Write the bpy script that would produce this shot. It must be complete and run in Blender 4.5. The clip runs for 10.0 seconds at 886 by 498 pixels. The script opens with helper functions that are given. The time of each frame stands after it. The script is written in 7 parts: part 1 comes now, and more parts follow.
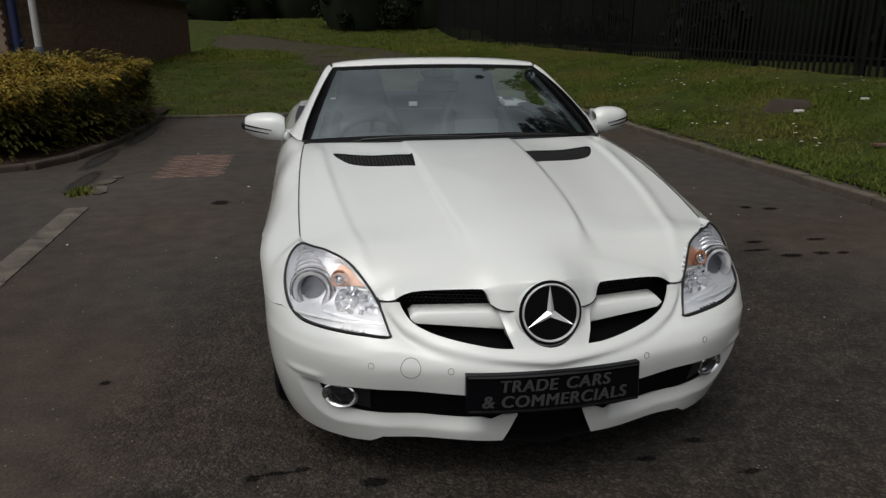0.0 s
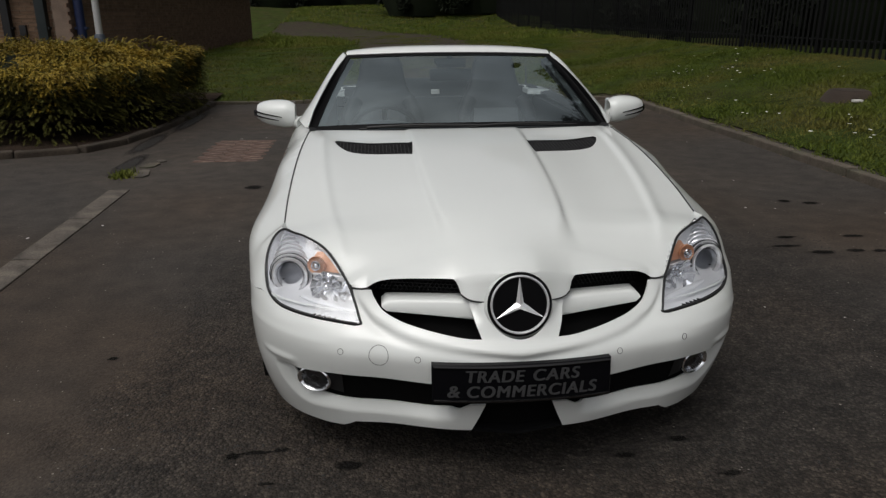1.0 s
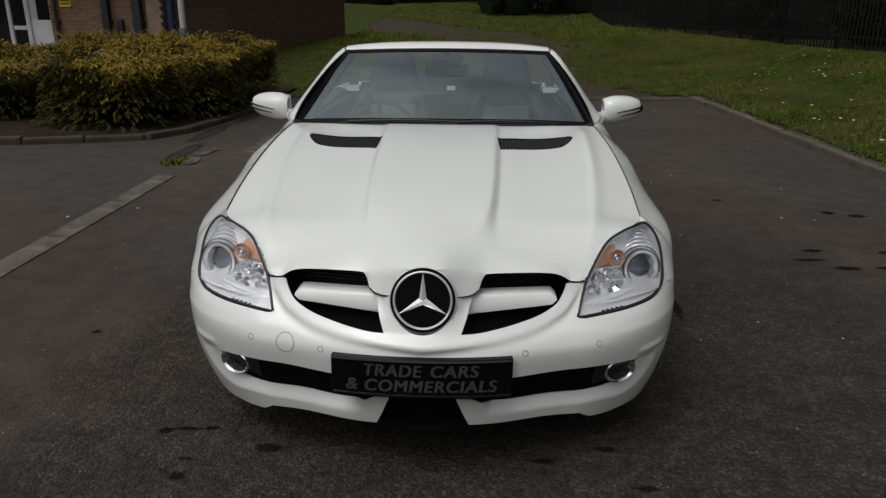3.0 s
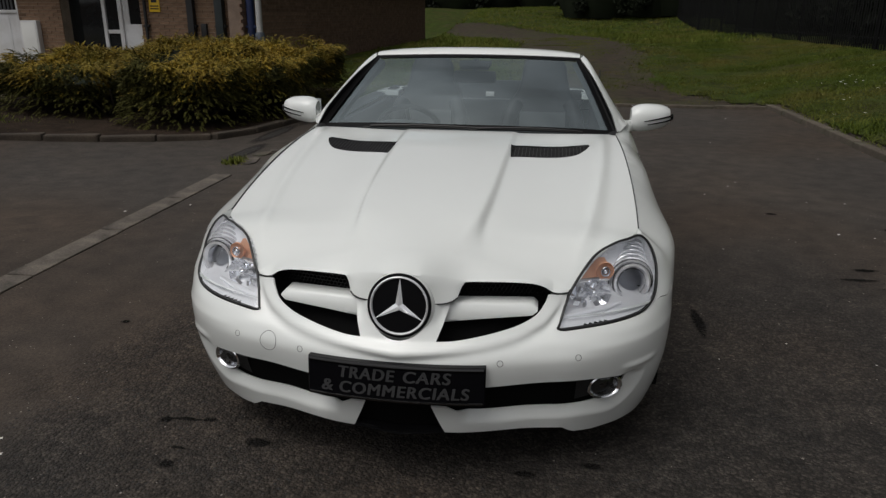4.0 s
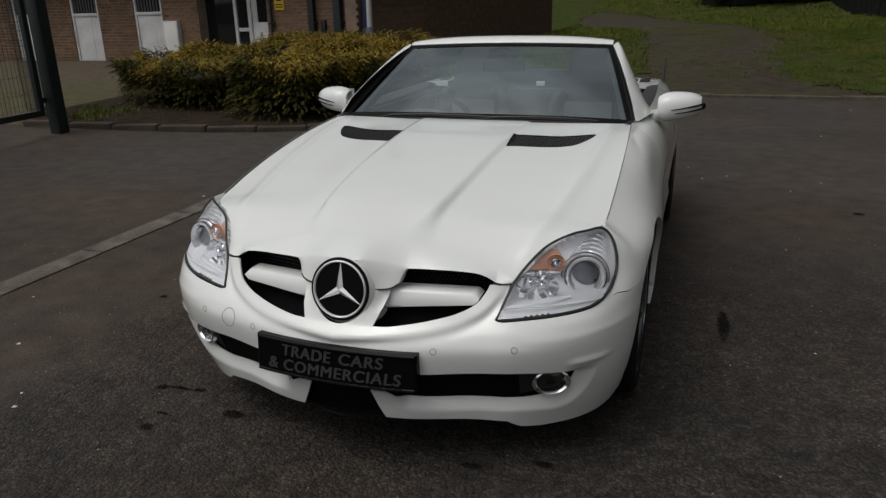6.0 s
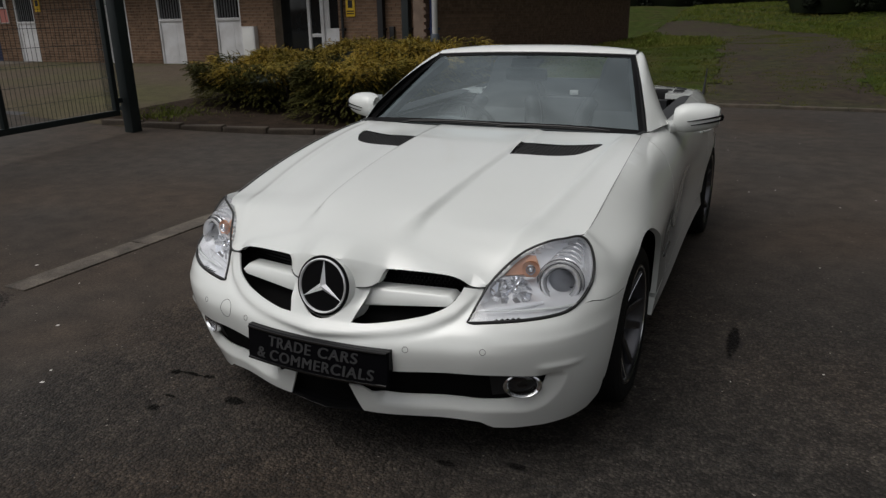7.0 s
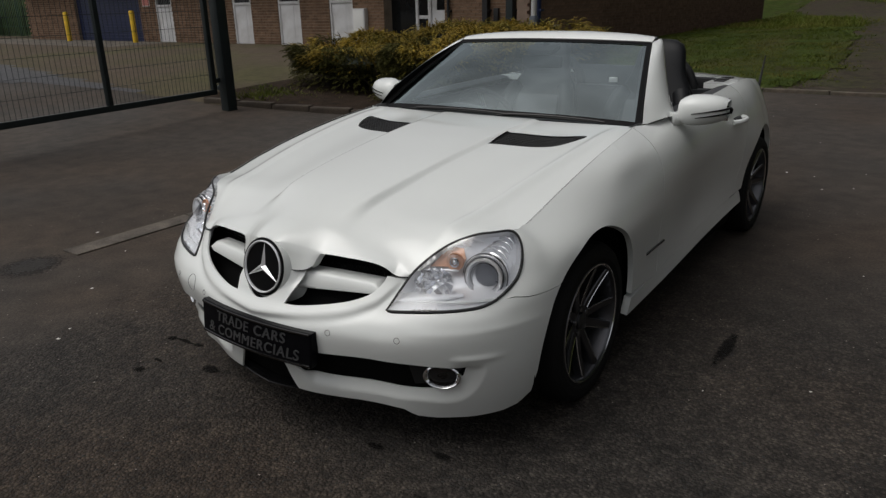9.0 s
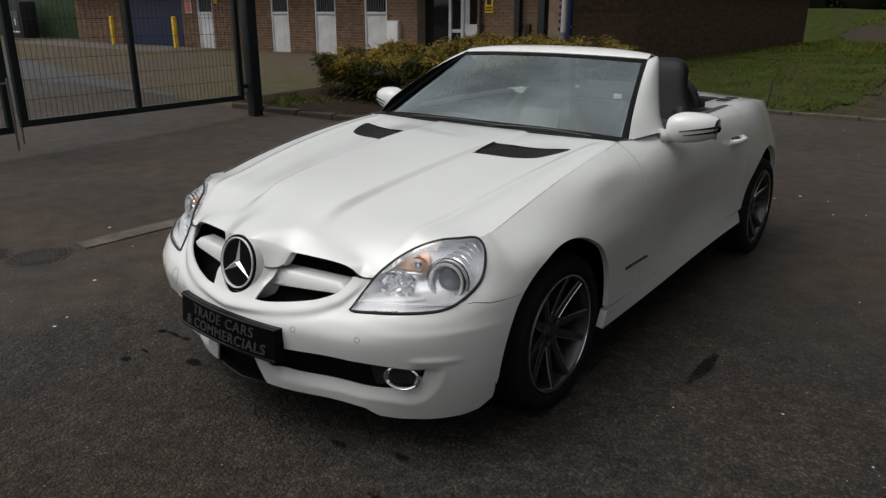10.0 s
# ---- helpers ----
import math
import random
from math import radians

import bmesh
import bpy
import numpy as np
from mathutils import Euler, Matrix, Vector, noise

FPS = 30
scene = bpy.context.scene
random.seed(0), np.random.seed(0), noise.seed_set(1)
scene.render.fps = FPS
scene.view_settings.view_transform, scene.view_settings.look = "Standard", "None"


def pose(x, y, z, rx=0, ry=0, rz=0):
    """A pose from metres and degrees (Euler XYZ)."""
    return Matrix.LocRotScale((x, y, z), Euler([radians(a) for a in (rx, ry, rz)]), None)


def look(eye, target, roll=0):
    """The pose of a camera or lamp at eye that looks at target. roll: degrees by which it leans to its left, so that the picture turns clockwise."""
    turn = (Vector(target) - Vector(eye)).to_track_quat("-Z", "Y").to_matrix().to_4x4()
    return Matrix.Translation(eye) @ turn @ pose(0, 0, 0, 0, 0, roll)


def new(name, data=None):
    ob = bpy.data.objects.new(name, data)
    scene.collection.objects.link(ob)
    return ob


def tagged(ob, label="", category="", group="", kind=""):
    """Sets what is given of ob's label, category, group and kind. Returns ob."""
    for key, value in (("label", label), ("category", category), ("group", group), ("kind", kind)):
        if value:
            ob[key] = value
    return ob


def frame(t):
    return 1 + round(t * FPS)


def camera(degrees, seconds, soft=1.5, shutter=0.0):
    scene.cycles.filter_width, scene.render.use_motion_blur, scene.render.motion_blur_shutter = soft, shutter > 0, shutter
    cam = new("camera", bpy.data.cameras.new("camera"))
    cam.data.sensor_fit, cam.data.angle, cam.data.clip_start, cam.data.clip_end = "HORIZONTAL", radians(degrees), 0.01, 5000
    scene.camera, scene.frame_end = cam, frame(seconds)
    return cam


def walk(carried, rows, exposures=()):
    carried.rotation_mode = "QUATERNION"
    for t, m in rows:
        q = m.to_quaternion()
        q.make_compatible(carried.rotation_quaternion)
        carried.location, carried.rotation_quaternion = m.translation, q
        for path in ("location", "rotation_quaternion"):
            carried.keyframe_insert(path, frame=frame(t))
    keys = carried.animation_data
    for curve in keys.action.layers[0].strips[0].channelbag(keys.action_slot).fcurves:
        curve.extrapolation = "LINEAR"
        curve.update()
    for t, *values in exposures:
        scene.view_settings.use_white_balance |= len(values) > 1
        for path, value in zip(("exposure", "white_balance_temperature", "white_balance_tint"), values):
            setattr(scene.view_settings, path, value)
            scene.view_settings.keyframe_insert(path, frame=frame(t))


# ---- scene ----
cam = camera(63.7, 10.0, soft=1.35)
PATH = [
    (0, (-0.679, -1.911, 1.421), (-0.334, -0.032, 0.827), 0.1),
    (0.5, (-0.569, -1.911, 1.433), (-0.282, -0.034, 0.804), -0.2),
    (1, (-0.418, -1.952, 1.428), (-0.236, -0.062, 0.801), -0.1),
    (1.5, (-0.247, -2.014, 1.434), (-0.148, -0.113, 0.82), -0.4),
    (2, (-0.118, -2.021, 1.422), (-0.068, -0.123, 0.793), -0.5),
    (2.5, (-0.018, -1.996, 1.415), (-0.028, -0.1, 0.781), 0.9),
    (2.7, (0.042, -1.989, 1.417), (0.015, -0.092, 0.783), 0.6),
    (4, (0.429, -1.949, 1.432), (0.142, -0.071, 0.808), 0.3),
    (4.5, (0.585, -1.951, 1.424), (0.209, -0.083, 0.815), -0.8),
    (5, (0.686, -1.901, 1.399), (0.209, -0.063, 0.772), -0.4),
    (6.3, (1.076, -1.796, 1.416), (0.374, -0.033, 0.784), -1.0),
    (6.5, (1.131, -1.783, 1.421), (0.38, -0.036, 0.804), -0.5),
    (7, (1.283, -1.773, 1.416), (0.456, -0.06, 0.797), -1.0),
    (7.5, (1.37, -1.726, 1.405), (0.513, -0.02, 0.811), -0.5),
    (8, (1.496, -1.639, 1.407), (0.562, 0.015, 0.779), -0.2),
    (8.5, (1.613, -1.56, 1.42), (0.611, 0.036, 0.749), -1.2),
    (9, (1.812, -1.476, 1.434), (0.704, 0.053, 0.774), -1.4),
    (9.5, (1.955, -1.43, 1.43), (0.79, 0.067, 0.798), -0.4),
    (10, (2.011, -1.389, 1.419), (0.826, 0.096, 0.795), 0.2),
]
walk(cam, [(t, look(eye, target, roll)) for t, eye, target, roll in PATH], [(0.0, 0.0), (4.5, -0.04), (6.5, -0.04), (8.0, -0.10), (9.0, -0.05), (10.0, 0.17)])

# ---- light: an overcast sky ----
world = bpy.data.worlds.new("overcast_sky")
scene.world = world
world.use_nodes = True
wn, wl = world.node_tree.nodes, world.node_tree.links
SUN_UP, SUN_ROUND = 64.0, 220.0
sky = wn.new("ShaderNodeTexSky")
sky.sky_type, sky.sun_disc = "NISHITA", False
sky.sun_elevation, sky.sun_rotation = radians(SUN_UP), radians(SUN_ROUND)
sky.air_density, sky.dust_density, sky.ozone_density = 1.0, 6.0, 1.0
grey = wn.new("ShaderNodeHueSaturation")
grey.inputs["Saturation"].default_value = 0.18
wl.new(sky.outputs[0], grey.inputs["Color"])
cloud = wn.new("ShaderNodeTexNoise")
cloud.inputs["Scale"].default_value, cloud.inputs["Detail"].default_value = 2.6, 6.0
wl.new(wn.new("ShaderNodeTexCoord").outputs["Generated"], cloud.inputs["Vector"])
cover = wn.new("ShaderNodeMapRange")
for key, v in (("From Min", 0.38), ("From Max", 0.62), ("To Min", 0.72), ("To Max", 1.40)):
    cover.inputs[key].default_value = v
wl.new(cloud.outputs["Fac"], cover.inputs["Value"])
veil = wn.new("ShaderNodeVectorMath")
veil.operation = "SCALE"
wl.new(grey.outputs[0], veil.inputs[0])
wl.new(cover.outputs[0], veil.inputs["Scale"])
wl.new(veil.outputs[0], wn["Background"].inputs["Color"])
wn["Background"].inputs["Strength"].default_value = 0.10
sun = new("sun", bpy.data.lights.new("sun", "SUN"))
sun.data.energy, sun.data.angle, sun.data.color = 0.42, radians(40), (1.0, 0.96, 0.9)
sun_way = Vector((math.sin(radians(SUN_ROUND)) * math.cos(radians(SUN_UP)), math.cos(radians(SUN_ROUND)) * math.cos(radians(SUN_UP)), math.sin(radians(SUN_UP))))
sun.matrix_basis = look(sun_way * 30, (0, 0, 0))
scene.view_settings.exposure = 0.0

from mathutils.geometry import delaunay_2d_cdt as delaunay

# ---- tools for meshes ----
def pchip(xs, ys):
    """A smooth curve through the points that never overshoots."""
    xs, ys = np.array(xs, float), np.array(ys, float)
    h, d = np.diff(xs), np.diff(ys) / np.diff(xs)
    m = np.zeros(len(xs))
    for i in range(1, len(xs) - 1):
        if d[i - 1] * d[i] > 0:
            a, b = 2 * h[i] + h[i - 1], h[i] + 2 * h[i - 1]
            m[i] = (a + b) / (a / d[i - 1] + b / d[i])
    m[0], m[-1] = d[0], d[-1]

    def value(x):
        x = np.asarray(x, float)
        i = np.clip(np.searchsorted(xs, x) - 1, 0, len(xs) - 2)
        t = (x - xs[i]) / h[i]
        inside = (2 * t**3 - 3 * t**2 + 1) * ys[i] + (t**3 - 2 * t**2 + t) * h[i] * m[i] + (-2 * t**3 + 3 * t**2) * ys[i + 1] + (t**3 - t**2) * h[i] * m[i + 1]
        return np.where(x < xs[0], ys[0] + m[0] * (x - xs[0]), np.where(x > xs[-1], ys[-1] + m[-1] * (x - xs[-1]), inside))
    return value


def smooth(points, n=8, closed=False):
    """A Catmull-Rom line through the points, n steps from one to the next."""
    p = np.array(points, float)
    k = len(p)
    out = []
    for i in range(k if closed else k - 1):
        if closed:
            a, b, c, d = p[(i - 1) % k], p[i], p[(i + 1) % k], p[(i + 2) % k]
        else:
            a, b, c, d = p[max(i - 1, 0)], p[i], p[i + 1], p[min(i + 2, k - 1)]
        for j in range(n):
            t = j / n
            out.append(0.5 * (2 * b + (c - a) * t + (2 * a - 5 * b + 4 * c - d) * t**2 + (3 * b - a - 3 * c + d) * t**3))
    if not closed:
        out.append(p[-1])
    return np.array(out)


def inside(px, py, loop):
    """Which of the points lie inside the loop."""
    x0, y0 = loop[:, 0], loop[:, 1]
    x1, y1 = np.roll(x0, -1), np.roll(y0, -1)
    hit = np.zeros(len(px), bool)
    for a, b, c, d in zip(x0, y0, x1, y1):
        if b != d:
            hit ^= ((b > py) != (d > py)) & (px < (c - a) * (py - b) / (d - b) + a)
    return hit


def mesh_of(bm, name):
    me = bpy.data.meshes.new(name)
    bm.to_mesh(me)
    bm.free()
    return me


def part(name, bm, material, parent=None, label="", smooth_angle=40):
    """Links a bmesh as one mesh object under a thing or a part."""
    me = mesh_of(bm, name)
    me.materials.append(material)
    if smooth_angle:
        me.polygons.foreach_set("use_smooth", [True] * len(me.polygons))
        me.set_sharp_from_angle(angle=radians(smooth_angle))
    ob = new(name, me)
    if parent is not None:
        ob.parent = parent
    if label:
        ob["label"] = label
    return ob


def empty(name, label, category, place=(0, 0, 0), group="", kind=""):
    ob = new(name)
    ob.empty_display_size = 0.1
    ob.location = place
    return tagged(ob, label, category, group, kind)


def add_box(bm, lo, hi, bevel=0.0):
    made = bmesh.ops.create_cube(bm, size=1.0)
    size = [b - a for a, b in zip(lo, hi)]
    mid = [(a + b) / 2 for a, b in zip(lo, hi)]
    for v in made["verts"]:
        v.co = Vector((v.co.x * size[0] + mid[0], v.co.y * size[1] + mid[1], v.co.z * size[2] + mid[2]))
    if bevel:
        edges = list({e for v in made["verts"] for e in v.link_edges})
        bmesh.ops.bevel(bm, geom=edges, offset=bevel, segments=2, profile=0.6, affect="EDGES")
    return bm


def box(lo, hi, bevel=0.0):
    return add_box(bmesh.new(), lo, hi, bevel)


def add_tube(bm, line, radius, sides=8, caps=True, closed=False):
    """A round bar along a line; radius may be a list."""
    line = [Vector(p) for p in line]
    k = len(line)
    radii = radius if hasattr(radius, "__len__") else [radius] * k
    rings, up = [], None
    for i, p in enumerate(line):
        if closed:
            way = (line[(i + 1) % k] - line[i - 1]).normalized()
        else:
            way = (line[min(i + 1, k - 1)] - line[max(i - 1, 0)]).normalized()
        if up is None:
            up = way.orthogonal().normalized()
        up = (up - way * up.dot(way)).normalized()
        side = way.cross(up)
        rings.append([bm.verts.new(p + (up * math.cos(a) + side * math.sin(a)) * radii[i]) for a in (2 * math.pi * j / sides for j in range(sides))])
    for i in range(k if closed else k - 1):
        a, b = rings[i], rings[(i + 1) % k]
        for j in range(sides):
            bm.faces.new((a[j], a[(j + 1) % sides], b[(j + 1) % sides], b[j]))
    if caps and not closed:
        bm.faces.new(rings[0][::-1])
        bm.faces.new(rings[-1])
    return bm


def tube(line, radius, sides=8, caps=True, closed=False):
    return add_tube(bmesh.new(), line, radius, sides, caps, closed)


def add_lathe(bm, profile, m=None, steps=32, caps=False):
    """A profile of (radius, height) turned about z, then set at the pose m."""
    rings = []
    for r, h in profile:
        rings.append([bm.verts.new((r * math.cos(a), r * math.sin(a), h)) for a in (2 * math.pi * j / steps for j in range(steps))])
    for a, b in zip(rings, rings[1:]):
        for j in range(steps):
            bm.faces.new((a[j], a[(j + 1) % steps], b[(j + 1) % steps], b[j]))
    if caps:
        bm.faces.new(rings[0][::-1])
        bm.faces.new(rings[-1])
    if m is not None:
        bmesh.ops.transform(bm, matrix=m, verts=[v for ring in rings for v in ring])
    return bm


def lathe(profile, m=None, steps=32, caps=False):
    return add_lathe(bmesh.new(), profile, m, steps, caps)


def add_grid(bm, pts, wrap=False):
    """Faces over a grid of places, rows by columns."""
    verts = [[bm.verts.new(p) for p in row] for row in pts]
    cols = len(verts[0])
    for a, b in zip(verts, verts[1:]):
        for j in range(cols if wrap else cols - 1):
            quad = (a[j], a[(j + 1) % cols], b[(j + 1) % cols], b[j])
            if len({v.co.to_tuple(5) for v in quad}) == 4:
                bm.faces.new(quad)
    return verts


def add_prism(bm, loop, lo, hi, axes="xz"):
    """A flat outline pushed out between lo and hi along the third axis."""
    third = ({0, 1, 2} - {"xyz".index(a) for a in axes}).pop()
    i, j = ("xyz".index(a) for a in axes)
    rows = []
    for level in (lo, hi):
        row = []
        for a, b in loop:
            co = [0, 0, 0]
            co[i], co[j], co[third] = a, b, level
            row.append(bm.verts.new(co))
        rows.append(row)
    n = len(loop)
    for k in range(n):
        bm.faces.new((rows[0][k], rows[0][(k + 1) % n], rows[1][(k + 1) % n], rows[1][k]))
    bm.faces.new(rows[0][::-1])
    bm.faces.new(rows[1])
    bmesh.ops.recalc_face_normals(bm, faces=bm.faces)
    return bm


def prism(loop, lo, hi, axes="xz"):
    return add_prism(bmesh.new(), loop, lo, hi, axes)


def add_sheet(bm, outer, holes, fn, step, flange=0.0, flip=False):
    """A panel: the flat outline and its holes are filled with small triangles, carried onto a curved surface by fn, and the rims turned in."""
    loops = []
    for l in (outer, *holes):
        l, fine = np.array(l, float), []
        for a, b in zip(l, np.roll(l, -1, 0)):
            k = max(1, int(math.ceil(math.hypot(*(b - a)) / (1.2 * step))))
            fine += [a + (b - a) * i / k for i in range(k)]
        loops.append(np.array(fine))
    pts, edges = [], []
    for l in loops:
        base = len(pts)
        pts += [tuple(p) for p in l]
        edges += [(base + i, base + (i + 1) % len(l)) for i in range(len(l))]
    lo, hi = loops[0].min(0), loops[0].max(0)
    gu, gv = np.meshgrid(np.arange(lo[0] + step / 2, hi[0], step), np.arange(lo[1] + step / 2, hi[1], step))
    gu[1::2] += step / 2
    gu, gv = gu.ravel(), gv.ravel()
    keep = inside(gu, gv, loops[0])
    for l in loops[1:]:
        keep &= ~inside(gu, gv, l)
    rim = np.array(pts)
    gu, gv = gu[keep], gv[keep]
    far = np.array([np.min((rim[:, 0] - a) ** 2 + (rim[:, 1] - b) ** 2) for a, b in zip(gu, gv)]) > (0.45 * step) ** 2
    pts += list(zip(gu[far], gv[far]))
    co, _, tris, *_ = delaunay([Vector(p) for p in pts], edges, [], 0, 1e-6)
    uv = np.array([(c.x, c.y) for c in co])
    mid = np.array([uv[list(t)].mean(0) for t in tris])
    ok = inside(mid[:, 0], mid[:, 1], loops[0])
    for l in loops[1:]:
        ok &= ~inside(mid[:, 0], mid[:, 1], l)
    xyz = fn(uv[:, 0], uv[:, 1])
    verts = [bm.verts.new(p) for p in xyz]
    faces = []
    for t, good in zip(tris, ok):
        if good:
            try:
                faces.append(bm.faces.new([verts[i] for i in (t[::-1] if flip else t)]))
            except ValueError:
                pass
    for v in verts:
        if not v.link_faces:
            bm.verts.remove(v)
    if flange:
        rims = [e for f in faces for e in f.edges if len(e.link_faces) == 1]
        normal = {}
        for f in faces:
            f.normal_update()
            for v in f.verts:
                normal[v] = normal.get(v, Vector()) + f.normal * f.calc_area()
        low = {}
        for e in rims:
            for v in e.verts:
                if v not in low:
                    low[v] = bm.verts.new(v.co - normal[v].normalized() * flange)
        for e in rims:
            loop = e.link_loops[0]
            a, b = loop.vert, loop.link_loop_next.vert
            bm.faces.new((b, a, low[a], low[b]))
    return bm


def sheet(outer, holes, fn, step, flange=0.0, flip=False):
    return add_sheet(bmesh.new(), outer, holes, fn, step, flange, flip)


# ---- materials ----
def material(name, base, rough=0.6, metal=0.0, spread=0.0, grain=0.0, scale=40.0, bump=0.0, bump_scale=80.0, stain=None, stain_scale=1.5, stain_amount=0.5, coat=0.0, spec=0.5, per_piece=0.0, rough_spread=0.0):
    """A procedural surface: fine grain, broad stains and relief, in metres of the object."""
    m = bpy.data.materials.new(name)
    m.use_nodes = True
    n, l = m.node_tree.nodes, m.node_tree.links
    b = n["Principled BSDF"]
    b.inputs["Roughness"].default_value, b.inputs["Metallic"].default_value = rough, metal
    b.inputs["Coat Weight"].default_value, b.inputs["Specular IOR Level"].default_value = coat, spec
    b.inputs["Coat Roughness"].default_value = 0.02
    where = n.new("ShaderNodeTexCoord").outputs["Object"]
    colour = n.new("ShaderNodeRGB").outputs[0]
    colour.default_value = (*base, 1)

    def noise_at(size, detail=4.0):
        t = n.new("ShaderNodeTexNoise")
        t.inputs["Scale"].default_value, t.inputs["Detail"].default_value = size, detail
        l.new(where, t.inputs["Vector"])
        return t.outputs["Fac"]

    def ramp(value, lo, hi, to_lo=0.0, to_hi=1.0):
        r = n.new("ShaderNodeMapRange")
        for key, v in (("From Min", lo), ("From Max", hi), ("To Min", to_lo), ("To Max", to_hi)):
            r.inputs[key].default_value = v
        l.new(value, r.inputs["Value"])
        return r.outputs[0]

    def bright(col, fac):
        x = n.new("ShaderNodeVectorMath")
        x.operation = "SCALE"
        l.new(col, x.inputs[0])
        l.new(fac, x.inputs["Scale"])
        return x.outputs[0]

    if stain:
        mix = n.new("ShaderNodeMix")
        mix.data_type = "RGBA"
        l.new(ramp(noise_at(stain_scale, 6.0), 0.42, 0.66, 0.0, stain_amount), mix.inputs["Factor"])
        l.new(colour, mix.inputs["A"])
        mix.inputs["B"].default_value = (*stain, 1)
        colour = mix.outputs["Result"]
    if spread:
        colour = bright(colour, ramp(noise_at(scale / 12, 5.0), 0.3, 0.7, 1 - spread, 1 + spread))
    if grain:
        colour = bright(colour, ramp(noise_at(scale, 3.0), 0.3, 0.7, 1 - grain, 1 + grain))
    if per_piece:
        info = n.new("ShaderNodeObjectInfo").outputs["Random"]
        geo = n.new("ShaderNodeNewGeometry").outputs["Random Per Island"]
        add = n.new("ShaderNodeMath")
        l.new(info, add.inputs[0])
        l.new(geo, add.inputs[1])
        colour = bright(colour, ramp(add.outputs[0], 0.0, 2.0, 1 - per_piece, 1 + per_piece))
    l.new(colour, b.inputs["Base Color"])
    if rough_spread:
        l.new(ramp(noise_at(scale / 5), 0.3, 0.7, rough - rough_spread, rough + rough_spread), b.inputs["Roughness"])
    if bump:
        bu = n.new("ShaderNodeBump")
        bu.inputs["Strength"].default_value, bu.inputs["Distance"].default_value = 1.0, bump
        l.new(noise_at(bump_scale, 5.0), bu.inputs["Height"])
        l.new(bu.outputs[0], b.inputs["Normal"])
    return m


def glass(name, tint, alpha_like=0.0, rough=0.0, ior=1.45):
    m = bpy.data.materials.new(name)
    m.use_nodes = True
    b = m.node_tree.nodes["Principled BSDF"]
    b.inputs["Base Color"].default_value = (*tint, 1)
    b.inputs["Transmission Weight"].default_value = 1.0
    b.inputs["Roughness"].default_value, b.inputs["IOR"].default_value = rough, ior
    return m


def thin_glass(name, tint, gloss=0.08, ior=1.5, sheen=(1.0, 1.0, 1.0)):
    """A thin pane: clear straight through, with the mirror of its faces."""
    m = bpy.data.materials.new(name)
    m.use_nodes = True
    n, l = m.node_tree.nodes, m.node_tree.links
    clear, shine, mix, fres = n.new("ShaderNodeBsdfTransparent"), n.new("ShaderNodeBsdfGlossy"), n.new("ShaderNodeMixShader"), n.new("ShaderNodeFresnel")
    clear.inputs[0].default_value = (*tint, 1)
    shine.inputs["Roughness"].default_value = 0.01
    shine.inputs["Color"].default_value = (*sheen, 1)
    fres.inputs["IOR"].default_value = ior
    add = n.new("ShaderNodeMath")
    add.operation, add.use_clamp = "ADD", True
    add.inputs[1].default_value = gloss
    l.new(fres.outputs[0], add.inputs[0])
    l.new(add.outputs[0], mix.inputs[0])
    l.new(clear.outputs[0], mix.inputs[1])
    l.new(shine.outputs[0], mix.inputs[2])
    l.new(mix.outputs[0], n["Material Output"].inputs["Surface"])
    return m


PAINT = material("white_car_paint", (0.735, 0.755, 0.735), rough=0.38, coat=1.0, spec=0.3, spread=0.012, scale=30)
BLACK_GLOSS = material("gloss_black_plastic", (0.006, 0.006, 0.0065), rough=0.12, spread=0.1, spec=0.22)
BLACK = material("matt_black_plastic", (0.010, 0.010, 0.011), rough=0.6, spread=0.2, bump=0.0004, bump_scale=300)
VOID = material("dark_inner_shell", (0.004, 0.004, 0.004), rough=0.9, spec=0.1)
RUBBER = material("tyre_rubber", (0.005, 0.005, 0.005), rough=0.75, spec=0.25, spread=0.25, scale=60, bump=0.0006, bump_scale=200)
SEAL = material("black_rubber_seal", (0.010, 0.010, 0.010), rough=0.5)
CHROME = material("chrome", (0.84, 0.85, 0.87), rough=0.16, metal=1.0)
SILVER = material("lamp_reflector_silver", (0.82, 0.83, 0.86), rough=0.16, metal=1.0)
SILVER_SATIN = material("satin_lamp_bezel", (0.92, 0.93, 0.95), rough=0.25, metal=0.30)
RIM = material("grey_alloy", (0.10, 0.10, 0.108), rough=0.34, metal=0.9, spread=0.1, scale=80)
RIM_EDGE = material("bright_machined_alloy", (0.70, 0.71, 0.73), rough=0.18, metal=1.0)
STEEL = material("brushed_steel", (0.35, 0.35, 0.36), rough=0.4, metal=1.0, spread=0.15)
AMBER = material("amber_lamp", (0.66, 0.33, 0.19), rough=0.3, metal=0.3)
LENS = thin_glass("clear_lamp_lens", (0.95, 0.96, 0.98), 0.03)
BULB = glass("projector_lens_glass", (0.42, 0.44, 0.48), ior=1.4)
SCREEN = thin_glass("tinted_windscreen", (0.78, 0.88, 0.90), 0.18, 1.55, (0.86, 0.98, 1.0))
BRIGHT = material("polished_silver", (0.90, 0.91, 0.93), rough=0.14, metal=0.55)
BADGE_BLACK = material("badge_black", (0.003, 0.003, 0.0035), rough=0.45, spec=0.12)
RIM_BLACK = material("gloss_black_surround", (0.006, 0.006, 0.006), rough=0.08, spec=0.6)
MIRROR = material("mirror_glass", (0.8, 0.82, 0.85), rough=0.02, metal=1.0)
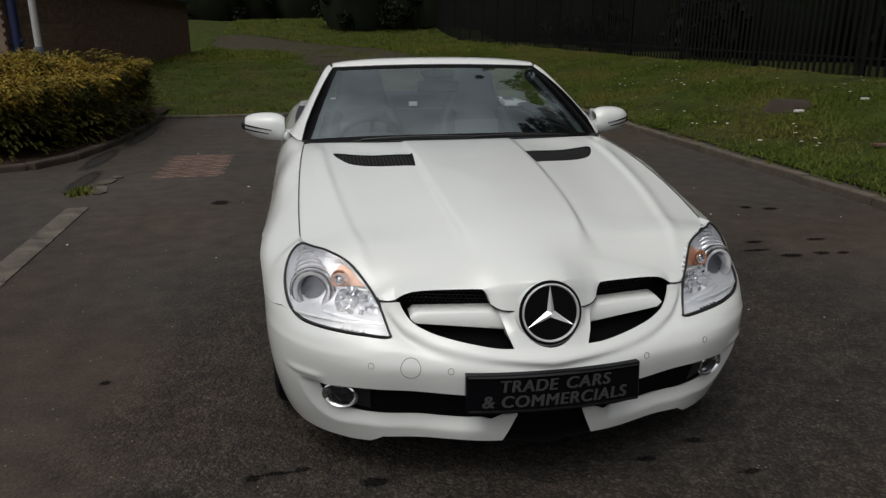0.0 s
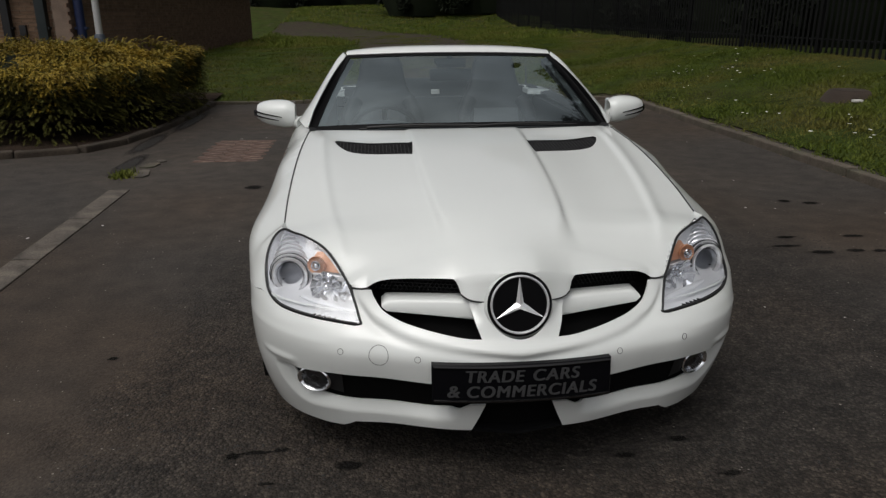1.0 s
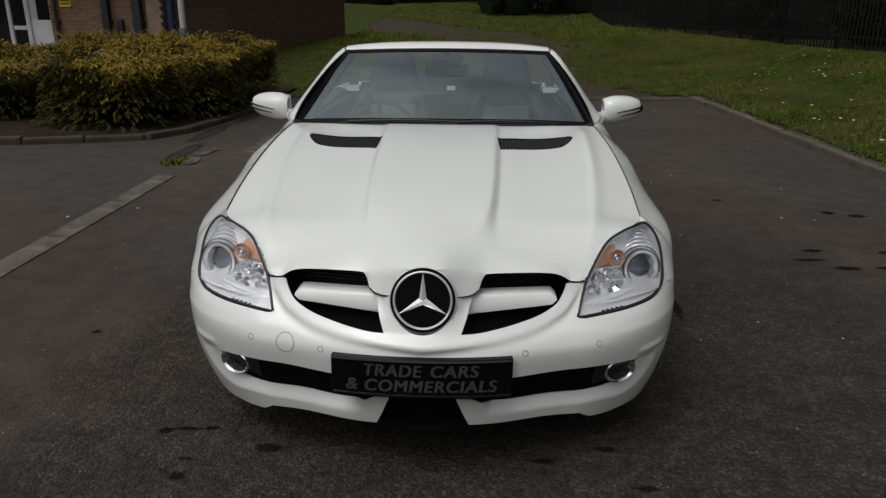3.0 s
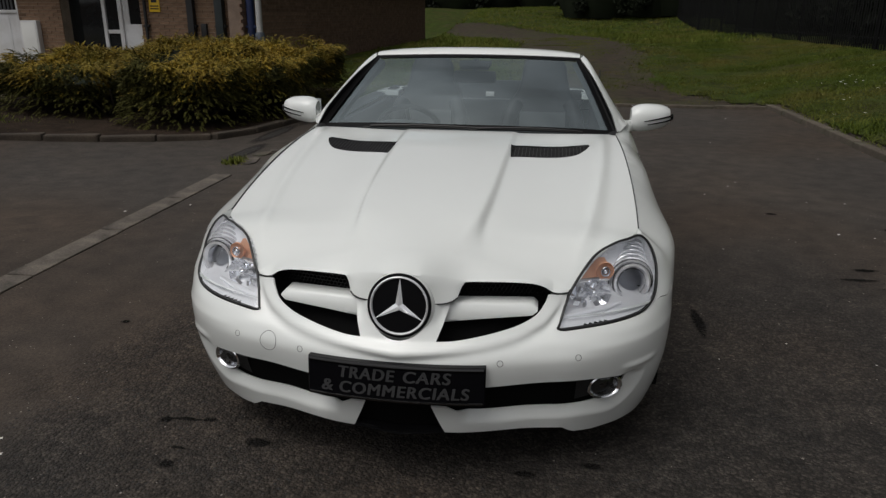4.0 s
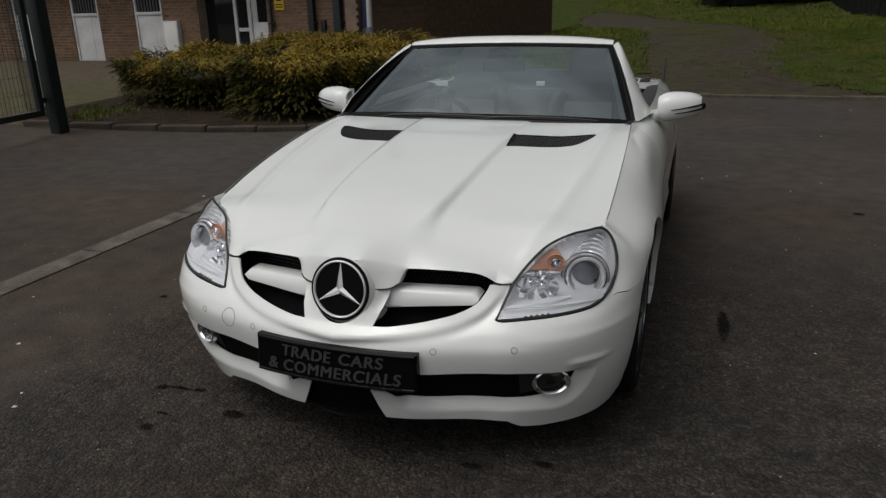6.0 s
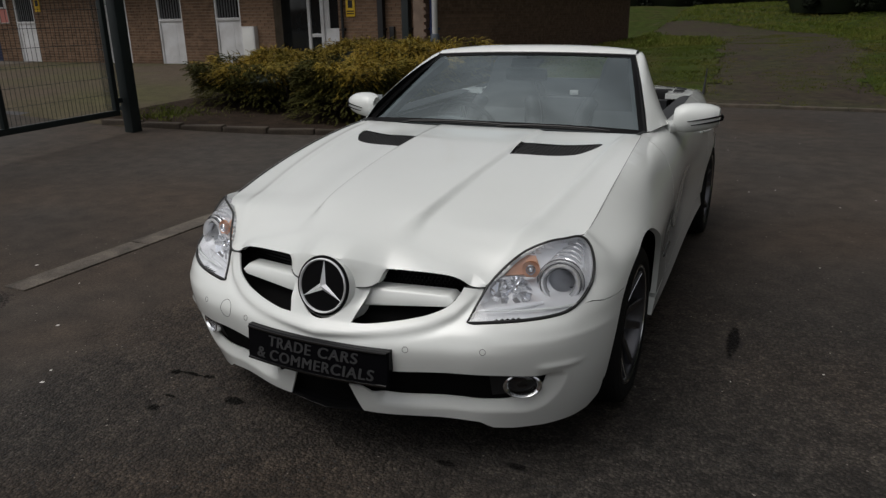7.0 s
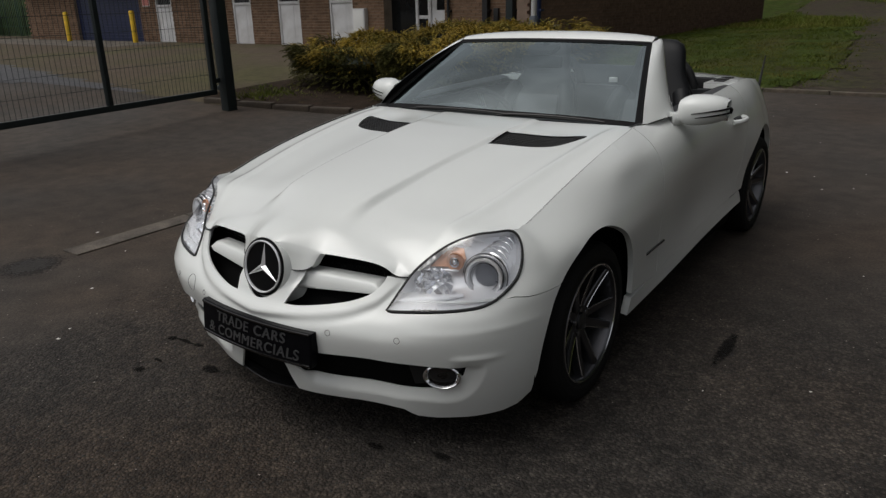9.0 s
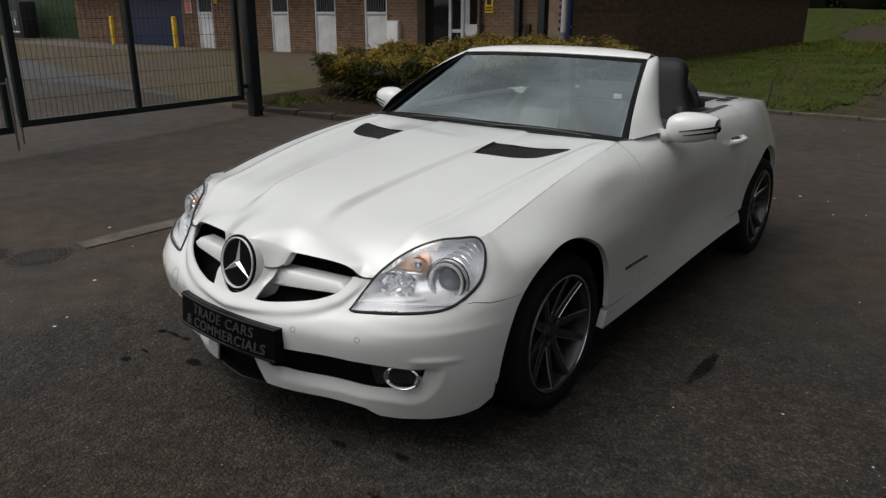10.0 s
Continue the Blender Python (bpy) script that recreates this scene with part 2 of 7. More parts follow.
LEATHER = material("dark_grey_leather", (0.010, 0.0105, 0.012), rough=0.5, spec=0.2, spread=0.2)
LEATHER_LIGHT = material("pale_grey_leather", (0.036, 0.038, 0.041), rough=0.45, spread=0.1, bump=0.0008, bump_scale=250)
TRIM = material("charcoal_cabin_plastic", (0.05, 0.053, 0.057), rough=0.5, spread=0.15, bump=0.0005, bump_scale=400)
PLATE = material("black_acrylic_plate", (0.004, 0.004, 0.005), rough=0.25, spec=0.06)
LETTER = material("grey_plate_lettering", (0.050, 0.050, 0.052), rough=0.4, spec=0.3)
RED = material("red_lamp", (0.35, 0.01, 0.01), rough=0.2, coat=0.6)
WHITE_PLASTIC = material("white_plastic", (0.7, 0.7, 0.68), rough=0.5, spread=0.05)


def asphalt():
    """Worn asphalt: a smooth brownish lane beside the edging, coarse open stone round the front of the car."""
    m = material("worn_asphalt", (0.041, 0.0355, 0.030), rough=0.85, spread=0.26, grain=0.30, scale=70, stain=(0.058, 0.047, 0.037), stain_scale=0.7, stain_amount=0.8, spec=0.28)
    n, l = m.node_tree.nodes, m.node_tree.links
    b = n["Principled BSDF"]
    where = n.new("ShaderNodeTexCoord").outputs["Object"]

    def math_of(op, a, c=None, clamp=False):
        x = n.new("ShaderNodeMath")
        x.operation, x.use_clamp = op, clamp
        for i, v in enumerate((a, c)):
            if v is None:
                continue
            if isinstance(v, (int, float)):
                x.inputs[i].default_value = v
            else:
                l.new(v, x.inputs[i])
        return x.outputs[0]

    def noise_of(scale, detail=4.0):
        t = n.new("ShaderNodeTexNoise")
        t.inputs["Scale"].default_value, t.inputs["Detail"].default_value = scale, detail
        l.new(where, t.inputs["Vector"])
        return t.outputs["Fac"]

    def ramp(v, lo, hi, a=0.0, c=1.0):
        r = n.new("ShaderNodeMapRange")
        r.interpolation_type = "SMOOTHSTEP"
        for key, k in (("From Min", lo), ("From Max", hi), ("To Min", a), ("To Max", c)):
            r.inputs[key].default_value = k
        l.new(v, r.inputs["Value"])
        return r.outputs[0]

    xyz = n.new("ShaderNodeSeparateXYZ")
    l.new(where, xyz.inputs[0])
    wander = math_of("MULTIPLY", math_of("SUBTRACT", noise_of(2.2), 0.5), 1.1)
    x, y = math_of("ADD", xyz.outputs["X"], wander), math_of("ADD", xyz.outputs["Y"], wander)
    coarse = math_of("MULTIPLY", math_of("MULTIPLY", ramp(x, -1.75, -1.20), ramp(x, 2.7, 1.9)), ramp(y, 3.2, 1.4, 0.12))
    stones = n.new("ShaderNodeTexVoronoi")
    stones.inputs["Scale"].default_value = 95.0
    l.new(where, stones.inputs["Vector"])
    pick = n.new("ShaderNodeSeparateColor")
    l.new(stones.outputs["Color"], pick.inputs[0])
    face = math_of("MULTIPLY", ramp(stones.outputs["Distance"], 0.85, 0.25, 0.55, 1.0), ramp(pick.outputs[0], 0.30, 1.0, 0.80, 1.75))
    clump = ramp(noise_of(17.0, 5.0), 0.34, 0.62, 0.78, 1.25)
    scale = math_of("ADD", 1.0, math_of("MULTIPLY", coarse, math_of("SUBTRACT", math_of("MULTIPLY", math_of("MULTIPLY", face, clump), 0.74), 1.0)))
    # the broad grey and brown areas of the wear
    broad = n.new("ShaderNodeMix")
    broad.data_type = "RGBA"
    broad.blend_type = "MULTIPLY"
    broad.inputs["Factor"].default_value = 1.0
    old = b.inputs["Base Color"].links[0].from_socket
    l.new(old, broad.inputs["A"])
    tone = n.new("ShaderNodeMix")
    tone.data_type = "RGBA"
    l.new(ramp(noise_of(0.32, 3.0), 0.40, 0.62), tone.inputs["Factor"])
    tone.inputs["A"].default_value, tone.inputs["B"].default_value = (1.10, 1.10, 1.12, 1), (0.98, 0.88, 0.80, 1)
    l.new(tone.outputs["Result"], broad.inputs["B"])
    out = n.new("ShaderNodeVectorMath")
    out.operation = "SCALE"
    l.new(broad.outputs["Result"], out.inputs[0])
    l.new(scale, out.inputs["Scale"])
    l.new(out.outputs[0], b.inputs["Base Color"])
    height = math_of("ADD", math_of("MULTIPLY", noise_of(120.0, 4.0), 0.35), math_of("MULTIPLY", math_of("ADD", math_of("MULTIPLY", stones.outputs["Distance"], -0.55), math_of("MULTIPLY", noise_of(26.0, 4.0), 1.5)), math_of("ADD", 0.15, coarse)))
    bump = n.new("ShaderNodeBump")
    bump.inputs["Strength"].default_value, bump.inputs["Distance"].default_value = 1.0, 0.009
    l.new(height, bump.inputs["Height"])
    l.new(bump.outputs[0], b.inputs["Normal"])
    return m


ASPHALT = asphalt()
YARD = material("mossy_worn_tarmac", (0.076, 0.058, 0.040), rough=0.95, spread=0.2, grain=0.3, scale=60, stain=(0.068, 0.066, 0.026), stain_scale=0.5, stain_amount=0.75, bump=0.004, bump_scale=90, spec=0.2)
TRACK = material("mossy_asphalt_track", (0.036, 0.0255, 0.0175), rough=0.95, spread=0.45, grain=0.45, scale=50, stain=(0.038, 0.040, 0.013), stain_scale=0.8, stain_amount=0.8, bump=0.004, bump_scale=120, spec=0.3)
EDGING = material("worn_concrete_edging", (0.112, 0.094, 0.076), rough=0.95, spread=0.35, grain=0.3, scale=90, stain=(0.042, 0.036, 0.030), stain_scale=2.6, stain_amount=0.95, bump=0.004, bump_scale=90, per_piece=0.15)
KERB = material("weathered_concrete_kerb", (0.092, 0.074, 0.056), rough=0.95, spread=0.3, grain=0.3, scale=80, stain=(0.035, 0.04, 0.022), stain_scale=3, stain_amount=0.7, bump=0.004, bump_scale=70, per_piece=0.2)
BED_KERB = material("dark_mossy_kerb", (0.046, 0.035, 0.025), rough=0.95, spread=0.3, grain=0.3, scale=80, bump=0.004, bump_scale=70, per_piece=0.25)
SOIL = material("bare_brown_soil", (0.029, 0.020, 0.014), rough=1.0, spread=0.35, grain=0.4, scale=70, bump=0.015, bump_scale=40, spec=0.1)
TURF = material("turf_ground", (0.034, 0.050, 0.009), rough=1.0, spread=0.35, grain=0.3, scale=30, stain=(0.055, 0.042, 0.020), stain_scale=0.7, stain_amount=0.6, bump=0.02, bump_scale=35, spec=0.1)
BLADES = material("grass_blades", (0.088, 0.118, 0.014), rough=0.7, spread=0.35, scale=9, stain=(0.110, 0.085, 0.026), stain_scale=0.75, stain_amount=0.75, per_piece=0.28, spec=0.15)
BRICK = material("brown_brick", (0.185, 0.118, 0.078), rough=0.95, spread=0.25, grain=0.2, scale=90, bump=0.003, bump_scale=120, per_piece=0.35, spec=0.2)
BRICK_DARK = material("dull_brown_brick", (0.205, 0.130, 0.095), rough=0.95, spread=0.25, grain=0.2, scale=90, bump=0.003, bump_scale=120, per_piece=0.3, spec=0.2)
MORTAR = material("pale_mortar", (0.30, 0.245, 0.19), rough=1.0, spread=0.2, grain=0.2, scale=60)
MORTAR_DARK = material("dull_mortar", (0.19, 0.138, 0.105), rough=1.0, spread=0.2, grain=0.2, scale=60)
WHITE_PAINT = material("white_painted_panel", (0.66, 0.66, 0.67), rough=0.55, spread=0.06, scale=40, stain=(0.4, 0.38, 0.35), stain_scale=2.5, stain_amount=0.4)
DARK_PANE = material("dark_window_pane", (0.012, 0.014, 0.015), rough=0.08, spread=0.2)
NAVY = material("navy_painted_steel", (0.010, 0.018, 0.062), rough=0.45, spread=0.15)
GATE = material("dark_green_powder_coat", (0.012, 0.019, 0.020), rough=0.5, spread=0.2)
YELLOW = material("yellow_paint", (0.78, 0.50, 0.02), rough=0.5, spread=0.15, stain=(0.3, 0.2, 0.05), stain_scale=6, stain_amount=0.4)
SIGN_RED = material("faded_red_sign", (0.55, 0.20, 0.17), rough=0.5, spread=0.1)
FASCIA = material("dark_roof_fascia", (0.02, 0.02, 0.022), rough=0.6, spread=0.2)
GALV = material("galvanised_grey_pole", (0.42, 0.42, 0.42), rough=0.55, metal=0.3, spread=0.12)
POLE_DARK = material("grey_blue_pole_base", (0.045, 0.055, 0.07), rough=0.6, spread=0.2)
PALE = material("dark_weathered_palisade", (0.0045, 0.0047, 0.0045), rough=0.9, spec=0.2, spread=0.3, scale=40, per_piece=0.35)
BARK = material("brown_bark", (0.040, 0.028, 0.020), rough=0.95, spread=0.3, bump=0.006, bump_scale=60)
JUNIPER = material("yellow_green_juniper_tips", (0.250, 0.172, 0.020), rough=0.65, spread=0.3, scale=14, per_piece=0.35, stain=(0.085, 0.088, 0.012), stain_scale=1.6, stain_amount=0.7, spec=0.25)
JUNIPER_DEEP_SHADED = material("deep_green_and_shaded_juniper", (0.048, 0.046, 0.010), rough=0.8, spread=0.3, scale=14, per_piece=0.5, spec=0.15)
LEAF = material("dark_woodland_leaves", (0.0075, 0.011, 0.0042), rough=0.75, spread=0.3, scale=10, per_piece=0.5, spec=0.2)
BRICK_PATCH = material("reddish_brick_paving", (0.085, 0.046, 0.034), rough=0.95, spread=0.3, grain=0.3, scale=80, per_piece=0.4, stain=(0.15, 0.115, 0.09), stain_scale=11, stain_amount=0.7, bump=0.003, bump_scale=100)
LITTER = material("pale_litter", (0.6, 0.58, 0.55), rough=0.8, spread=0.15)
OIL = material("dark_oil_stain", (0.0105, 0.0095, 0.009), rough=0.95, spread=0.5, grain=0.5, scale=70, bump=0.008, bump_scale=60, spec=0.1)
DAMP = material("damp_dirt", (0.0125, 0.0098, 0.0075), rough=0.8, spread=0.4, grain=0.3, scale=60, bump=0.006, bump_scale=50)


def soaked_in(m):
    """Lets a stain thin out towards its rim and break up over the stones."""
    n, l = m.node_tree.nodes, m.node_tree.links
    fade = n.new("ShaderNodeAttribute")
    fade.attribute_name = "fade"
    grain = n.new("ShaderNodeTexNoise")
    grain.inputs["Scale"].default_value, grain.inputs["Detail"].default_value = 55.0, 5.0
    l.new(n.new("ShaderNodeTexCoord").outputs["Object"], grain.inputs["Vector"])
    add = n.new("ShaderNodeMath")
    add.operation = "ADD"
    l.new(fade.outputs["Fac"], add.inputs[0])
    l.new(grain.outputs["Fac"], add.inputs[1])
    edge = n.new("ShaderNodeMapRange")
    edge.interpolation_type = "SMOOTHSTEP"
    for key, v in (("From Min", 0.62), ("From Max", 1.10), ("To Max", 0.88)):
        edge.inputs[key].default_value = v
    l.new(add.outputs[0], edge.inputs["Value"])
    clear, mix = n.new("ShaderNodeBsdfTransparent"), n.new("ShaderNodeMixShader")
    l.new(edge.outputs[0], mix.inputs[0])
    l.new(clear.outputs[0], mix.inputs[1])
    l.new(n["Principled BSDF"].outputs[0], mix.inputs[2])
    l.new(mix.outputs[0], n["Material Output"].inputs["Surface"])


for stained in (OIL, DAMP):
    soaked_in(stained)
TARMAC = material("newer_grey_tarmac", (0.050, 0.050, 0.054), rough=0.9, spread=0.2, grain=0.3, scale=70, bump=0.004, bump_scale=100)
FENCE_GREEN = material("green_fence_paint", (0.045, 0.085, 0.040), rough=0.6, spread=0.25)


# ---- the ground ----
PAD_X, PAD_Y, STRIP_X = 3.80, 10.30, -2.55
FENCE_X, FACADE_Y, WING_X, WING_END = 7.5, 13.0, -6.0, 34.0
step01 = lambda t: np.clip(t, 0, 1) ** 2 * (3 - 2 * np.clip(t, 0, 1))


def ground_z(x, y):
    """The height of the open ground, without kerbs."""
    x, y = np.asarray(x, float), np.asarray(y, float)
    yard = 0.33 * step01((-x - 3.0) / 7.0) * step01((y - 1.0) / 8.0)
    far = (0.22 + 0.030 * np.clip(x + 6, 0, 13.5)) * step01((y - 10.4) / 12.0)
    rise = 1.6 * step01((y - 36.0) / 22.0)
    bank = (0.082 + 0.62 * np.clip((x - 3.95) / 3.5, 0, 1)) * step01((x - 3.7) / 0.3)
    z = np.maximum(np.maximum(yard, far), bank) + rise
    return z


def ground_sheet(name, xs, ys, material_, label, lift=0.0, mask=None, rough=0.0):
    bm = bmesh.new()
    gx, gy = np.meshgrid(xs, ys)
    gz = ground_z(gx, gy) + lift
    verts = {}
    for i in range(len(ys)):
        for j in range(len(xs)):
            bump = rough * noise.noise((gx[i, j] * 1.3, gy[i, j] * 1.3, 4.0)) if rough else 0
            verts[i, j] = bm.verts.new((gx[i, j], gy[i, j], gz[i, j] + bump))
    for i in range(len(ys) - 1):
        for j in range(len(xs) - 1):
            if mask is None or mask((xs[j] + xs[j + 1]) / 2, (ys[i] + ys[i + 1]) / 2):
                bm.faces.new((verts[i, j], verts[i, j + 1], verts[i + 1, j + 1], verts[i + 1, j]))
    for v in list(bm.verts):
        if not v.link_faces:
            bm.verts.remove(v)
    ob = part(name, bm, material_, None, "", 60)
    return tagged(ob, label, "ground", kind="structure")


def around(lo, hi, step, far):
    """Even steps between lo and hi, then wider ones out to the far distance."""
    out, d = [], step
    a = lo
    while a > -far:
        d *= 1.5
        a -= d
        out.insert(0, a)
    out += list(np.arange(lo, hi + 1e-6, step))
    a, d = out[-1], step
    while a < far:
        d *= 1.5
        a += d
        out.append(a)
    return out


GX = sorted(set(around(-12, 9, 0.5, 900)) | {STRIP_X, -2.55, PAD_X, 3.95})
GY = sorted(set(around(-6, 45, 0.5, 900)))
ground_sheet("ground", GX, GY, ASPHALT, "dark worn asphalt of the car park with stains")
ground_sheet("yard", list(np.arange(-44, -3.0, 0.5)), list(np.arange(4.6, 16.4, 0.4)), YARD, "mossy brown tarmac yard behind the gate", 0.006, lambda x, y: y > 5.15 + 0.02 * x and x < -6.6)
ground_sheet("yard_apron", list(np.arange(-30, -18.9, 0.5)), list(np.arange(10.6, 13.0, 0.3)), EDGING, "pale concrete apron before the roller shutter", 0.012)
ground_sheet("yard_lane", list(np.arange(-26, -8.4, 0.4)), list(np.arange(4.6, 8.2, 0.2)), TARMAC, "newer grey tarmac lane inside the gate", 0.010, lambda x, y: 5.15 + 0.02 * x < y < 5.0 - 0.18 * (x + 8.4))


track_mid = lambda y: 1.2 - 0.0013 * (y - 10) ** 2 - 0.022 * max(0.0, y - 28) ** 2


def lawn_here(x, y):
    track = 1.35 + 0.055 * max(0.0, y - 14) + 0.35 * noise.noise((x * 0.5, y * 0.7, 3.0)) + 0.25 * noise.noise((x * 2.1, y * 2.3, 8.0))
    mid = track_mid(y)
    right = x > PAD_X + 0.16 and -8 < y
    back = y > PAD_Y + 0.15 and (x > mid + track + max(0, (13 - y) * 0.5) or (x < mid - track - max(0, 12.5 - y) * 0.3 and x > WING_X) and y < 46)
    return right or back or y > 46 or (x <= WING_X and y > WING_END)


ground_sheet("lawn", list(np.arange(WING_X - 12, 14, 0.2)), list(np.arange(-8, 90, 0.5)), TURF, "rough green lawn rising in a bank to the fence", 0.022, lawn_here, 0.03)
ground_sheet("track", list(np.arange(-9, 5.5, 0.25)), list(np.arange(PAD_Y + 0.1, 50, 0.4)), TRACK, "mossy old asphalt track leading away over the lawn", 0.006)


def grass(name, count, area, label, tall=0.06, keep=lawn_here, seed=3):
    rng = np.random.default_rng(seed)
    spots = [(x, y, noise.noise((x * 1.3, y * 1.3, 4.0)), noise.noise((x * 0.9, y * 0.9, 1.0))) for x, y in zip(rng.uniform(area[0], area[1], count).tolist(), rng.uniform(area[2], area[3], count).tolist()) if (x > 3.9 or y > PAD_Y + 0.2 or x < -2.6) and keep(x + rng.normal(0, 0.22), y + rng.normal(0, 0.22))]
    x, y, lump, patch = (np.repeat(c, 4) for c in np.array(spots).T)
    n = len(x)
    h = tall * (0.9 + 0.7 * patch) * rng.uniform(0.5, 1.4, n)
    a, w = rng.uniform(0, 6.283, n), 0.006 + h * 0.09
    z = ground_z(x, y) + 0.012 + 0.03 * lump
    x, y = x + rng.normal(0, 0.035, n), y + rng.normal(0, 0.035, n)
    du, dv = w * np.cos(a), w * np.sin(a)
    tip = np.stack([x + rng.normal(0, 0.5, n) * h, y + rng.normal(0, 0.5, n) * h, z + h], 1)
    verts = np.stack([np.stack([x - du, y - dv, z], 1), np.stack([x + du, y + dv, z], 1), tip], 1).reshape(-1, 3).tolist()
    faces = np.arange(3 * n).reshape(-1, 3).tolist()
    me = bpy.data.meshes.new(name)
    me.from_pydata(verts, [], faces)
    me.materials.append(BLADES)
    return tagged(new(name, me), label, "grass", kind="stuff")


grass("grass_on_bank", 42000, (PAD_X + 0.1, 7.6, -1, 24), "short rough green grass on the bank beside the kerb", 0.038, seed=3)
grass("grass_at_back", 26000, (-6, 4.5, PAD_Y + 0.1, 30), "rough green grass beside the old track", 0.042, seed=4)
grass("grass_far", 14000, (-6, 7.6, 24, 60), "green grass at the far end of the lawn", 0.12, seed=5)

grass("moss_on_track", 22000, (-3.2, 5.0, PAD_Y + 0.3, 34), "low tufts of grass and moss on the old track", 0.022, lambda x, y: noise.noise((x * 0.9, y * 0.55, 6.0)) + 0.5 * noise.noise((x * 3, y * 3, 2.0)) > 0.30 - 0.45 * math.exp(-(((x - track_mid(y)) / 0.5) ** 2)), seed=6)

grass("grass_in_joint", 40, (-2.80, -2.66, 4.66, 4.86), "small tuft of grass in the broken edging", 0.05, lambda x, y: True, seed=12)
grass("grass_by_gate", 900, (-7.3, -5.3, 5.35, 6.3), "scattered grass tufts on bare soil beside the gate post", 0.07, lambda x, y: noise.noise((x * 2.2, y * 2.2, 9.0)) > 0.02 + 0.5 * (x + 6.6), seed=9)


# ---- kerbs and edging ----
def run_of_blocks(name, label, line, length, width, low, high, mat, gap=0.008, bevel=0.012, category="kerb", tilt=1.0, follow=0.0):
    """A row of kerb stones along a line, each a block of its own."""
    thing = empty(name, label, category, kind="structure")
    bm = box((-length / 2 + gap, -width / 2, low), (length / 2 - gap, width / 2, high), bevel)
    me = mesh_of(bm, "kerb_stone")
    me.materials.append(mat)
    line = np.array(line, float)
    seg = np.hypot(*np.diff(line, axis=0).T)
    run = np.concatenate([[0], np.cumsum(seg)])
    rng = random.Random(len(line) + int(length * 100))
    for d in np.arange(length / 2, run[-1], length):
        x, y = np.interp(d, run, line[:, 0]), np.interp(d, run, line[:, 1])
        x2, y2 = np.interp(d + 0.05, run, line[:, 0]), np.interp(d + 0.05, run, line[:, 1])
        ob = new("kerb_stone", me)
        ob.parent = thing
        ob.matrix_basis = pose(x, y, float(ground_z(x, y)) * (follow if tilt else 1.0) + rng.uniform(-0.006, 0.006) * tilt, rng.uniform(-0.6, 0.6) * tilt, rng.uniform(-0.8, 0.8) * tilt, math.degrees(math.atan2(y2 - y, x2 - x)) + rng.uniform(-0.4, 0.4))
    return thing


run_of_blocks("kerb_east", "weathered brown concrete kerb along the grass bank", [(PAD_X + 0.06, -7), (PAD_X + 0.06, PAD_Y)], 0.915, 0.12, -0.1, 0.095, KERB)
run_of_blocks("kerb_back", "low weathered concrete kerb across the end of the parking bay", [(PAD_X + 0.12, PAD_Y + 0.06), (-3.1, PAD_Y + 0.06)], 0.915, 0.11, -0.1, 0.05, KERB)
run_of_blocks("channel_edge", "pale concrete channel at the foot of the kerb", [(PAD_X - 0.045, -7), (PAD_X - 0.045, PAD_Y)], 0.915, 0.075, -0.1, 0.006, EDGING, bevel=0.003, category="edging", tilt=0.0)
run_of_blocks("edging_strip", "worn pale concrete edging strip set flush in the asphalt", [(STRIP_X + 0.03, 0.55), (STRIP_X - 0.045, 4.45)], 0.915, 0.17, -0.1, 0.009, EDGING, bevel=0.004, category="edging", tilt=0.0)
PLANTER = smooth([(-7.1, 5.05), (-5.2, 5.42), (-4.2, 5.75), (-3.5, 6.2), (-3.2, 7.2), (-3.08, 9.0), (-3.05, 10.3)], 8)
run_of_blocks("planter_kerb", "curved dark concrete kerb round the planted bed", PLANTER, 0.61, 0.13, -0.1, 0.07, BED_KERB, gap=0.003, bevel=0.022, follow=1.0)


def planter_soil():
    loop = [tuple(p) for p in PLANTER] + [(-3.1, 11.5), (-5.2, 11.8), (-7.4, 11.0), (-7.4, 5.2)]
    fn = lambda u, v: np.stack([u, v, np.maximum(0.07 + ground_z(u, v) * 0.6, ground_z(u, v) + 0.05) + 0.012 * np.sin(u * 3) * np.cos(v * 2.3)], 1)
    ob = part("planted_bed", sheet(loop, [], fn, 0.25), SOIL)
    tagged(ob, "bare brown soil of the planted bed", "soil", kind="structure")


planter_soil()


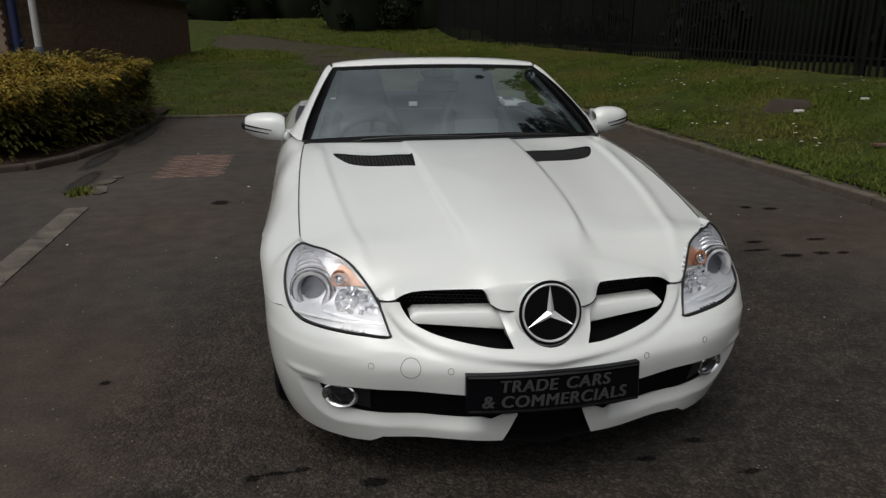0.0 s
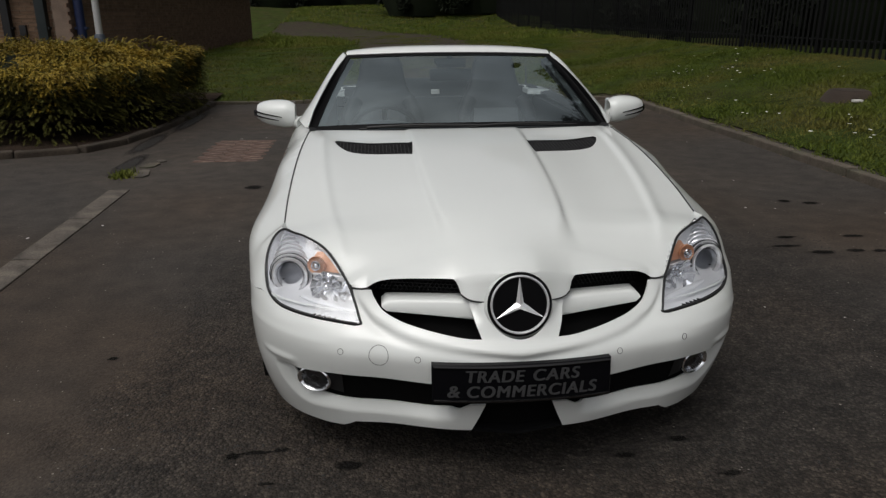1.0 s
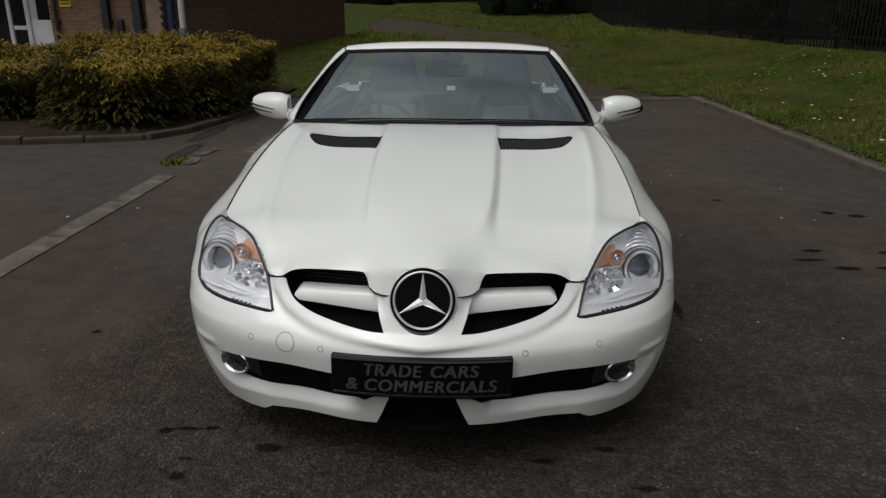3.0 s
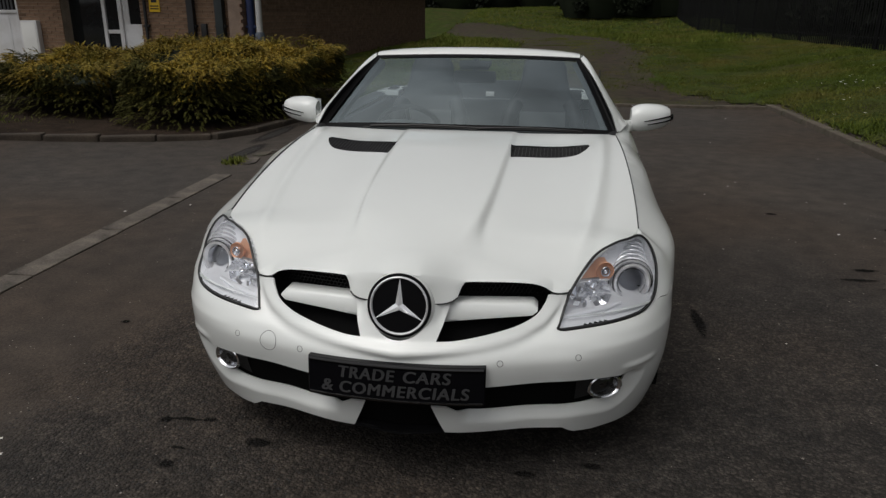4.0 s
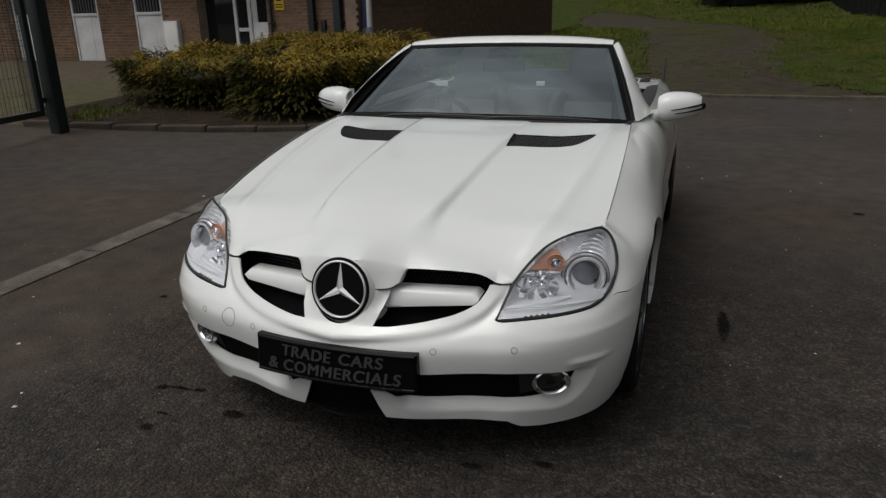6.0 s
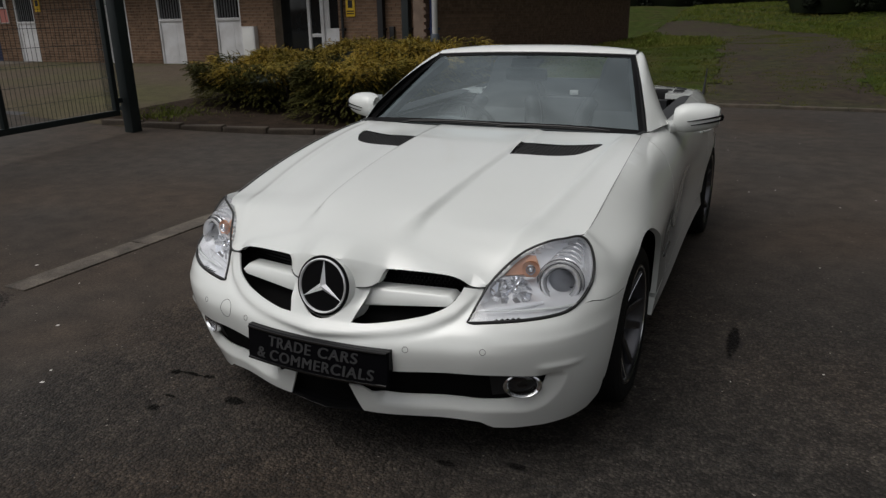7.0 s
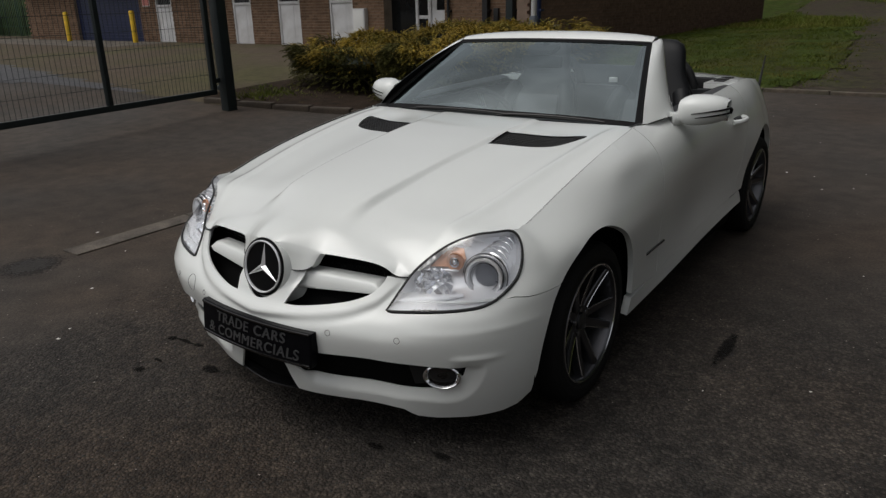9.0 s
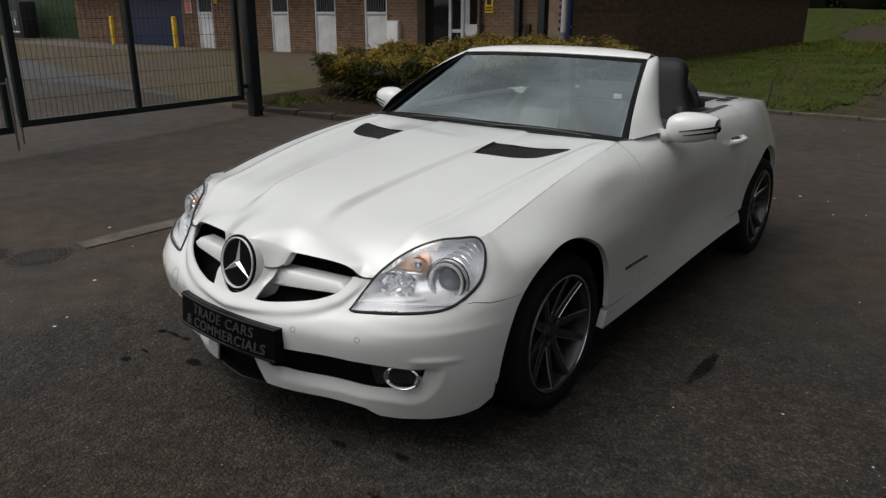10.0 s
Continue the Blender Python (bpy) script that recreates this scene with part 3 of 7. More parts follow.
# ---- the low spreading juniper ----
def juniper():
    thing = empty("juniper_bush", "low spreading juniper with golden tips on the planted bed", "bush", (-4.7, 8.0, 0.1))
    rng = np.random.default_rng(11)
    mounds = [(-6.22, 7.35, 1.0, 0.95, 0.76), (-4.28, 7.05, 0.80, 0.95, 0.82), (-5.0, 8.7, 1.5, 1.2, 1.04), (-3.8, 8.2, 0.72, 1.1, 0.86), (-6.5, 8.4, 1.1, 1.2, 0.82), (-3.8, 9.5, 0.75, 0.9, 0.88), (-5.0, 10.0, 1.5, 1.0, 0.98)]

    def height(x, y):
        h = 0
        for cx, cy, rx, ry, top in mounds:
            q = 1 - abs((x - cx) / rx) ** 3 - abs((y - cy) / ry) ** 3
            if q > 0:
                h = max(h, top * q ** 0.38)
        return h

    def frond(x, y, z, way, size, gold):
        """A drooping spray: a curved stalk with small leaflets to both sides, golden towards the tip."""
        way = Vector(way).normalized()
        side = way.cross(Vector((0, 0, 1)))
        side = (side.normalized() if side.length > 0.01 else Vector((1, 0, 0)))
        at, d = Vector((x, y, z)), way.copy()
        for k in range(5):
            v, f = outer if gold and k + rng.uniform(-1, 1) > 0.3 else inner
            nxt = at + d * size / 5
            for turn in (-1, 0, 1):
                tip = nxt + (side * turn * 0.75 + d * (0.75 if turn else 1.1)) * size * (0.24 - 0.025 * k) * rng.uniform(0.7, 1.2)
                tip.z += rng.uniform(-0.012, 0.008)
                mid = (at + tip) / 2
                flat = (tip - at).cross(Vector((rng.normal(0, 0.5), rng.normal(0, 0.5), 1.0)))
                flat = flat.normalized() * rng.uniform(0.003, 0.0062)
                i = len(v)
                v += [tuple(at), tuple(mid + flat), tuple(tip), tuple(mid - flat)]
                f.append((i, i + 1, i + 2, i + 3))
            at = nxt
            d = (d + Vector((rng.normal(0, 0.10), rng.normal(0, 0.10), -0.16))).normalized()

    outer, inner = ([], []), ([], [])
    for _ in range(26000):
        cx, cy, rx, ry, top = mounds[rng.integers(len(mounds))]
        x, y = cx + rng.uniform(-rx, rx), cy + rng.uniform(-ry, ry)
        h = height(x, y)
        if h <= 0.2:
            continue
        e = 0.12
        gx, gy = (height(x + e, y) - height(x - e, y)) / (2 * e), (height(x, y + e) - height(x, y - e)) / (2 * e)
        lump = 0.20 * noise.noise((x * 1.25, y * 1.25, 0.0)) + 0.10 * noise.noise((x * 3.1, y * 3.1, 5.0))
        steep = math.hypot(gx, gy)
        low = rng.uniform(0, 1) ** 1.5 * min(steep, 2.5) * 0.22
        # hollows and low fronds take the deep colour, which stands in for shade
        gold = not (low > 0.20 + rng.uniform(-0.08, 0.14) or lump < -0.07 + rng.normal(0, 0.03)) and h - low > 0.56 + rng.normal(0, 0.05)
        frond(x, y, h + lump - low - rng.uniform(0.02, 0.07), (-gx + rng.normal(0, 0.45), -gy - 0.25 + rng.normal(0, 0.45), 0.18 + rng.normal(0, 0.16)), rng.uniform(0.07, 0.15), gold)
    # skirts of drooping fronds round the sides
    for cx, cy, rx, ry, top in mounds:
        for _ in range(5200):
            a = rng.uniform(0, 6.283)
            k = (abs(math.cos(a)) ** 4 + abs(math.sin(a)) ** 4) ** -0.25
            x, y = cx + rx * k * math.cos(a) * rng.uniform(0.78, 0.94), cy + ry * k * math.sin(a) * rng.uniform(0.78, 0.94)
            lump = 0.10 * noise.noise((x * 3, y * 3, 0.0))
            t = rng.uniform(0, 1)
            z = 0.34 + (top - 0.30) * t + lump
            r = 1 - 0.24 * (1 - t) ** 1.5 + lump
            px, py = cx + (x - cx) * r, cy + (y - cy) * r
            if 0.25 < height(px + 0.25 * math.cos(a), py + 0.25 * math.sin(a)):
                continue
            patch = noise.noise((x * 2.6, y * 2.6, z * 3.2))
            # gold only high on the skirts; lower sprays carry shade in their colour
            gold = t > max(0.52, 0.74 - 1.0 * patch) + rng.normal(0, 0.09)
            frond(px, py, z, (math.cos(a) + rng.normal(0, 0.35), math.sin(a) + rng.normal(0, 0.35), 0.25 + rng.normal(0, 0.3)), rng.uniform(0.08, 0.16), gold)
    for name, (v, f), mat, label in (("golden_foliage", outer, JUNIPER, "golden green sprays"), ("deep_foliage", inner, JUNIPER_DEEP_SHADED, "dark green sprays inside, and in hollows and low sides coloured for shade")):
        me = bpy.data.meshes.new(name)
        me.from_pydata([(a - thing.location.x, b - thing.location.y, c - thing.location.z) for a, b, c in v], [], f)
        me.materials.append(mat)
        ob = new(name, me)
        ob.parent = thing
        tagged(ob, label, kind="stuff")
    # a closed near-black core standing for the shade inside, and the bare stems under the skirts
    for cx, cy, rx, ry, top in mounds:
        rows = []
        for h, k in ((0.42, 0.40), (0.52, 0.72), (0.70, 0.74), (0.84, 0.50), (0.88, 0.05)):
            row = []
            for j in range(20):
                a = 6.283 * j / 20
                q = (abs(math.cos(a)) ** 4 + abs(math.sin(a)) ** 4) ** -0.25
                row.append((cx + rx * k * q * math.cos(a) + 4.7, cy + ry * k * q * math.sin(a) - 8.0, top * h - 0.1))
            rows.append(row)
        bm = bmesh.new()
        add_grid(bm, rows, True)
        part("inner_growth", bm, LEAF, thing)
    for x0, y0, x1, y1, z1, r in ((-5.6, 7.1, -5.75, 6.75, 0.40, 0.020), (-5.6, 7.1, -5.3, 6.75, 0.38, 0.018), (-4.2, 7.2, -4.5, 6.7, 0.45, 0.018), (-4.2, 7.3, -3.7, 7.0, 0.5, 0.018)):
        line = smooth([(x0 + 4.7, y0 - 8, 0), ((x0 + x1) / 2 + 4.75, (y0 + y1) / 2 - 8, z1 * 0.4), (x1 + 4.7, y1 - 8, z1)], 6)
        part("stem", tube(line, list(np.linspace(r, r * 0.5, len(line))), 6), BARK, thing)


juniper()


# ---- the building ----
BASE_Z, ROOF_Z, HOUSE_X0 = 0.30, 2.42, -28.4
WINDOWS = [(-19.95, -19.09), (-16.12, -15.30), (-14.18, -13.30), (-12.20, -11.36)]
ENTRY, SHUTTER = (-10.32, -8.45), (-24.9, -20.85)
OPENINGS = [(a, b, 0.0, 2.30) for a, b in WINDOWS] + [(*ENTRY, 0.0, 2.34), (*SHUTTER, 0.0, 2.34)]


def brick_wall(wall, label_piece, along, across, start, stop, low, high, outward, holes, mat, nearest):
    """Bricks in stretcher bond proud of the mortar; the nearest ones singly, the rest joined."""
    rng = random.Random(5)
    length, course, joint, proud = 0.225, 0.075, 0.010, 0.010
    bm_one = box((-length / 2 + joint / 2, -proud, -course / 2 + joint / 2), (length / 2 - joint / 2, proud, course / 2 - joint / 2), 0.0)
    one = mesh_of(bm_one, "brick")
    one.materials.append(mat)
    verts, faces, singles = [], [], 0
    turn = 0 if along == "x" else 90
    for row in range(int((high - low) / course)):
        z = low + (row + 0.5) * course
        a = start + (row % 2) * length / 2
        while a < stop - length / 2:
            left, right = a - length / 2 + joint / 2, a + length / 2 - joint / 2
            for lo, hi, z0, z1 in holes:
                if z0 - 0.04 < z < z1 + 0.04 and left < hi and right > lo:
                    if lo - left > right - hi:
                        right = min(right, lo)
                    else:
                        left = max(left, hi)
            if right - left > 0.03:
                out = outward * rng.uniform(-0.002, 0.003)
                x, y = (a, across + out) if along == "x" else (across + out, a)
                whole = right - left > length - joint - 0.001
                mid, h = (left + right) / 2, (right - left) / 2
                if nearest(a, z) and singles < 300 and whole:
                    singles += 1
                    ob = new("brick", one)
                    ob.parent = wall
                    ob.matrix_basis = pose(x, y, z, 0, 0, turn)
                else:
                    d, v = proud, course / 2 - joint / 2
                    x, y = (mid, y) if along == "x" else (x, mid)
                    i = len(verts)
                    for sx, sy, sz in ((-1, -1, -1), (1, -1, -1), (1, 1, -1), (-1, 1, -1), (-1, -1, 1), (1, -1, 1), (1, 1, 1), (-1, 1, 1)):
                        verts.append((x + sx * (h if along == "x" else d), y + sy * (d if along == "x" else h), z + sz * v))
                    faces += [tuple(i + k for k in f) for f in ((0, 1, 5, 4), (1, 2, 6, 5), (2, 3, 7, 6), (3, 0, 4, 7), (4, 5, 6, 7), (3, 2, 1, 0))]
            a += length
    me = bpy.data.meshes.new("brickwork")
    me.from_pydata(verts, [], faces)
    me.materials.append(mat)
    ob = new("brickwork", me)
    ob.parent = wall
    tagged(ob, label_piece, kind="stuff")


def facade():
    wall = empty("wall_front", "brown brick front wall of a low building", "wall", kind="structure")
    edges = sorted(OPENINGS)
    a = HOUSE_X0
    for lo, hi, _, top in edges + [(WING_X - 0.3, WING_X - 0.3, 0, 0)]:
        part("wall_section", box((a, FACADE_Y, -0.3), (lo, FACADE_Y + 0.3, ROOF_Z)), MORTAR, wall)
        if top:
            part("wall_section", box((lo, FACADE_Y, top), (hi, FACADE_Y + 0.3, ROOF_Z)), MORTAR, wall)
        a = hi
    brick_wall(wall, "brown facing bricks", "x", FACADE_Y, HOUSE_X0, WING_X - 0.3, BASE_Z, 2.40, -1, OPENINGS, BRICK, lambda a, z: -11.3 < a and z < 1.9)
    part("plinth", box((HOUSE_X0, FACADE_Y - 0.05, -0.2), (ENTRY[0], FACADE_Y - 0.012, BASE_Z + 0.02), 0.008), EDGING, wall)
    wing = empty("wall_wing", "dull brown brick side wall of the long wing", "wall", kind="structure")
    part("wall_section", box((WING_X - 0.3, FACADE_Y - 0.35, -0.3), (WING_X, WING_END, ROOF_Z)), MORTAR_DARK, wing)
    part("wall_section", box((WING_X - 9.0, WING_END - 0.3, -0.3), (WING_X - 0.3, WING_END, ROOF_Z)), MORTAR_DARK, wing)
    brick_wall(wing, "dull brown bricks", "y", WING_X, FACADE_Y - 0.35, WING_END, 0.2, 2.40, 1, [], BRICK_DARK, lambda a, z: a < 16.5 and z < 1.9)
    roof = empty("roof", "dark flat roof edge of the low building", "roof", kind="structure")
    part("fascia", box((WING_X - 0.4, FACADE_Y - 0.6, ROOF_Z), (WING_X + 0.25, WING_END + 0.25, ROOF_Z + 0.22), 0.01), FASCIA, roof)
    part("fascia", box((HOUSE_X0, FACADE_Y - 0.6, ROOF_Z), (WING_X - 0.4, FACADE_Y + 0.4, ROOF_Z + 0.22), 0.01), FASCIA, roof)
    part("roof_slab", box((HOUSE_X0, FACADE_Y + 0.4, ROOF_Z), (WING_X - 0.4, WING_END + 0.25, ROOF_Z + 0.2)), FASCIA, roof)


def window_unit(x0, x1):
    w = empty("window", "tall white framed window with a white panel below the dark pane", "window", ((x0 + x1) / 2, FACADE_Y + 0.06, BASE_Z), "windows in the brick front")
    h = (x1 - x0) / 2
    sill = 1.12
    part("panel", box((-h + 0.05, -0.02, 0.02), (h - 0.05, 0.03, sill), 0.004), WHITE_PAINT, w)
    part("groove_board", box((-h * 0.33, -0.028, 0.05), (h * 0.33, -0.018, sill - 0.05), 0.004), WHITE_PAINT, w)
    for a in (-h, h - 0.06):
        part("jamb", box((a, -0.05, 0.0), (a + 0.06, 0.06, 1.99), 0.006), WHITE_PAINT, w)
    part("rail", box((-h + 0.06, -0.06, sill), (h - 0.06, 0.05, sill + 0.07), 0.008), WHITE_PAINT, w, "white window sill")
    part("head", box((-h + 0.06, -0.05, 1.92), (h - 0.06, 0.05, 1.99), 0.006), WHITE_PAINT, w)
    part("pane", box((-h + 0.06, 0.0, sill + 0.07), (h - 0.06, 0.012, 1.92)), DARK_PANE, w, "dark glass with blinds behind")
    k = int((2 * h - 0.12) / 0.09)
    for i in range(k):
        x = -h + 0.09 + i * 0.09
        part("blind_slat", box((x, -0.006, sill + 0.08), (x + 0.05, -0.002, 1.91)), TRIM, w)
    return w


def entrance():
    d = empty("entrance", "white framed glazed entrance doors set back in a dark porch", "door", ((ENTRY[0] + ENTRY[1]) / 2, FACADE_Y + 0.35, BASE_Z - 0.05))
    x0, x1 = ENTRY[0] - d.location.x, ENTRY[1] - d.location.x
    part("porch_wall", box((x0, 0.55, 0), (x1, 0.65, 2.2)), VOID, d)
    part("side_screen", box((x0, -0.05, 0.0), (x0 + 0.8, 0.0, 2.06), 0.004), DARK_PANE, d, "dark glazed side screen")
    for a, b in ((x0 + 0.8, x0 + 0.88), (x0 + 1.18, x0 + 1.27), (x1 - 0.1, x1)):
        part("door_post", box((a, -0.1, 0.0), (b, 0.0, 2.06), 0.006), WHITE_PAINT, d)
    part("door_leaf", box((x0 + 1.27, -0.06, 0.02), (x1 - 0.1, -0.01, 0.95), 0.005), WHITE_PAINT, d, "white lower door panel")
    part("door_leaf", box((x0 + 1.27, -0.06, 0.95), (x0 + 1.42, -0.01, 2.06), 0.005), WHITE_PAINT, d)
    part("door_pane", box((x0 + 1.42, -0.045, 0.95), (x1 - 0.18, -0.03, 2.06)), DARK_PANE, d)
    part("door_leaf", box((x1 - 0.18, -0.06, 0.95), (x1 - 0.1, -0.01, 2.06), 0.005), WHITE_PAINT, d)
    part("door_rail", box((x0 + 0.88, -0.08, 0.75), (x0 + 1.18, -0.02, 0.83), 0.005), WHITE_PAINT, d)
    part("door_pane", box((x0 + 0.88, -0.05, 0.0), (x0 + 1.18, -0.04, 0.75)), DARK_PANE, d)
    part("door_pane", box((x0 + 0.88, -0.05, 0.83), (x0 + 1.18, -0.04, 2.06)), DARK_PANE, d)


facade()
for x0, x1 in WINDOWS:
    window_unit(x0, x1)
entrance()

shutter = empty("roller_shutter", "navy blue roller shutter door in the brick front", "door", ((SHUTTER[0] + SHUTTER[1]) / 2, FACADE_Y + 0.12, BASE_Z - 0.02))
half = (SHUTTER[1] - SHUTTER[0]) / 2
for i in range(22):
    part("slat", box((-half, -0.02 - 0.006 * (i % 2), i * 0.09), (half, 0.02, i * 0.09 + 0.088), 0.006), NAVY, shutter)

meter = empty("meter_box", "small white meter cupboard on the brick wall", "box", (-11.05, FACADE_Y - 0.09, 0.42))
part("cupboard", box((-0.20, -0.07, 0), (0.20, 0.075, 0.85), 0.008), WHITE_PAINT, meter)
part("cupboard_door", box((-0.17, -0.08, 0.04), (0.17, -0.07, 0.81), 0.003), WHITE_PLASTIC, meter)


def wall_sign(name, label, x, z, w, h, mat, bars):
    s = empty(name, label, "sign", (x, FACADE_Y - 0.02, z))
    part("board", box((-w / 2, -0.012, 0), (w / 2, 0.004, h), 0.002), mat, s)
    for a, b, c, d, m in bars:
        part("bar", box((a * w, -0.015, b * h), (c * w, -0.013, d * h)), m, s)


wall_sign("warning_sign", "yellow warning sign on the brick wall", -8.10, 1.46, 0.24, 0.42, YELLOW, [(-0.25, 0.45, 0.25, 0.85, BLACK), (-0.4, 0.12, 0.4, 0.18, BLACK), (-0.4, 0.25, 0.4, 0.31, BLACK)])
wall_sign("notice", "faded red and white notice on the brick wall", -20.42, 1.45, 0.40, 0.75, WHITE_PLASTIC, [(-0.46, 0.03, 0.46, 0.55, SIGN_RED), (-0.2, 0.62, 0.2, 0.92, BLACK)])
wall_sign("small_sign", "small yellow sign beside a window", -18.85, 1.75, 0.22, 0.40, YELLOW, [(-0.3, 0.4, 0.3, 0.8, BLACK)])


def downpipe(x, y, r, mat, label, square=False):
    p = empty("downpipe", label, "pipe", (x, y, 0.25))
    if square:
        part("pipe", box((-r, -r, 0), (r, r, 2.15), 0.01), mat, p)
    else:
        part("pipe", tube([(0, 0, 0), (0, 0, 2.15)], r, 12), mat, p)
    for z in (0.9, 1.9):
        part("bracket", box((-r - 0.025, -r * 0.5, z), (r + 0.025, r + 0.02, z + 0.05), 0.005), mat, p)


downpipe(-8.30, FACADE_Y - 0.08, 0.035, BLACK, "thin black downpipe on the brick wall")
downpipe(-7.25, FACADE_Y - 0.09, 0.07, BLACK, "wide dark pipe casing on the brick wall", True)
downpipe(-6.60, FACADE_Y - 0.10, 0.085, GATE, "dark green pipe casing on the brick wall", True)
downpipe(-5.86, FACADE_Y - 0.25, 0.085, NAVY, "navy blue downpipe at the corner of the wing")
lever = empty("wall_switch", "small black box on the brick wall", "box", (-7.0, FACADE_Y - 0.05, 0.95))
part("case", box((-0.06, -0.04, 0), (0.06, 0.04, 0.28), 0.01), BLACK, lever)
tag = empty("wall_tag", "small pale bracket on the wing wall", "bracket", (WING_X + 0.02, 13.9, 0.80))
part("plate", box((0, -0.16, 0), (0.03, 0.16, 0.035), 0.005), WHITE_PLASTIC, tag)

pole = empty("lamp_post", "pale grey lamp post with a dark painted base", "lamp post", (-4.85, 10.75, 0.1))
part("base", lathe([(0.0, 0), (0.085, 0), (0.085, 0.98), (0.062, 1.02), (0.0, 1.02)], None, 20), POLE_DARK, pole)
part("shaft", lathe([(0.0, 1.02), (0.055, 1.02), (0.045, 5.4), (0.0, 5.4)], None, 20), GALV, pole)
part("lantern", box((-0.14, -0.55, 5.35), (0.14, 0.1, 5.47), 0.04), GALV, pole)

for x in (-24.6, -20.5):
    b = empty("bollard", "yellow painted steel bollard before the roller shutter", "bollard", (x, FACADE_Y - 0.55, BASE_Z - 0.03), "bollards")
    part("post", lathe([(0.0, 0), (0.085, 0), (0.085, 1.02), (0.07, 1.06), (0.0, 1.07)], None, 20), YELLOW, b)

# ---- yard fence and boxes beyond the shutter ----
side = empty("yard_fence", "green steel palisade fence closing the yard", "fence", (-28.5, 14.4, 0.28))
for i in range(95):
    part("pale", box((-i * 0.155 - 0.035, -0.012, 0.05), (-i * 0.155 + 0.035, 0.012, 2.3), 0.004), FENCE_GREEN, side)
for z in (0.45, 1.9):
    part("rail", box((-15, 0.015, z), (0.1, 0.05, z + 0.05)), FENCE_GREEN, side)
for i in range(6):
    part("post", box((-i * 2.75 - 1.25, 0.05, 0), (-i * 2.75 - 1.15, 0.15, 2.4), 0.006), FENCE_GREEN, side)
hedge = bpy.data.meshes.new("hedge")
rng = np.random.default_rng(31)
p = np.stack([rng.uniform(-46, -28.6, 9000), rng.uniform(15.2, 17.0, 9000), rng.uniform(0.2, 3.2, 9000)], 1)
u, w = rng.normal(0, 0.10, (9000, 3)), rng.normal(0, 0.07, (9000, 3))
hedge.from_pydata(np.stack([p - u, p + w, p + u, p - w], 1).reshape(-1, 3).tolist(), [], np.arange(36000).reshape(-1, 4).tolist())
hedge.materials.append(BLADES)
tagged(new("hedge", hedge), "light green scrub growing behind the yard fence", "hedge", kind="stuff")
cab = empty("equipment_box", "dark steel cabinet with a pale window", "cabinet", (-35.0, 13.6, 0.28))
part("case", box((-0.75, -0.35, 0), (0.75, 0.35, 1.65), 0.02), BLACK, cab)
part("front_plate", box((-0.5, -0.37, 0.25), (0.45, -0.35, 1.25), 0.01), TRIM, cab, "grey front with a pale notice")
part("notice", box((0.0, -0.378, 0.62), (0.13, -0.371, 0.95), 0.002), WHITE_PLASTIC, cab)
part("pale_rail", box((-0.45, -0.378, 0.30), (0.40, -0.371, 0.36), 0.002), WHITE_PLASTIC, cab)


# ---- the mesh gate ----
def gate_leaf(place, turn, length, name, label):
    g = empty(name, label, "gate", place)
    g.matrix_basis = pose(*place, 0, 0, turn)
    part("stile", box((0.0, -0.03, 0.27), (0.07, 0.03, 2.3), 0.006), GATE, g)
    part("stile", box((length * 0.53, -0.03, 0.27), (length * 0.53 + 0.06, 0.03, 2.3), 0.006), GATE, g)
    part("stile", box((length - 0.08, -0.03, 0.27), (length, 0.03, 2.3), 0.006), GATE, g)
    part("rail", box((0.0, -0.025, 0.20), (length, 0.025, 0.27), 0.006), GATE, g)
    part("rail", box((0.0, -0.025, 2.3), (length, 0.025, 2.36), 0.006), GATE, g)
    for i in range(1, 11):
        z = 0.27 + i * 0.2
        part("wire", tube([(0.0, 0, z), (length, 0, z)], 0.0027, 5), GATE, g)
    for i in range(1, int(length / 0.06)):
        part("wire", tube([(i * 0.06, 0.004, 0.27), (i * 0.06, 0.004, 2.3)], 0.0022, 4), GATE, g)
    part("drop_bolt", tube([(length - 0.03, -0.05, 0.02), (length - 0.03, -0.05, 0.75)], 0.012, 8), STEEL, g)
    part("bolt_handle", tube([(length - 0.03, -0.05, 0.7), (length - 0.12, -0.07, 0.7)], 0.01, 8), STEEL, g)
    part("hinge", box((-0.08, -0.02, 0.35), (0.03, 0.02, 0.41), 0.005), GATE, g)
    return g


gp = empty("gate_post", "stout dark green square gate post", "post", (-6.33, 4.85, 0.04))
part("shaft", box((-0.075, -0.075, -0.05), (0.075, 0.075, 2.6), 0.010), GATE, gp)
part("stop_plate", box((-0.165, -0.04, 0.3), (-0.075, 0.0, 0.36), 0.005), GATE, gp)
gate_leaf((-6.35, 4.68, 0.1), -83, 3.05, "gate_leaf", "dark green steel gate leaf filled with welded wire mesh")
gate_leaf((-5.55, -1.45, 0.06), 97, 3.05, "gate_leaf", "dark green steel gate leaf filled with welded wire mesh")
panel = empty("mesh_panel", "short dark green welded mesh panel beside the gate post", "fence", (-6.4, 5.0, 0.1))
for i in range(1, 30):
    part("wire", tube([(-0.02 - i * 0.055, i * 0.03, 0.05), (-0.02 - i * 0.055, i * 0.03, 2.3)], 0.0022, 4), GATE, panel)
for i in range(11):
    part("wire", tube([(0, 0, 0.15 + i * 0.2), (-1.65, 0.9, 0.15 + i * 0.2)], 0.0035, 5), GATE, panel)


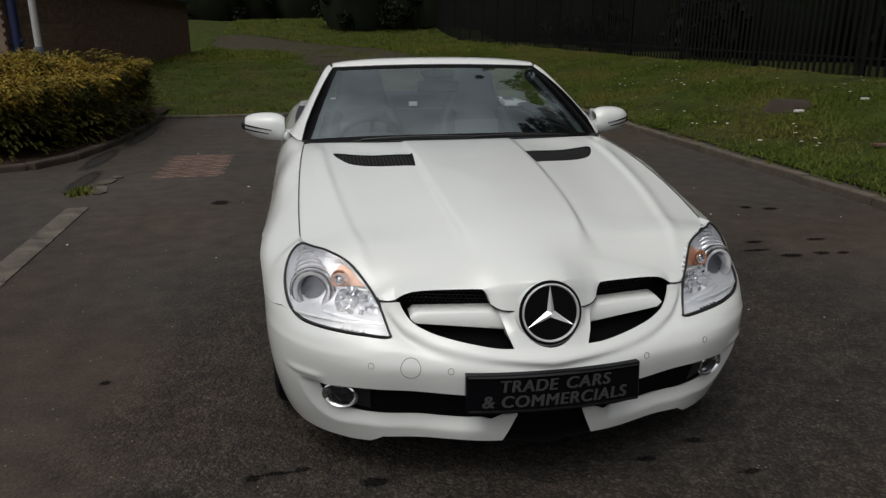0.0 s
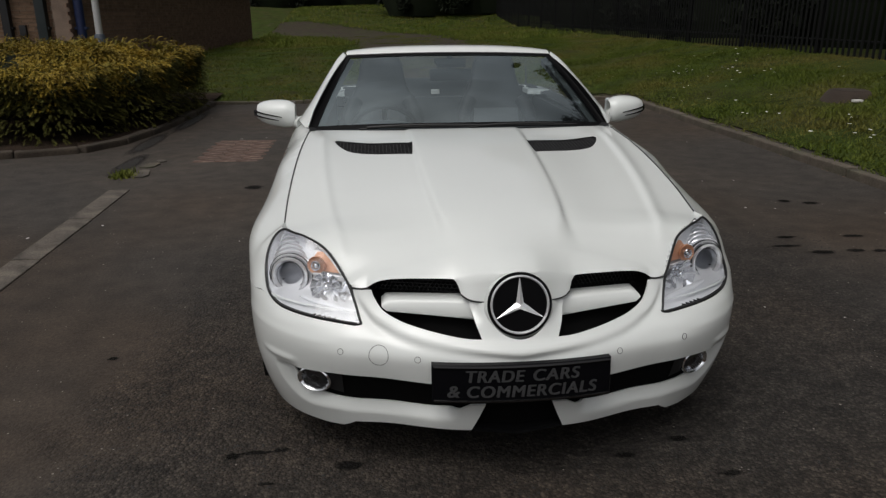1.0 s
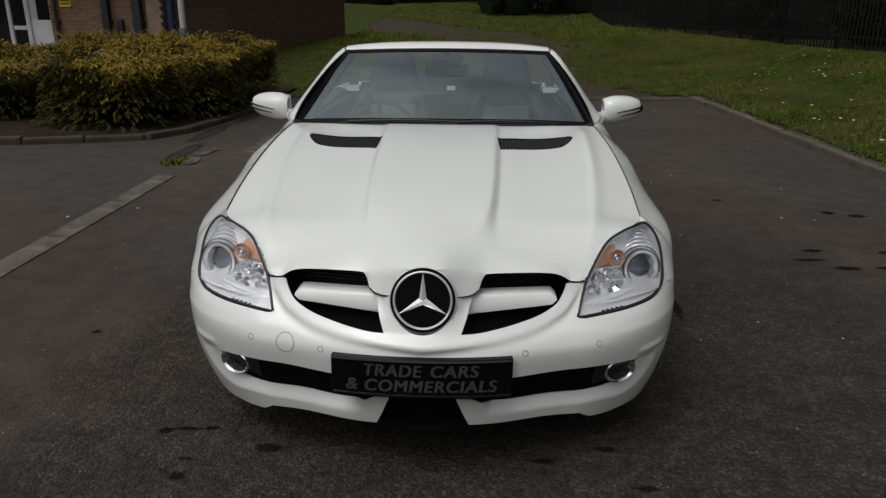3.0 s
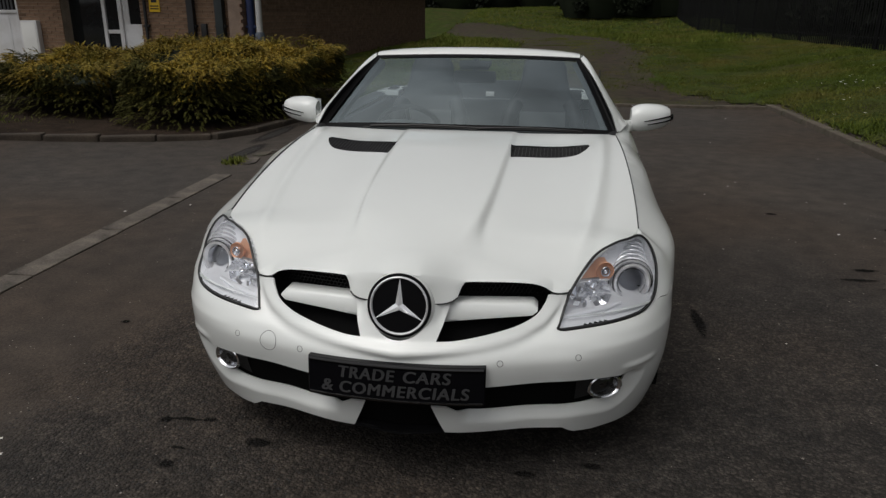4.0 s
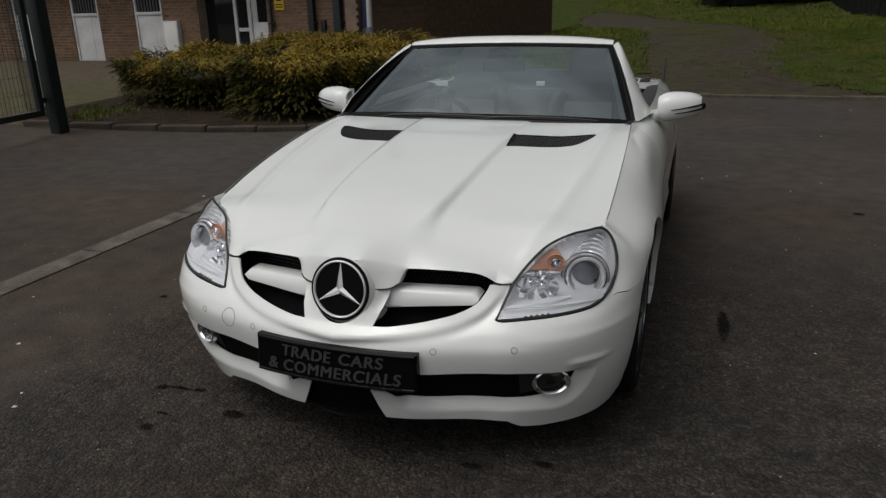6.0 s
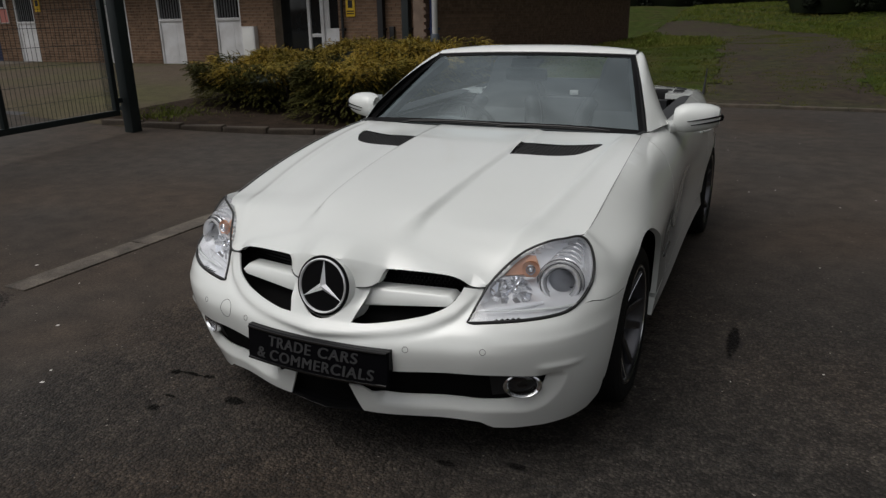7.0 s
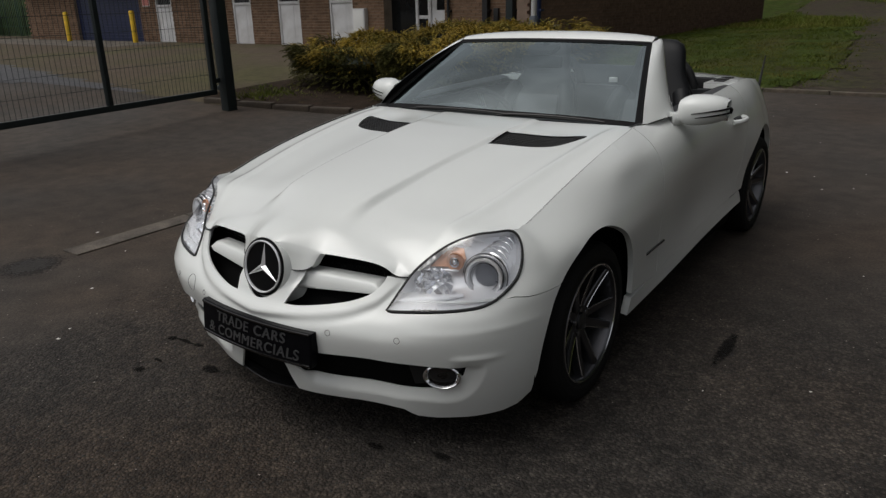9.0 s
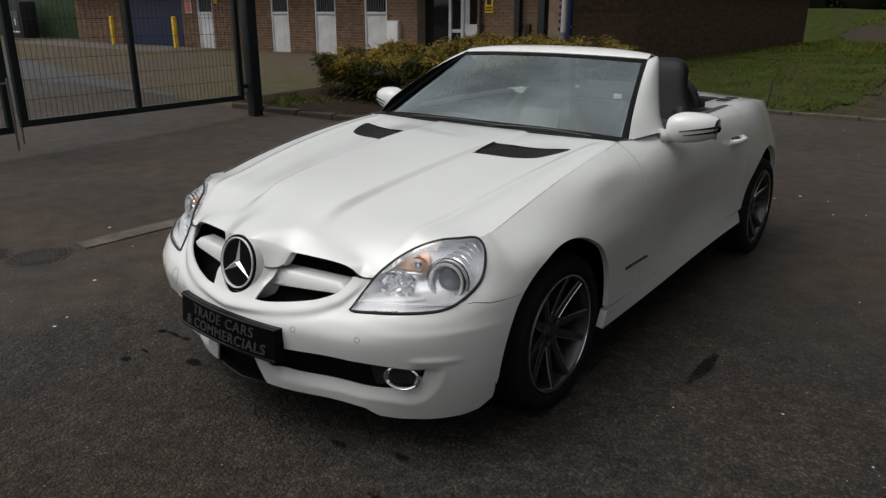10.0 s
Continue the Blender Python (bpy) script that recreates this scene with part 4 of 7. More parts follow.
# ---- the palisade fence on the bank ----
def palisade():
    f = empty("palisade_fence", "dark weathered steel palisade fence along the top of the bank", "fence", (FENCE_X, 0, 0))
    loop = [(-0.036, 0.012), (-0.014, 0.0), (0.014, 0.0), (0.036, 0.012), (0.036, 0.016), (0.014, 0.004), (-0.014, 0.004), (-0.036, 0.016)]
    bm = prism(loop, 0.0, 2.35, "xy")
    one = mesh_of(bm, "pale")
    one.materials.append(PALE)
    verts, faces = [], []
    rng = random.Random(8)
    i = 0
    for k, y in enumerate(np.arange(1.0, 62, 0.155)):
        z = float(ground_z(FENCE_X, y)) + 0.03
        if 4 < y < 48:
            ob = new("pale", one)
            ob.parent = f
            ob.matrix_basis = pose(0, y, z + rng.uniform(-0.01, 0.01), rng.uniform(-0.4, 0.4), 0, -90)
        else:
            b = len(verts)
            verts += [(0, y - 0.035, z), (0, y + 0.035, z), (0, y + 0.035, z + 2.35), (0, y - 0.035, z + 2.35), (0.012, y - 0.035, z), (0.012, y + 0.035, z), (0.012, y + 0.035, z + 2.35), (0.012, y - 0.035, z + 2.35)]
            faces += [(b, b + 1, b + 2, b + 3), (b + 4, b + 7, b + 6, b + 5), (b, b + 3, b + 7, b + 4), (b + 1, b + 5, b + 6, b + 2)]
    me = bpy.data.meshes.new("far_pales")
    me.from_pydata(verts, [], faces)
    me.materials.append(PALE)
    ob = new("far_pales", me)
    ob.parent = f
    tagged(ob, "far pales of the fence", kind="stuff")
    for y in np.arange(2.4, 60, 2.75):
        z = float(ground_z(FENCE_X, y))
        part("post", box((0.03, y - 0.055, z - 0.1), (0.10, y + 0.055, z + 2.3), 0.005), PALE, f)
        z2 = float(ground_z(FENCE_X, y + 2.75))
        for h in (0.28, 1.85):
            part("rail", tube([(0.035, y, z + h), (0.035, y + 2.75, z2 + h)], 0.022, 6), PALE, f)


palisade()


# ---- dark woods beyond the fence ----
def wood(name, label, x0, x1, y0, y1, count, leaves, high, seed, leaf=1.0, stout=1.5, clear_of=-99.0):
    rng = np.random.default_rng(seed)
    for k in range(count):
        f = (k + rng.uniform(0.2, 0.8)) / count
        x, y = (rng.uniform(x0, x1), y0 + (y1 - y0) * f) if y1 - y0 > x1 - x0 else (x0 + (x1 - x0) * f, rng.uniform(y0, y1))
        z = float(ground_z(x, y))
        t = empty(name, label, "tree", (x, y, z), "trees beyond the fence")
        h = high * rng.uniform(0.8, 1.2)
        line = smooth([(0, 0, -0.1), (rng.normal(0, 0.15), rng.normal(0, 0.15), h * 0.4), (rng.normal(0, 0.4), rng.normal(0, 0.4), h * 0.9)], 5)
        part("trunk", tube(line, list(np.linspace(0.16, 0.04, len(line))), 8), BARK, t)
        for _ in range(5):
            a, b = rng.uniform(0, 6.28), rng.uniform(0.25, 0.7)
            p = line[int(b * (len(line) - 1))]
            part("limb", tube([tuple(p), (p[0] + 0.9 * math.cos(a), p[1] + 0.9 * math.sin(a), p[2] + 0.7), (p[0] + 1.7 * math.cos(a), p[1] + 1.7 * math.sin(a), p[2] + 1.1)], [0.05, 0.035, 0.012], 6), BARK, t)
        n = leaves // 26 * 26
        k26 = np.repeat(np.arange(26), leaves // 26)
        middle = np.stack([rng.normal(0, 1.3, 26), rng.normal(0, 1.3, 26), np.maximum(0.15, rng.uniform(0.02, 1, 26) ** 0.9 * h)], 1)
        unit = lambda v: v / (np.linalg.norm(v, axis=1)[:, None] + 1e-6)
        d = unit(rng.normal(0, 1, (n, 3))) * (rng.uniform(0.5, 1.1, 26)[k26] * rng.uniform(0.5, 1, n))[:, None]
        p = middle[k26] + d * (1, 1, 0.8)
        p[:, 2] = np.maximum(p[:, 2], 0.02)
        u = unit(rng.normal(0, 1, (n, 3))) * rng.uniform(0.06, 0.14, n)[:, None] * leaf
        w = unit(np.cross(u, rng.normal(0, 1, (n, 3)))) * 0.05 * leaf
        p[:, 0] = np.maximum(p[:, 0], clear_of - x + rng.uniform(0, 0.5, n))
        # a solid near-black core, added to give the shade deep inside the crown
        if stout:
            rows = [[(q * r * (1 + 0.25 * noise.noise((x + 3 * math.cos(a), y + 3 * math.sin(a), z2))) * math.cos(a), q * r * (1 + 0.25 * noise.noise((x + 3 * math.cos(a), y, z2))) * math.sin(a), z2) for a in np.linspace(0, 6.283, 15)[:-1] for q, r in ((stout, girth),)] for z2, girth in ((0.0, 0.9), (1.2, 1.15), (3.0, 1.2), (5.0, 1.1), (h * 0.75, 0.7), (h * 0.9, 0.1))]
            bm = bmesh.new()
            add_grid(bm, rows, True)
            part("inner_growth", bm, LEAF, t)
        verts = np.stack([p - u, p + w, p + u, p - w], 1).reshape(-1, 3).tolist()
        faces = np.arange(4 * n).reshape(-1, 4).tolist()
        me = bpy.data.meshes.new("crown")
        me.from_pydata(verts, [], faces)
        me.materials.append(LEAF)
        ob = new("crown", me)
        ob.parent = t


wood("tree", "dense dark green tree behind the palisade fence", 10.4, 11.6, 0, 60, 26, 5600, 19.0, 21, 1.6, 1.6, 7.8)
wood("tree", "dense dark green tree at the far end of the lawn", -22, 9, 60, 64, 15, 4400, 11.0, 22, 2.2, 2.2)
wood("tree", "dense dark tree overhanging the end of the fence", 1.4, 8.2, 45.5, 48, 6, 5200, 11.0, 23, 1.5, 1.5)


# ---- an unseen plain wall, added behind the viewer to cut the low sky light ----
rear = empty("unseen_wall_south", "unseen plain brown brick wall added behind the viewer to dim the front light", "wall", kind="structure")
part("wall_section", box((-46, -14.3, -0.2), (13, -14.0, 4.6), 0.01), BRICK_DARK, rear)


# ---- the white roadster: its outer skin ----
# x across (the passenger side positive), y from the nose to the tail, z up
PLAN = smooth([(-0.14, -0.070), (0, -0.078), (0.14, -0.070), (0.27, -0.050), (0.426, -0.008), (0.545, 0.024), (0.672, 0.092), (0.775, 0.190), (0.846, 0.325), (0.880, 0.495), (0.896, 0.70), (0.900, 0.88), (0.896, 1.10), (0.887, 1.45), (0.878, 2.0), (0.877, 2.5), (0.885, 2.9), (0.893, 3.22), (0.864, 3.47), (0.785, 3.69), (0.65, 3.82), (0.43, 3.90), (0.0, 3.94), (-0.3, 3.93)], 20)[20:-20]
RUN = np.concatenate([[0], np.cumsum(np.hypot(*np.diff(PLAN, axis=0).T))])
_tan = np.gradient(PLAN, RUN, axis=0)
_tan /= np.hypot(_tan[:, 0], _tan[:, 1])[:, None]
OUT = np.stack([_tan[:, 1], -_tan[:, 0]], 1)
# how far the skin tucks in from the widest outline, by height, at stations round the car
TUCK = [
    (0.00, [0.10, 0.155, 0.20, 0.29, 0.37, 0.43, 0.47, 0.505, 0.60, 0.69, 0.76], [0.09, 0.055, 0.036, 0.022, 0.004, 0.0, 0.010, 0.048, 0.080, 0.100, 0.20]),
    (0.19, [0.10, 0.155, 0.20, 0.29, 0.37, 0.43, 0.47, 0.505, 0.60, 0.655, 0.76], [0.09, 0.055, 0.036, 0.024, 0.004, 0.0, 0.012, 0.050, 0.115, 0.140, 0.28]),
    (0.47, [0.10, 0.16, 0.25, 0.36, 0.44, 0.485, 0.527, 0.606, 0.65, 0.72], [0.09, 0.072, 0.050, 0.012, 0.0, 0.018, 0.058, 0.120, 0.140, 0.22]),
    (0.72, [0.10, 0.16, 0.25, 0.36, 0.45, 0.51, 0.56, 0.62, 0.68, 0.74], [0.10, 0.078, 0.045, 0.012, 0.0, 0.016, 0.058, 0.110, 0.155, 0.23]),
    (0.93, [0.10, 0.16, 0.25, 0.36, 0.45, 0.53, 0.568, 0.62, 0.68, 0.733, 0.80], [0.09, 0.062, 0.030, 0.006, 0.0, 0.012, 0.026, 0.066, 0.104, 0.145, 0.24]),
    (1.20, [0.10, 0.154, 0.30, 0.45, 0.56, 0.64, 0.68, 0.71, 0.745, 0.78, 0.82], [0.07, 0.050, 0.018, 0.004, 0.004, 0.010, 0.026, 0.054, 0.100, 0.150, 0.225]),
    (1.60, [0.10, 0.154, 0.30, 0.45, 0.60, 0.66, 0.72, 0.78, 0.82, 0.845, 0.87], [0.06, 0.045, 0.018, 0.008, 0.0, 0.014, 0.040, 0.080, 0.121, 0.161, 0.22]),
    (2.25, [0.10, 0.15, 0.20, 0.26, 0.43, 0.60, 0.70, 0.78, 0.845, 0.89, 0.925], [0.05, 0.034, 0.016, 0.020, 0.026, 0.018, 0.014, 0.028, 0.060, 0.100, 0.155]),
    (2.85, [0.10, 0.15, 0.20, 0.26, 0.45, 0.60, 0.72, 0.79, 0.86, 0.905, 0.945], [0.05, 0.030, 0.014, 0.022, 0.048, 0.034, 0.016, 0.022, 0.042, 0.072, 0.125]),
    (3.60, [0.10, 0.15, 0.22, 0.30, 0.45, 0.62, 0.75, 0.83, 0.89, 0.93, 0.96], [0.05, 0.030, 0.016, 0.028, 0.020, 0.004, 0.018, 0.040, 0.072, 0.108, 0.17]),
    (4.00, [0.10, 0.15, 0.30, 0.45, 0.62, 0.75, 0.83, 0.90, 0.935, 0.96], [0.07, 0.045, 0.018, 0.002, 0.020, 0.055, 0.085, 0.125, 0.165, 0.23]),
    (4.50, [0.10, 0.15, 0.30, 0.60, 0.75, 0.85, 0.92, 0.95, 0.97], [0.09, 0.07, 0.02, 0.012, 0.045, 0.085, 0.13, 0.17, 0.25]),
    (5.45, [0.10, 0.15, 0.30, 0.60, 0.80, 0.90, 0.95, 0.98], [0.12, 0.10, 0.02, 0.0, 0.02, 0.05, 0.10, 0.20]),
]
TUCK_AT = np.array([a for a, _, _ in TUCK])
TUCK_OF = [pchip(z, d) for _, z, d in TUCK]


def tuck(s, z):
    s, z = np.broadcast_arrays(np.asarray(s, float), np.asarray(z, float))
    rows = np.stack([f(z) for f in TUCK_OF])
    k = np.clip(np.searchsorted(TUCK_AT, s) - 1, 0, len(TUCK) - 2)
    t = np.clip((s - TUCK_AT[k]) / (TUCK_AT[k + 1] - TUCK_AT[k]), 0, 1)
    pick = lambda i: np.take_along_axis(rows, np.clip(i, 0, len(TUCK) - 1)[None], 0)[0]
    a, b = pick(k), pick(k + 1)
    at = lambda i: TUCK_AT[np.clip(i, 0, len(TUCK) - 1)]
    slope = lambda i: (pick(i + 1) - pick(i - 1)) / np.maximum(at(i + 1) - at(i - 1), 1e-6)
    h = at(k + 1) - at(k)
    m0, m1 = slope(k) * h, slope(k + 1) * h
    m0 = np.where(k == 0, 0, m0)
    return (2 * t**3 - 3 * t**2 + 1) * a + (t**3 - 2 * t**2 + t) * m0 + (3 * t**2 - 2 * t**3) * b + (t**3 - t**2) * m1


def skin(s, z, lift=0.0):
    """The place on the skin at s metres round from the middle of the nose (negative: driver's side), at height z."""
    s, z = np.broadcast_arrays(np.asarray(s, float), np.asarray(z, float))
    a = np.abs(s)
    d = tuck(a, z) - lift
    x = np.interp(a, RUN, PLAN[:, 0]) - d * np.interp(a, RUN, OUT[:, 0])
    y = np.interp(a, RUN, PLAN[:, 1]) - d * np.interp(a, RUN, OUT[:, 1])
    return np.stack([np.where(s < 0, -x, x), y, z], -1)


def s_front(x, z):
    """s of the skin's place with this x and z, on the nose."""
    s = np.interp(x, PLAN[:220, 0], RUN[:220])
    for _ in range(12):
        s = np.clip(s + (x - skin(s, z)[..., 0]) * 0.9, 0, 1.6)
    return s if np.ndim(s) else float(s)


def s_side(y, z):
    s = np.interp(y, PLAN[:, 1], RUN)
    for _ in range(12):
        s = s + (y - skin(s, z)[..., 1]) * 0.8
    return s if np.ndim(s) else float(s)


def front_loop(points):
    p = np.array(points, float)
    return [tuple(q) for q in np.stack([s_front(p[:, 0], p[:, 1]), p[:, 1]], 1)]


def side_loop(points):
    p = np.array(points, float)
    return [tuple(q) for q in np.stack([s_side(p[:, 0], p[:, 1]), p[:, 1]], 1)]


# ---- the white roadster: bonnet surface ----
HUB_F, HUB_R, HUB_Z, ARCH = 0.764, 3.194, 0.300, 0.356
ARC_F = 0.731
edge_z = pchip([0.40, 0.455, 0.65, 0.85, 1.15, 1.44], [0.730, 0.740, 0.790, 0.834, 0.884, 0.914])
mid_z = pchip([0.0, 0.06, 0.10, 0.166, 0.25, 0.325, 0.43, 0.65, 0.85, 1.10, 1.25, 1.44, 1.6], [0.640, 0.672, 0.690, 0.717, 0.750, 0.774, 0.800, 0.838, 0.864, 0.890, 0.902, 0.912, 0.914])
dome_z = pchip([0.0, 0.10, 0.166, 0.25, 0.43, 0.65, 1.1, 1.46], [0.052, 0.045, 0.038, 0.030, 0.020, 0.015, 0.012, 0.006])
EDGE_Y = np.linspace(0.45, 1.44, 30)
EDGE_SKIN = skin(s_side(EDGE_Y, edge_z(EDGE_Y)), edge_z(EDGE_Y))[:, 0]
EDGE_X = pchip([0.40, 0.45, 0.65, 0.90, 1.15, 1.44], [0.735, 0.738, 0.742, 0.740, 0.733, 0.718])(EDGE_Y)
fall = pchip([0.05, 0.166, 0.25, 0.325, 0.45, 0.65, 0.85, 1.15, 1.44], [0.41, 0.337, 0.183, 0.100] + [float((mid_z(y) - edge_z(y)) / np.interp(y, EDGE_Y, EDGE_X) ** 2.2) for y in (0.45, 0.65, 0.85, 1.15, 1.44)])
crease_in = pchip([0.0, 0.142, 0.466, 0.917, 1.4], [0.165, 0.186, 0.226, 0.248, 0.262])
crease_out = pchip([0.05, 0.10, 0.229, 0.578, 1.035, 1.4], [0.46, 0.478, 0.526, 0.590, 0.632, 0.650])


def bonnet_z(x, y):
    x, y = np.abs(np.asarray(x, float)), np.asarray(y, float)
    a, b = crease_in(y), crease_out(y)
    soft = step01((y - 0.10) / 0.30) * step01((1.46 - y) / 0.2)
    near = step01((0.36 - y) / 0.26)
    dome = dome_z(y) * ((1 - near) * step01((a - x) / (0.022 + 0.11 * near) + 0.5) + near / (1 + (x / 0.155) ** 2.6))
    hollow = -0.009 * np.sin(np.pi * np.clip((x - a) / np.maximum(b - a, 0.05), 0, 1)) ** 2 * soft
    ridge = 0.009 * np.where(x > b, np.exp(-(((x - b) / 0.030) ** 2)), np.exp(-(((x - b) / 0.017) ** 2))) * soft
    return mid_z(y) - fall(y) * x**2.2 + dome + hollow + ridge - 0.006


def bonnet(x, y):
    return np.stack([x, y, bonnet_z(x, y)], -1)


def flipped(bm):
    for v in bm.verts:
        v.co.x = -v.co.x
    bmesh.ops.reverse_faces(bm, faces=bm.faces)
    return bm


def both_sides(name, build, mat, parent, label="", angle=40):
    return [part(name, build() if k > 0 else flipped(build()), mat, parent, label, angle) for k in (1, -1)]


roadster = empty("roadster", "white two-seat open roadster with its roof folded away, parked on asphalt", "car", (0, 0, 0))
car = roadster


def arch_line(hub, a0, a1, r=ARCH, n=28):
    mid = ARC_F if hub == HUB_F else hub
    return [(mid + r * math.cos(radians(a)), HUB_Z + 0.022 + r * math.sin(radians(a))) for a in np.linspace(a0, a1, n)]


LAMP = [(0.477, 0.527), (0.54, 0.533), (0.63, 0.540), (0.70, 0.546), (0.745, 0.555), (0.775, 0.578), (0.789, 0.618), (0.784, 0.668), (0.764, 0.712), (0.733, 0.739), (0.695, 0.7405), (0.646, 0.734), (0.576, 0.700), (0.52, 0.637), (0.494, 0.580)]


def lamp_loop(grow=0.0):
    loop = np.array([LAMP[0]] + [tuple(p) for p in smooth(LAMP[:], 6)[1:]] + [((LAMP[-1][0] + LAMP[0][0]) / 2, (LAMP[-1][1] + LAMP[0][1]) / 2)])
    loop = np.array(front_loop(loop))
    if grow:
        way = np.roll(loop, -1, 0) - np.roll(loop, 1, 0)
        n = np.stack([way[:, 1], -way[:, 0]], 1)
        n /= np.linalg.norm(n, axis=1)[:, None] + 1e-9
        loop = loop + n * grow
    return loop


LAMP_SZ = lamp_loop()
TIP = [(0.115, 0.503), (0.165, 0.505), (0.237, 0.516), (0.30, 0.528), (0.355, 0.542), (0.405, 0.565), (0.430, 0.595), (0.440, 0.618)]


# ---- front bumper ----
mask_z = pchip([0.0, 0.10, 0.20, 0.30, 0.38, 0.45, 0.50, 0.56], [0.460, 0.470, 0.481, 0.492, 0.508, 0.535, 0.575, 0.62])
INTAKE_LOW = [(0.104, 0.290), (0.15, 0.288)] + [tuple(p) for p in smooth([(0.182, 0.272), (0.27, 0.264), (0.40, 0.262), (0.52, 0.257), (0.60, 0.260), (0.66, 0.272), (0.70, 0.306), (0.720, 0.354)], 4)]
INTAKE_RIM = np.array(front_loop(INTAKE_LOW[4:]))
INTAKE_RIM = np.stack([np.interp(np.linspace(0, len(INTAKE_RIM) - 1, 260), np.arange(len(INTAKE_RIM)), INTAKE_RIM[:, i]) for i in (0, 1)], 1)


def mask_lift(s, z):
    """The raised rim that frames the grille, the fold above the intake and the bevel below and beside it."""
    a = np.abs(s)
    rim = 0.012 * step01((z - mask_z(a)) / 0.024 + 0.5) * step01((0.56 - a) / 0.08)
    groove = -0.003 * np.exp(-(((z - mask_z(a) + 0.016) / 0.011) ** 2)) * step01((0.56 - a) / 0.1)
    dip = -0.016 * step01((a - 0.105) / 0.035) * step01((z - 0.535) / 0.04) * step01((0.30 - a) / 0.1)
    crown = 0.0035 * np.exp(-np.abs((z - 0.476 - 0.01 * step01((a - 0.6) / 0.4)) / 0.016)) * step01((a - 0.52) / 0.12) * step01((1.15 - a) / 0.25)
    near = np.array([np.min(np.hypot(INTAKE_RIM[:, 0] - u, INTAKE_RIM[:, 1] - v)) for u, v in zip(np.ravel(a), np.ravel(z))]).reshape(np.shape(a))
    wide = 0.040 + 0.022 * step01((a - 0.60) / 0.16)
    bevel = -0.026 * np.clip(1 - near / wide, 0, 1) * step01((a - 0.16) / 0.08) * step01((0.372 - z) / 0.03)
    lip = 0.006 * np.exp(-(((z - 0.390) / 0.010) ** 2)) * step01((a - 0.70) / 0.06) * step01((0.92 - a) / 0.10)
    return rim + groove + dip + crown + bevel + lip


def bumper():
    up = [(0.099 * math.sin(a), 0.599 - 0.097 * math.cos(a)) for a in np.linspace(0, 1.57, 14)] + [(0.148, 0.603), (0.146, 0.585), (0.134, 0.55), (0.120, 0.515)]
    up = front_loop([tuple(p) for p in up] + [tuple(p) for p in smooth(TIP, 4)] + [(0.452, 0.618), (0.47, 0.615), (0.500, 0.615)])
    seal = LAMP_SZ
    rim = [tuple(p) for p in lamp_loop(0.006)]
    # from the inner corner of the lamp along its lower edge to the outer side
    k = [j for j, p in enumerate(seal) if p[1] < 0.590 and p[0] > LAMP_SZ[0][0] + 0.01 or j == 0]
    lower = [rim[j] for j in sorted(k) if rim[j][1] < 0.578]
    shut = side_loop([(0.285, 0.566), (0.33, 0.557), (0.40, 0.556), (0.462, 0.559)])
    arc = side_loop(arch_line(HUB_F, 138, 186, n=14) + [(0.374, 0.24), (0.376, 0.20)])
    bottom = front_loop([(0.79, 0.163), (0.76, 0.150), (0.68, 0.142), (0.60, 0.142), (0.545, 0.148), (0.528, 0.158), (0.507, 0.174), (0.374, 0.186), (0.28, 0.190), (0.145, 0.193)])
    blade = front_loop([(0.124, 0.24)] + INTAKE_LOW)
    bar = front_loop([tuple(p) for p in smooth([(0.70, 0.359), (0.65, 0.366), (0.543, 0.374), (0.40, 0.373), (0.28, 0.368), (0.14, 0.366), (0.0, 0.366)], 3)])
    right = up + lower + shut + arc + bottom + blade + bar
    left = [(-a, b) for a, b in right][::-1]
    loop = right + [p for p in left if p[0] < -1e-4]
    clean = [loop[0]]
    for p in loop[1:]:
        if math.hypot(p[0] - clean[-1][0], p[1] - clean[-1][1]) > 0.0015:
            clean.append(p)
    return sheet(clean, [], lambda s, z: skin(s, z, mask_lift(s, z)), 0.0075, 0.007)


front_bumper = part("front_bumper", bumper(), PAINT, car, "white painted front bumper with a wide lower intake", 50)
for x, z, r in ((0.31, 0.447, 0.009), (0.541, 0.455, 0.009), (-0.31, 0.447, 0.009), (-0.541, 0.455, 0.009), (-0.426, 0.450, 0.030)):
    s = s_front(abs(x), z) * (1 if x > 0 else -1)
    line = [skin(s + r * math.cos(a), z + r * math.sin(a), 0.0004) for a in np.linspace(0, 2 * math.pi, 25)[:-1]]
    part("parking_sensor" if r < 0.02 else "towing_eye_cover", tube(line, 0.0008, 5, closed=True), SEAL, front_bumper)


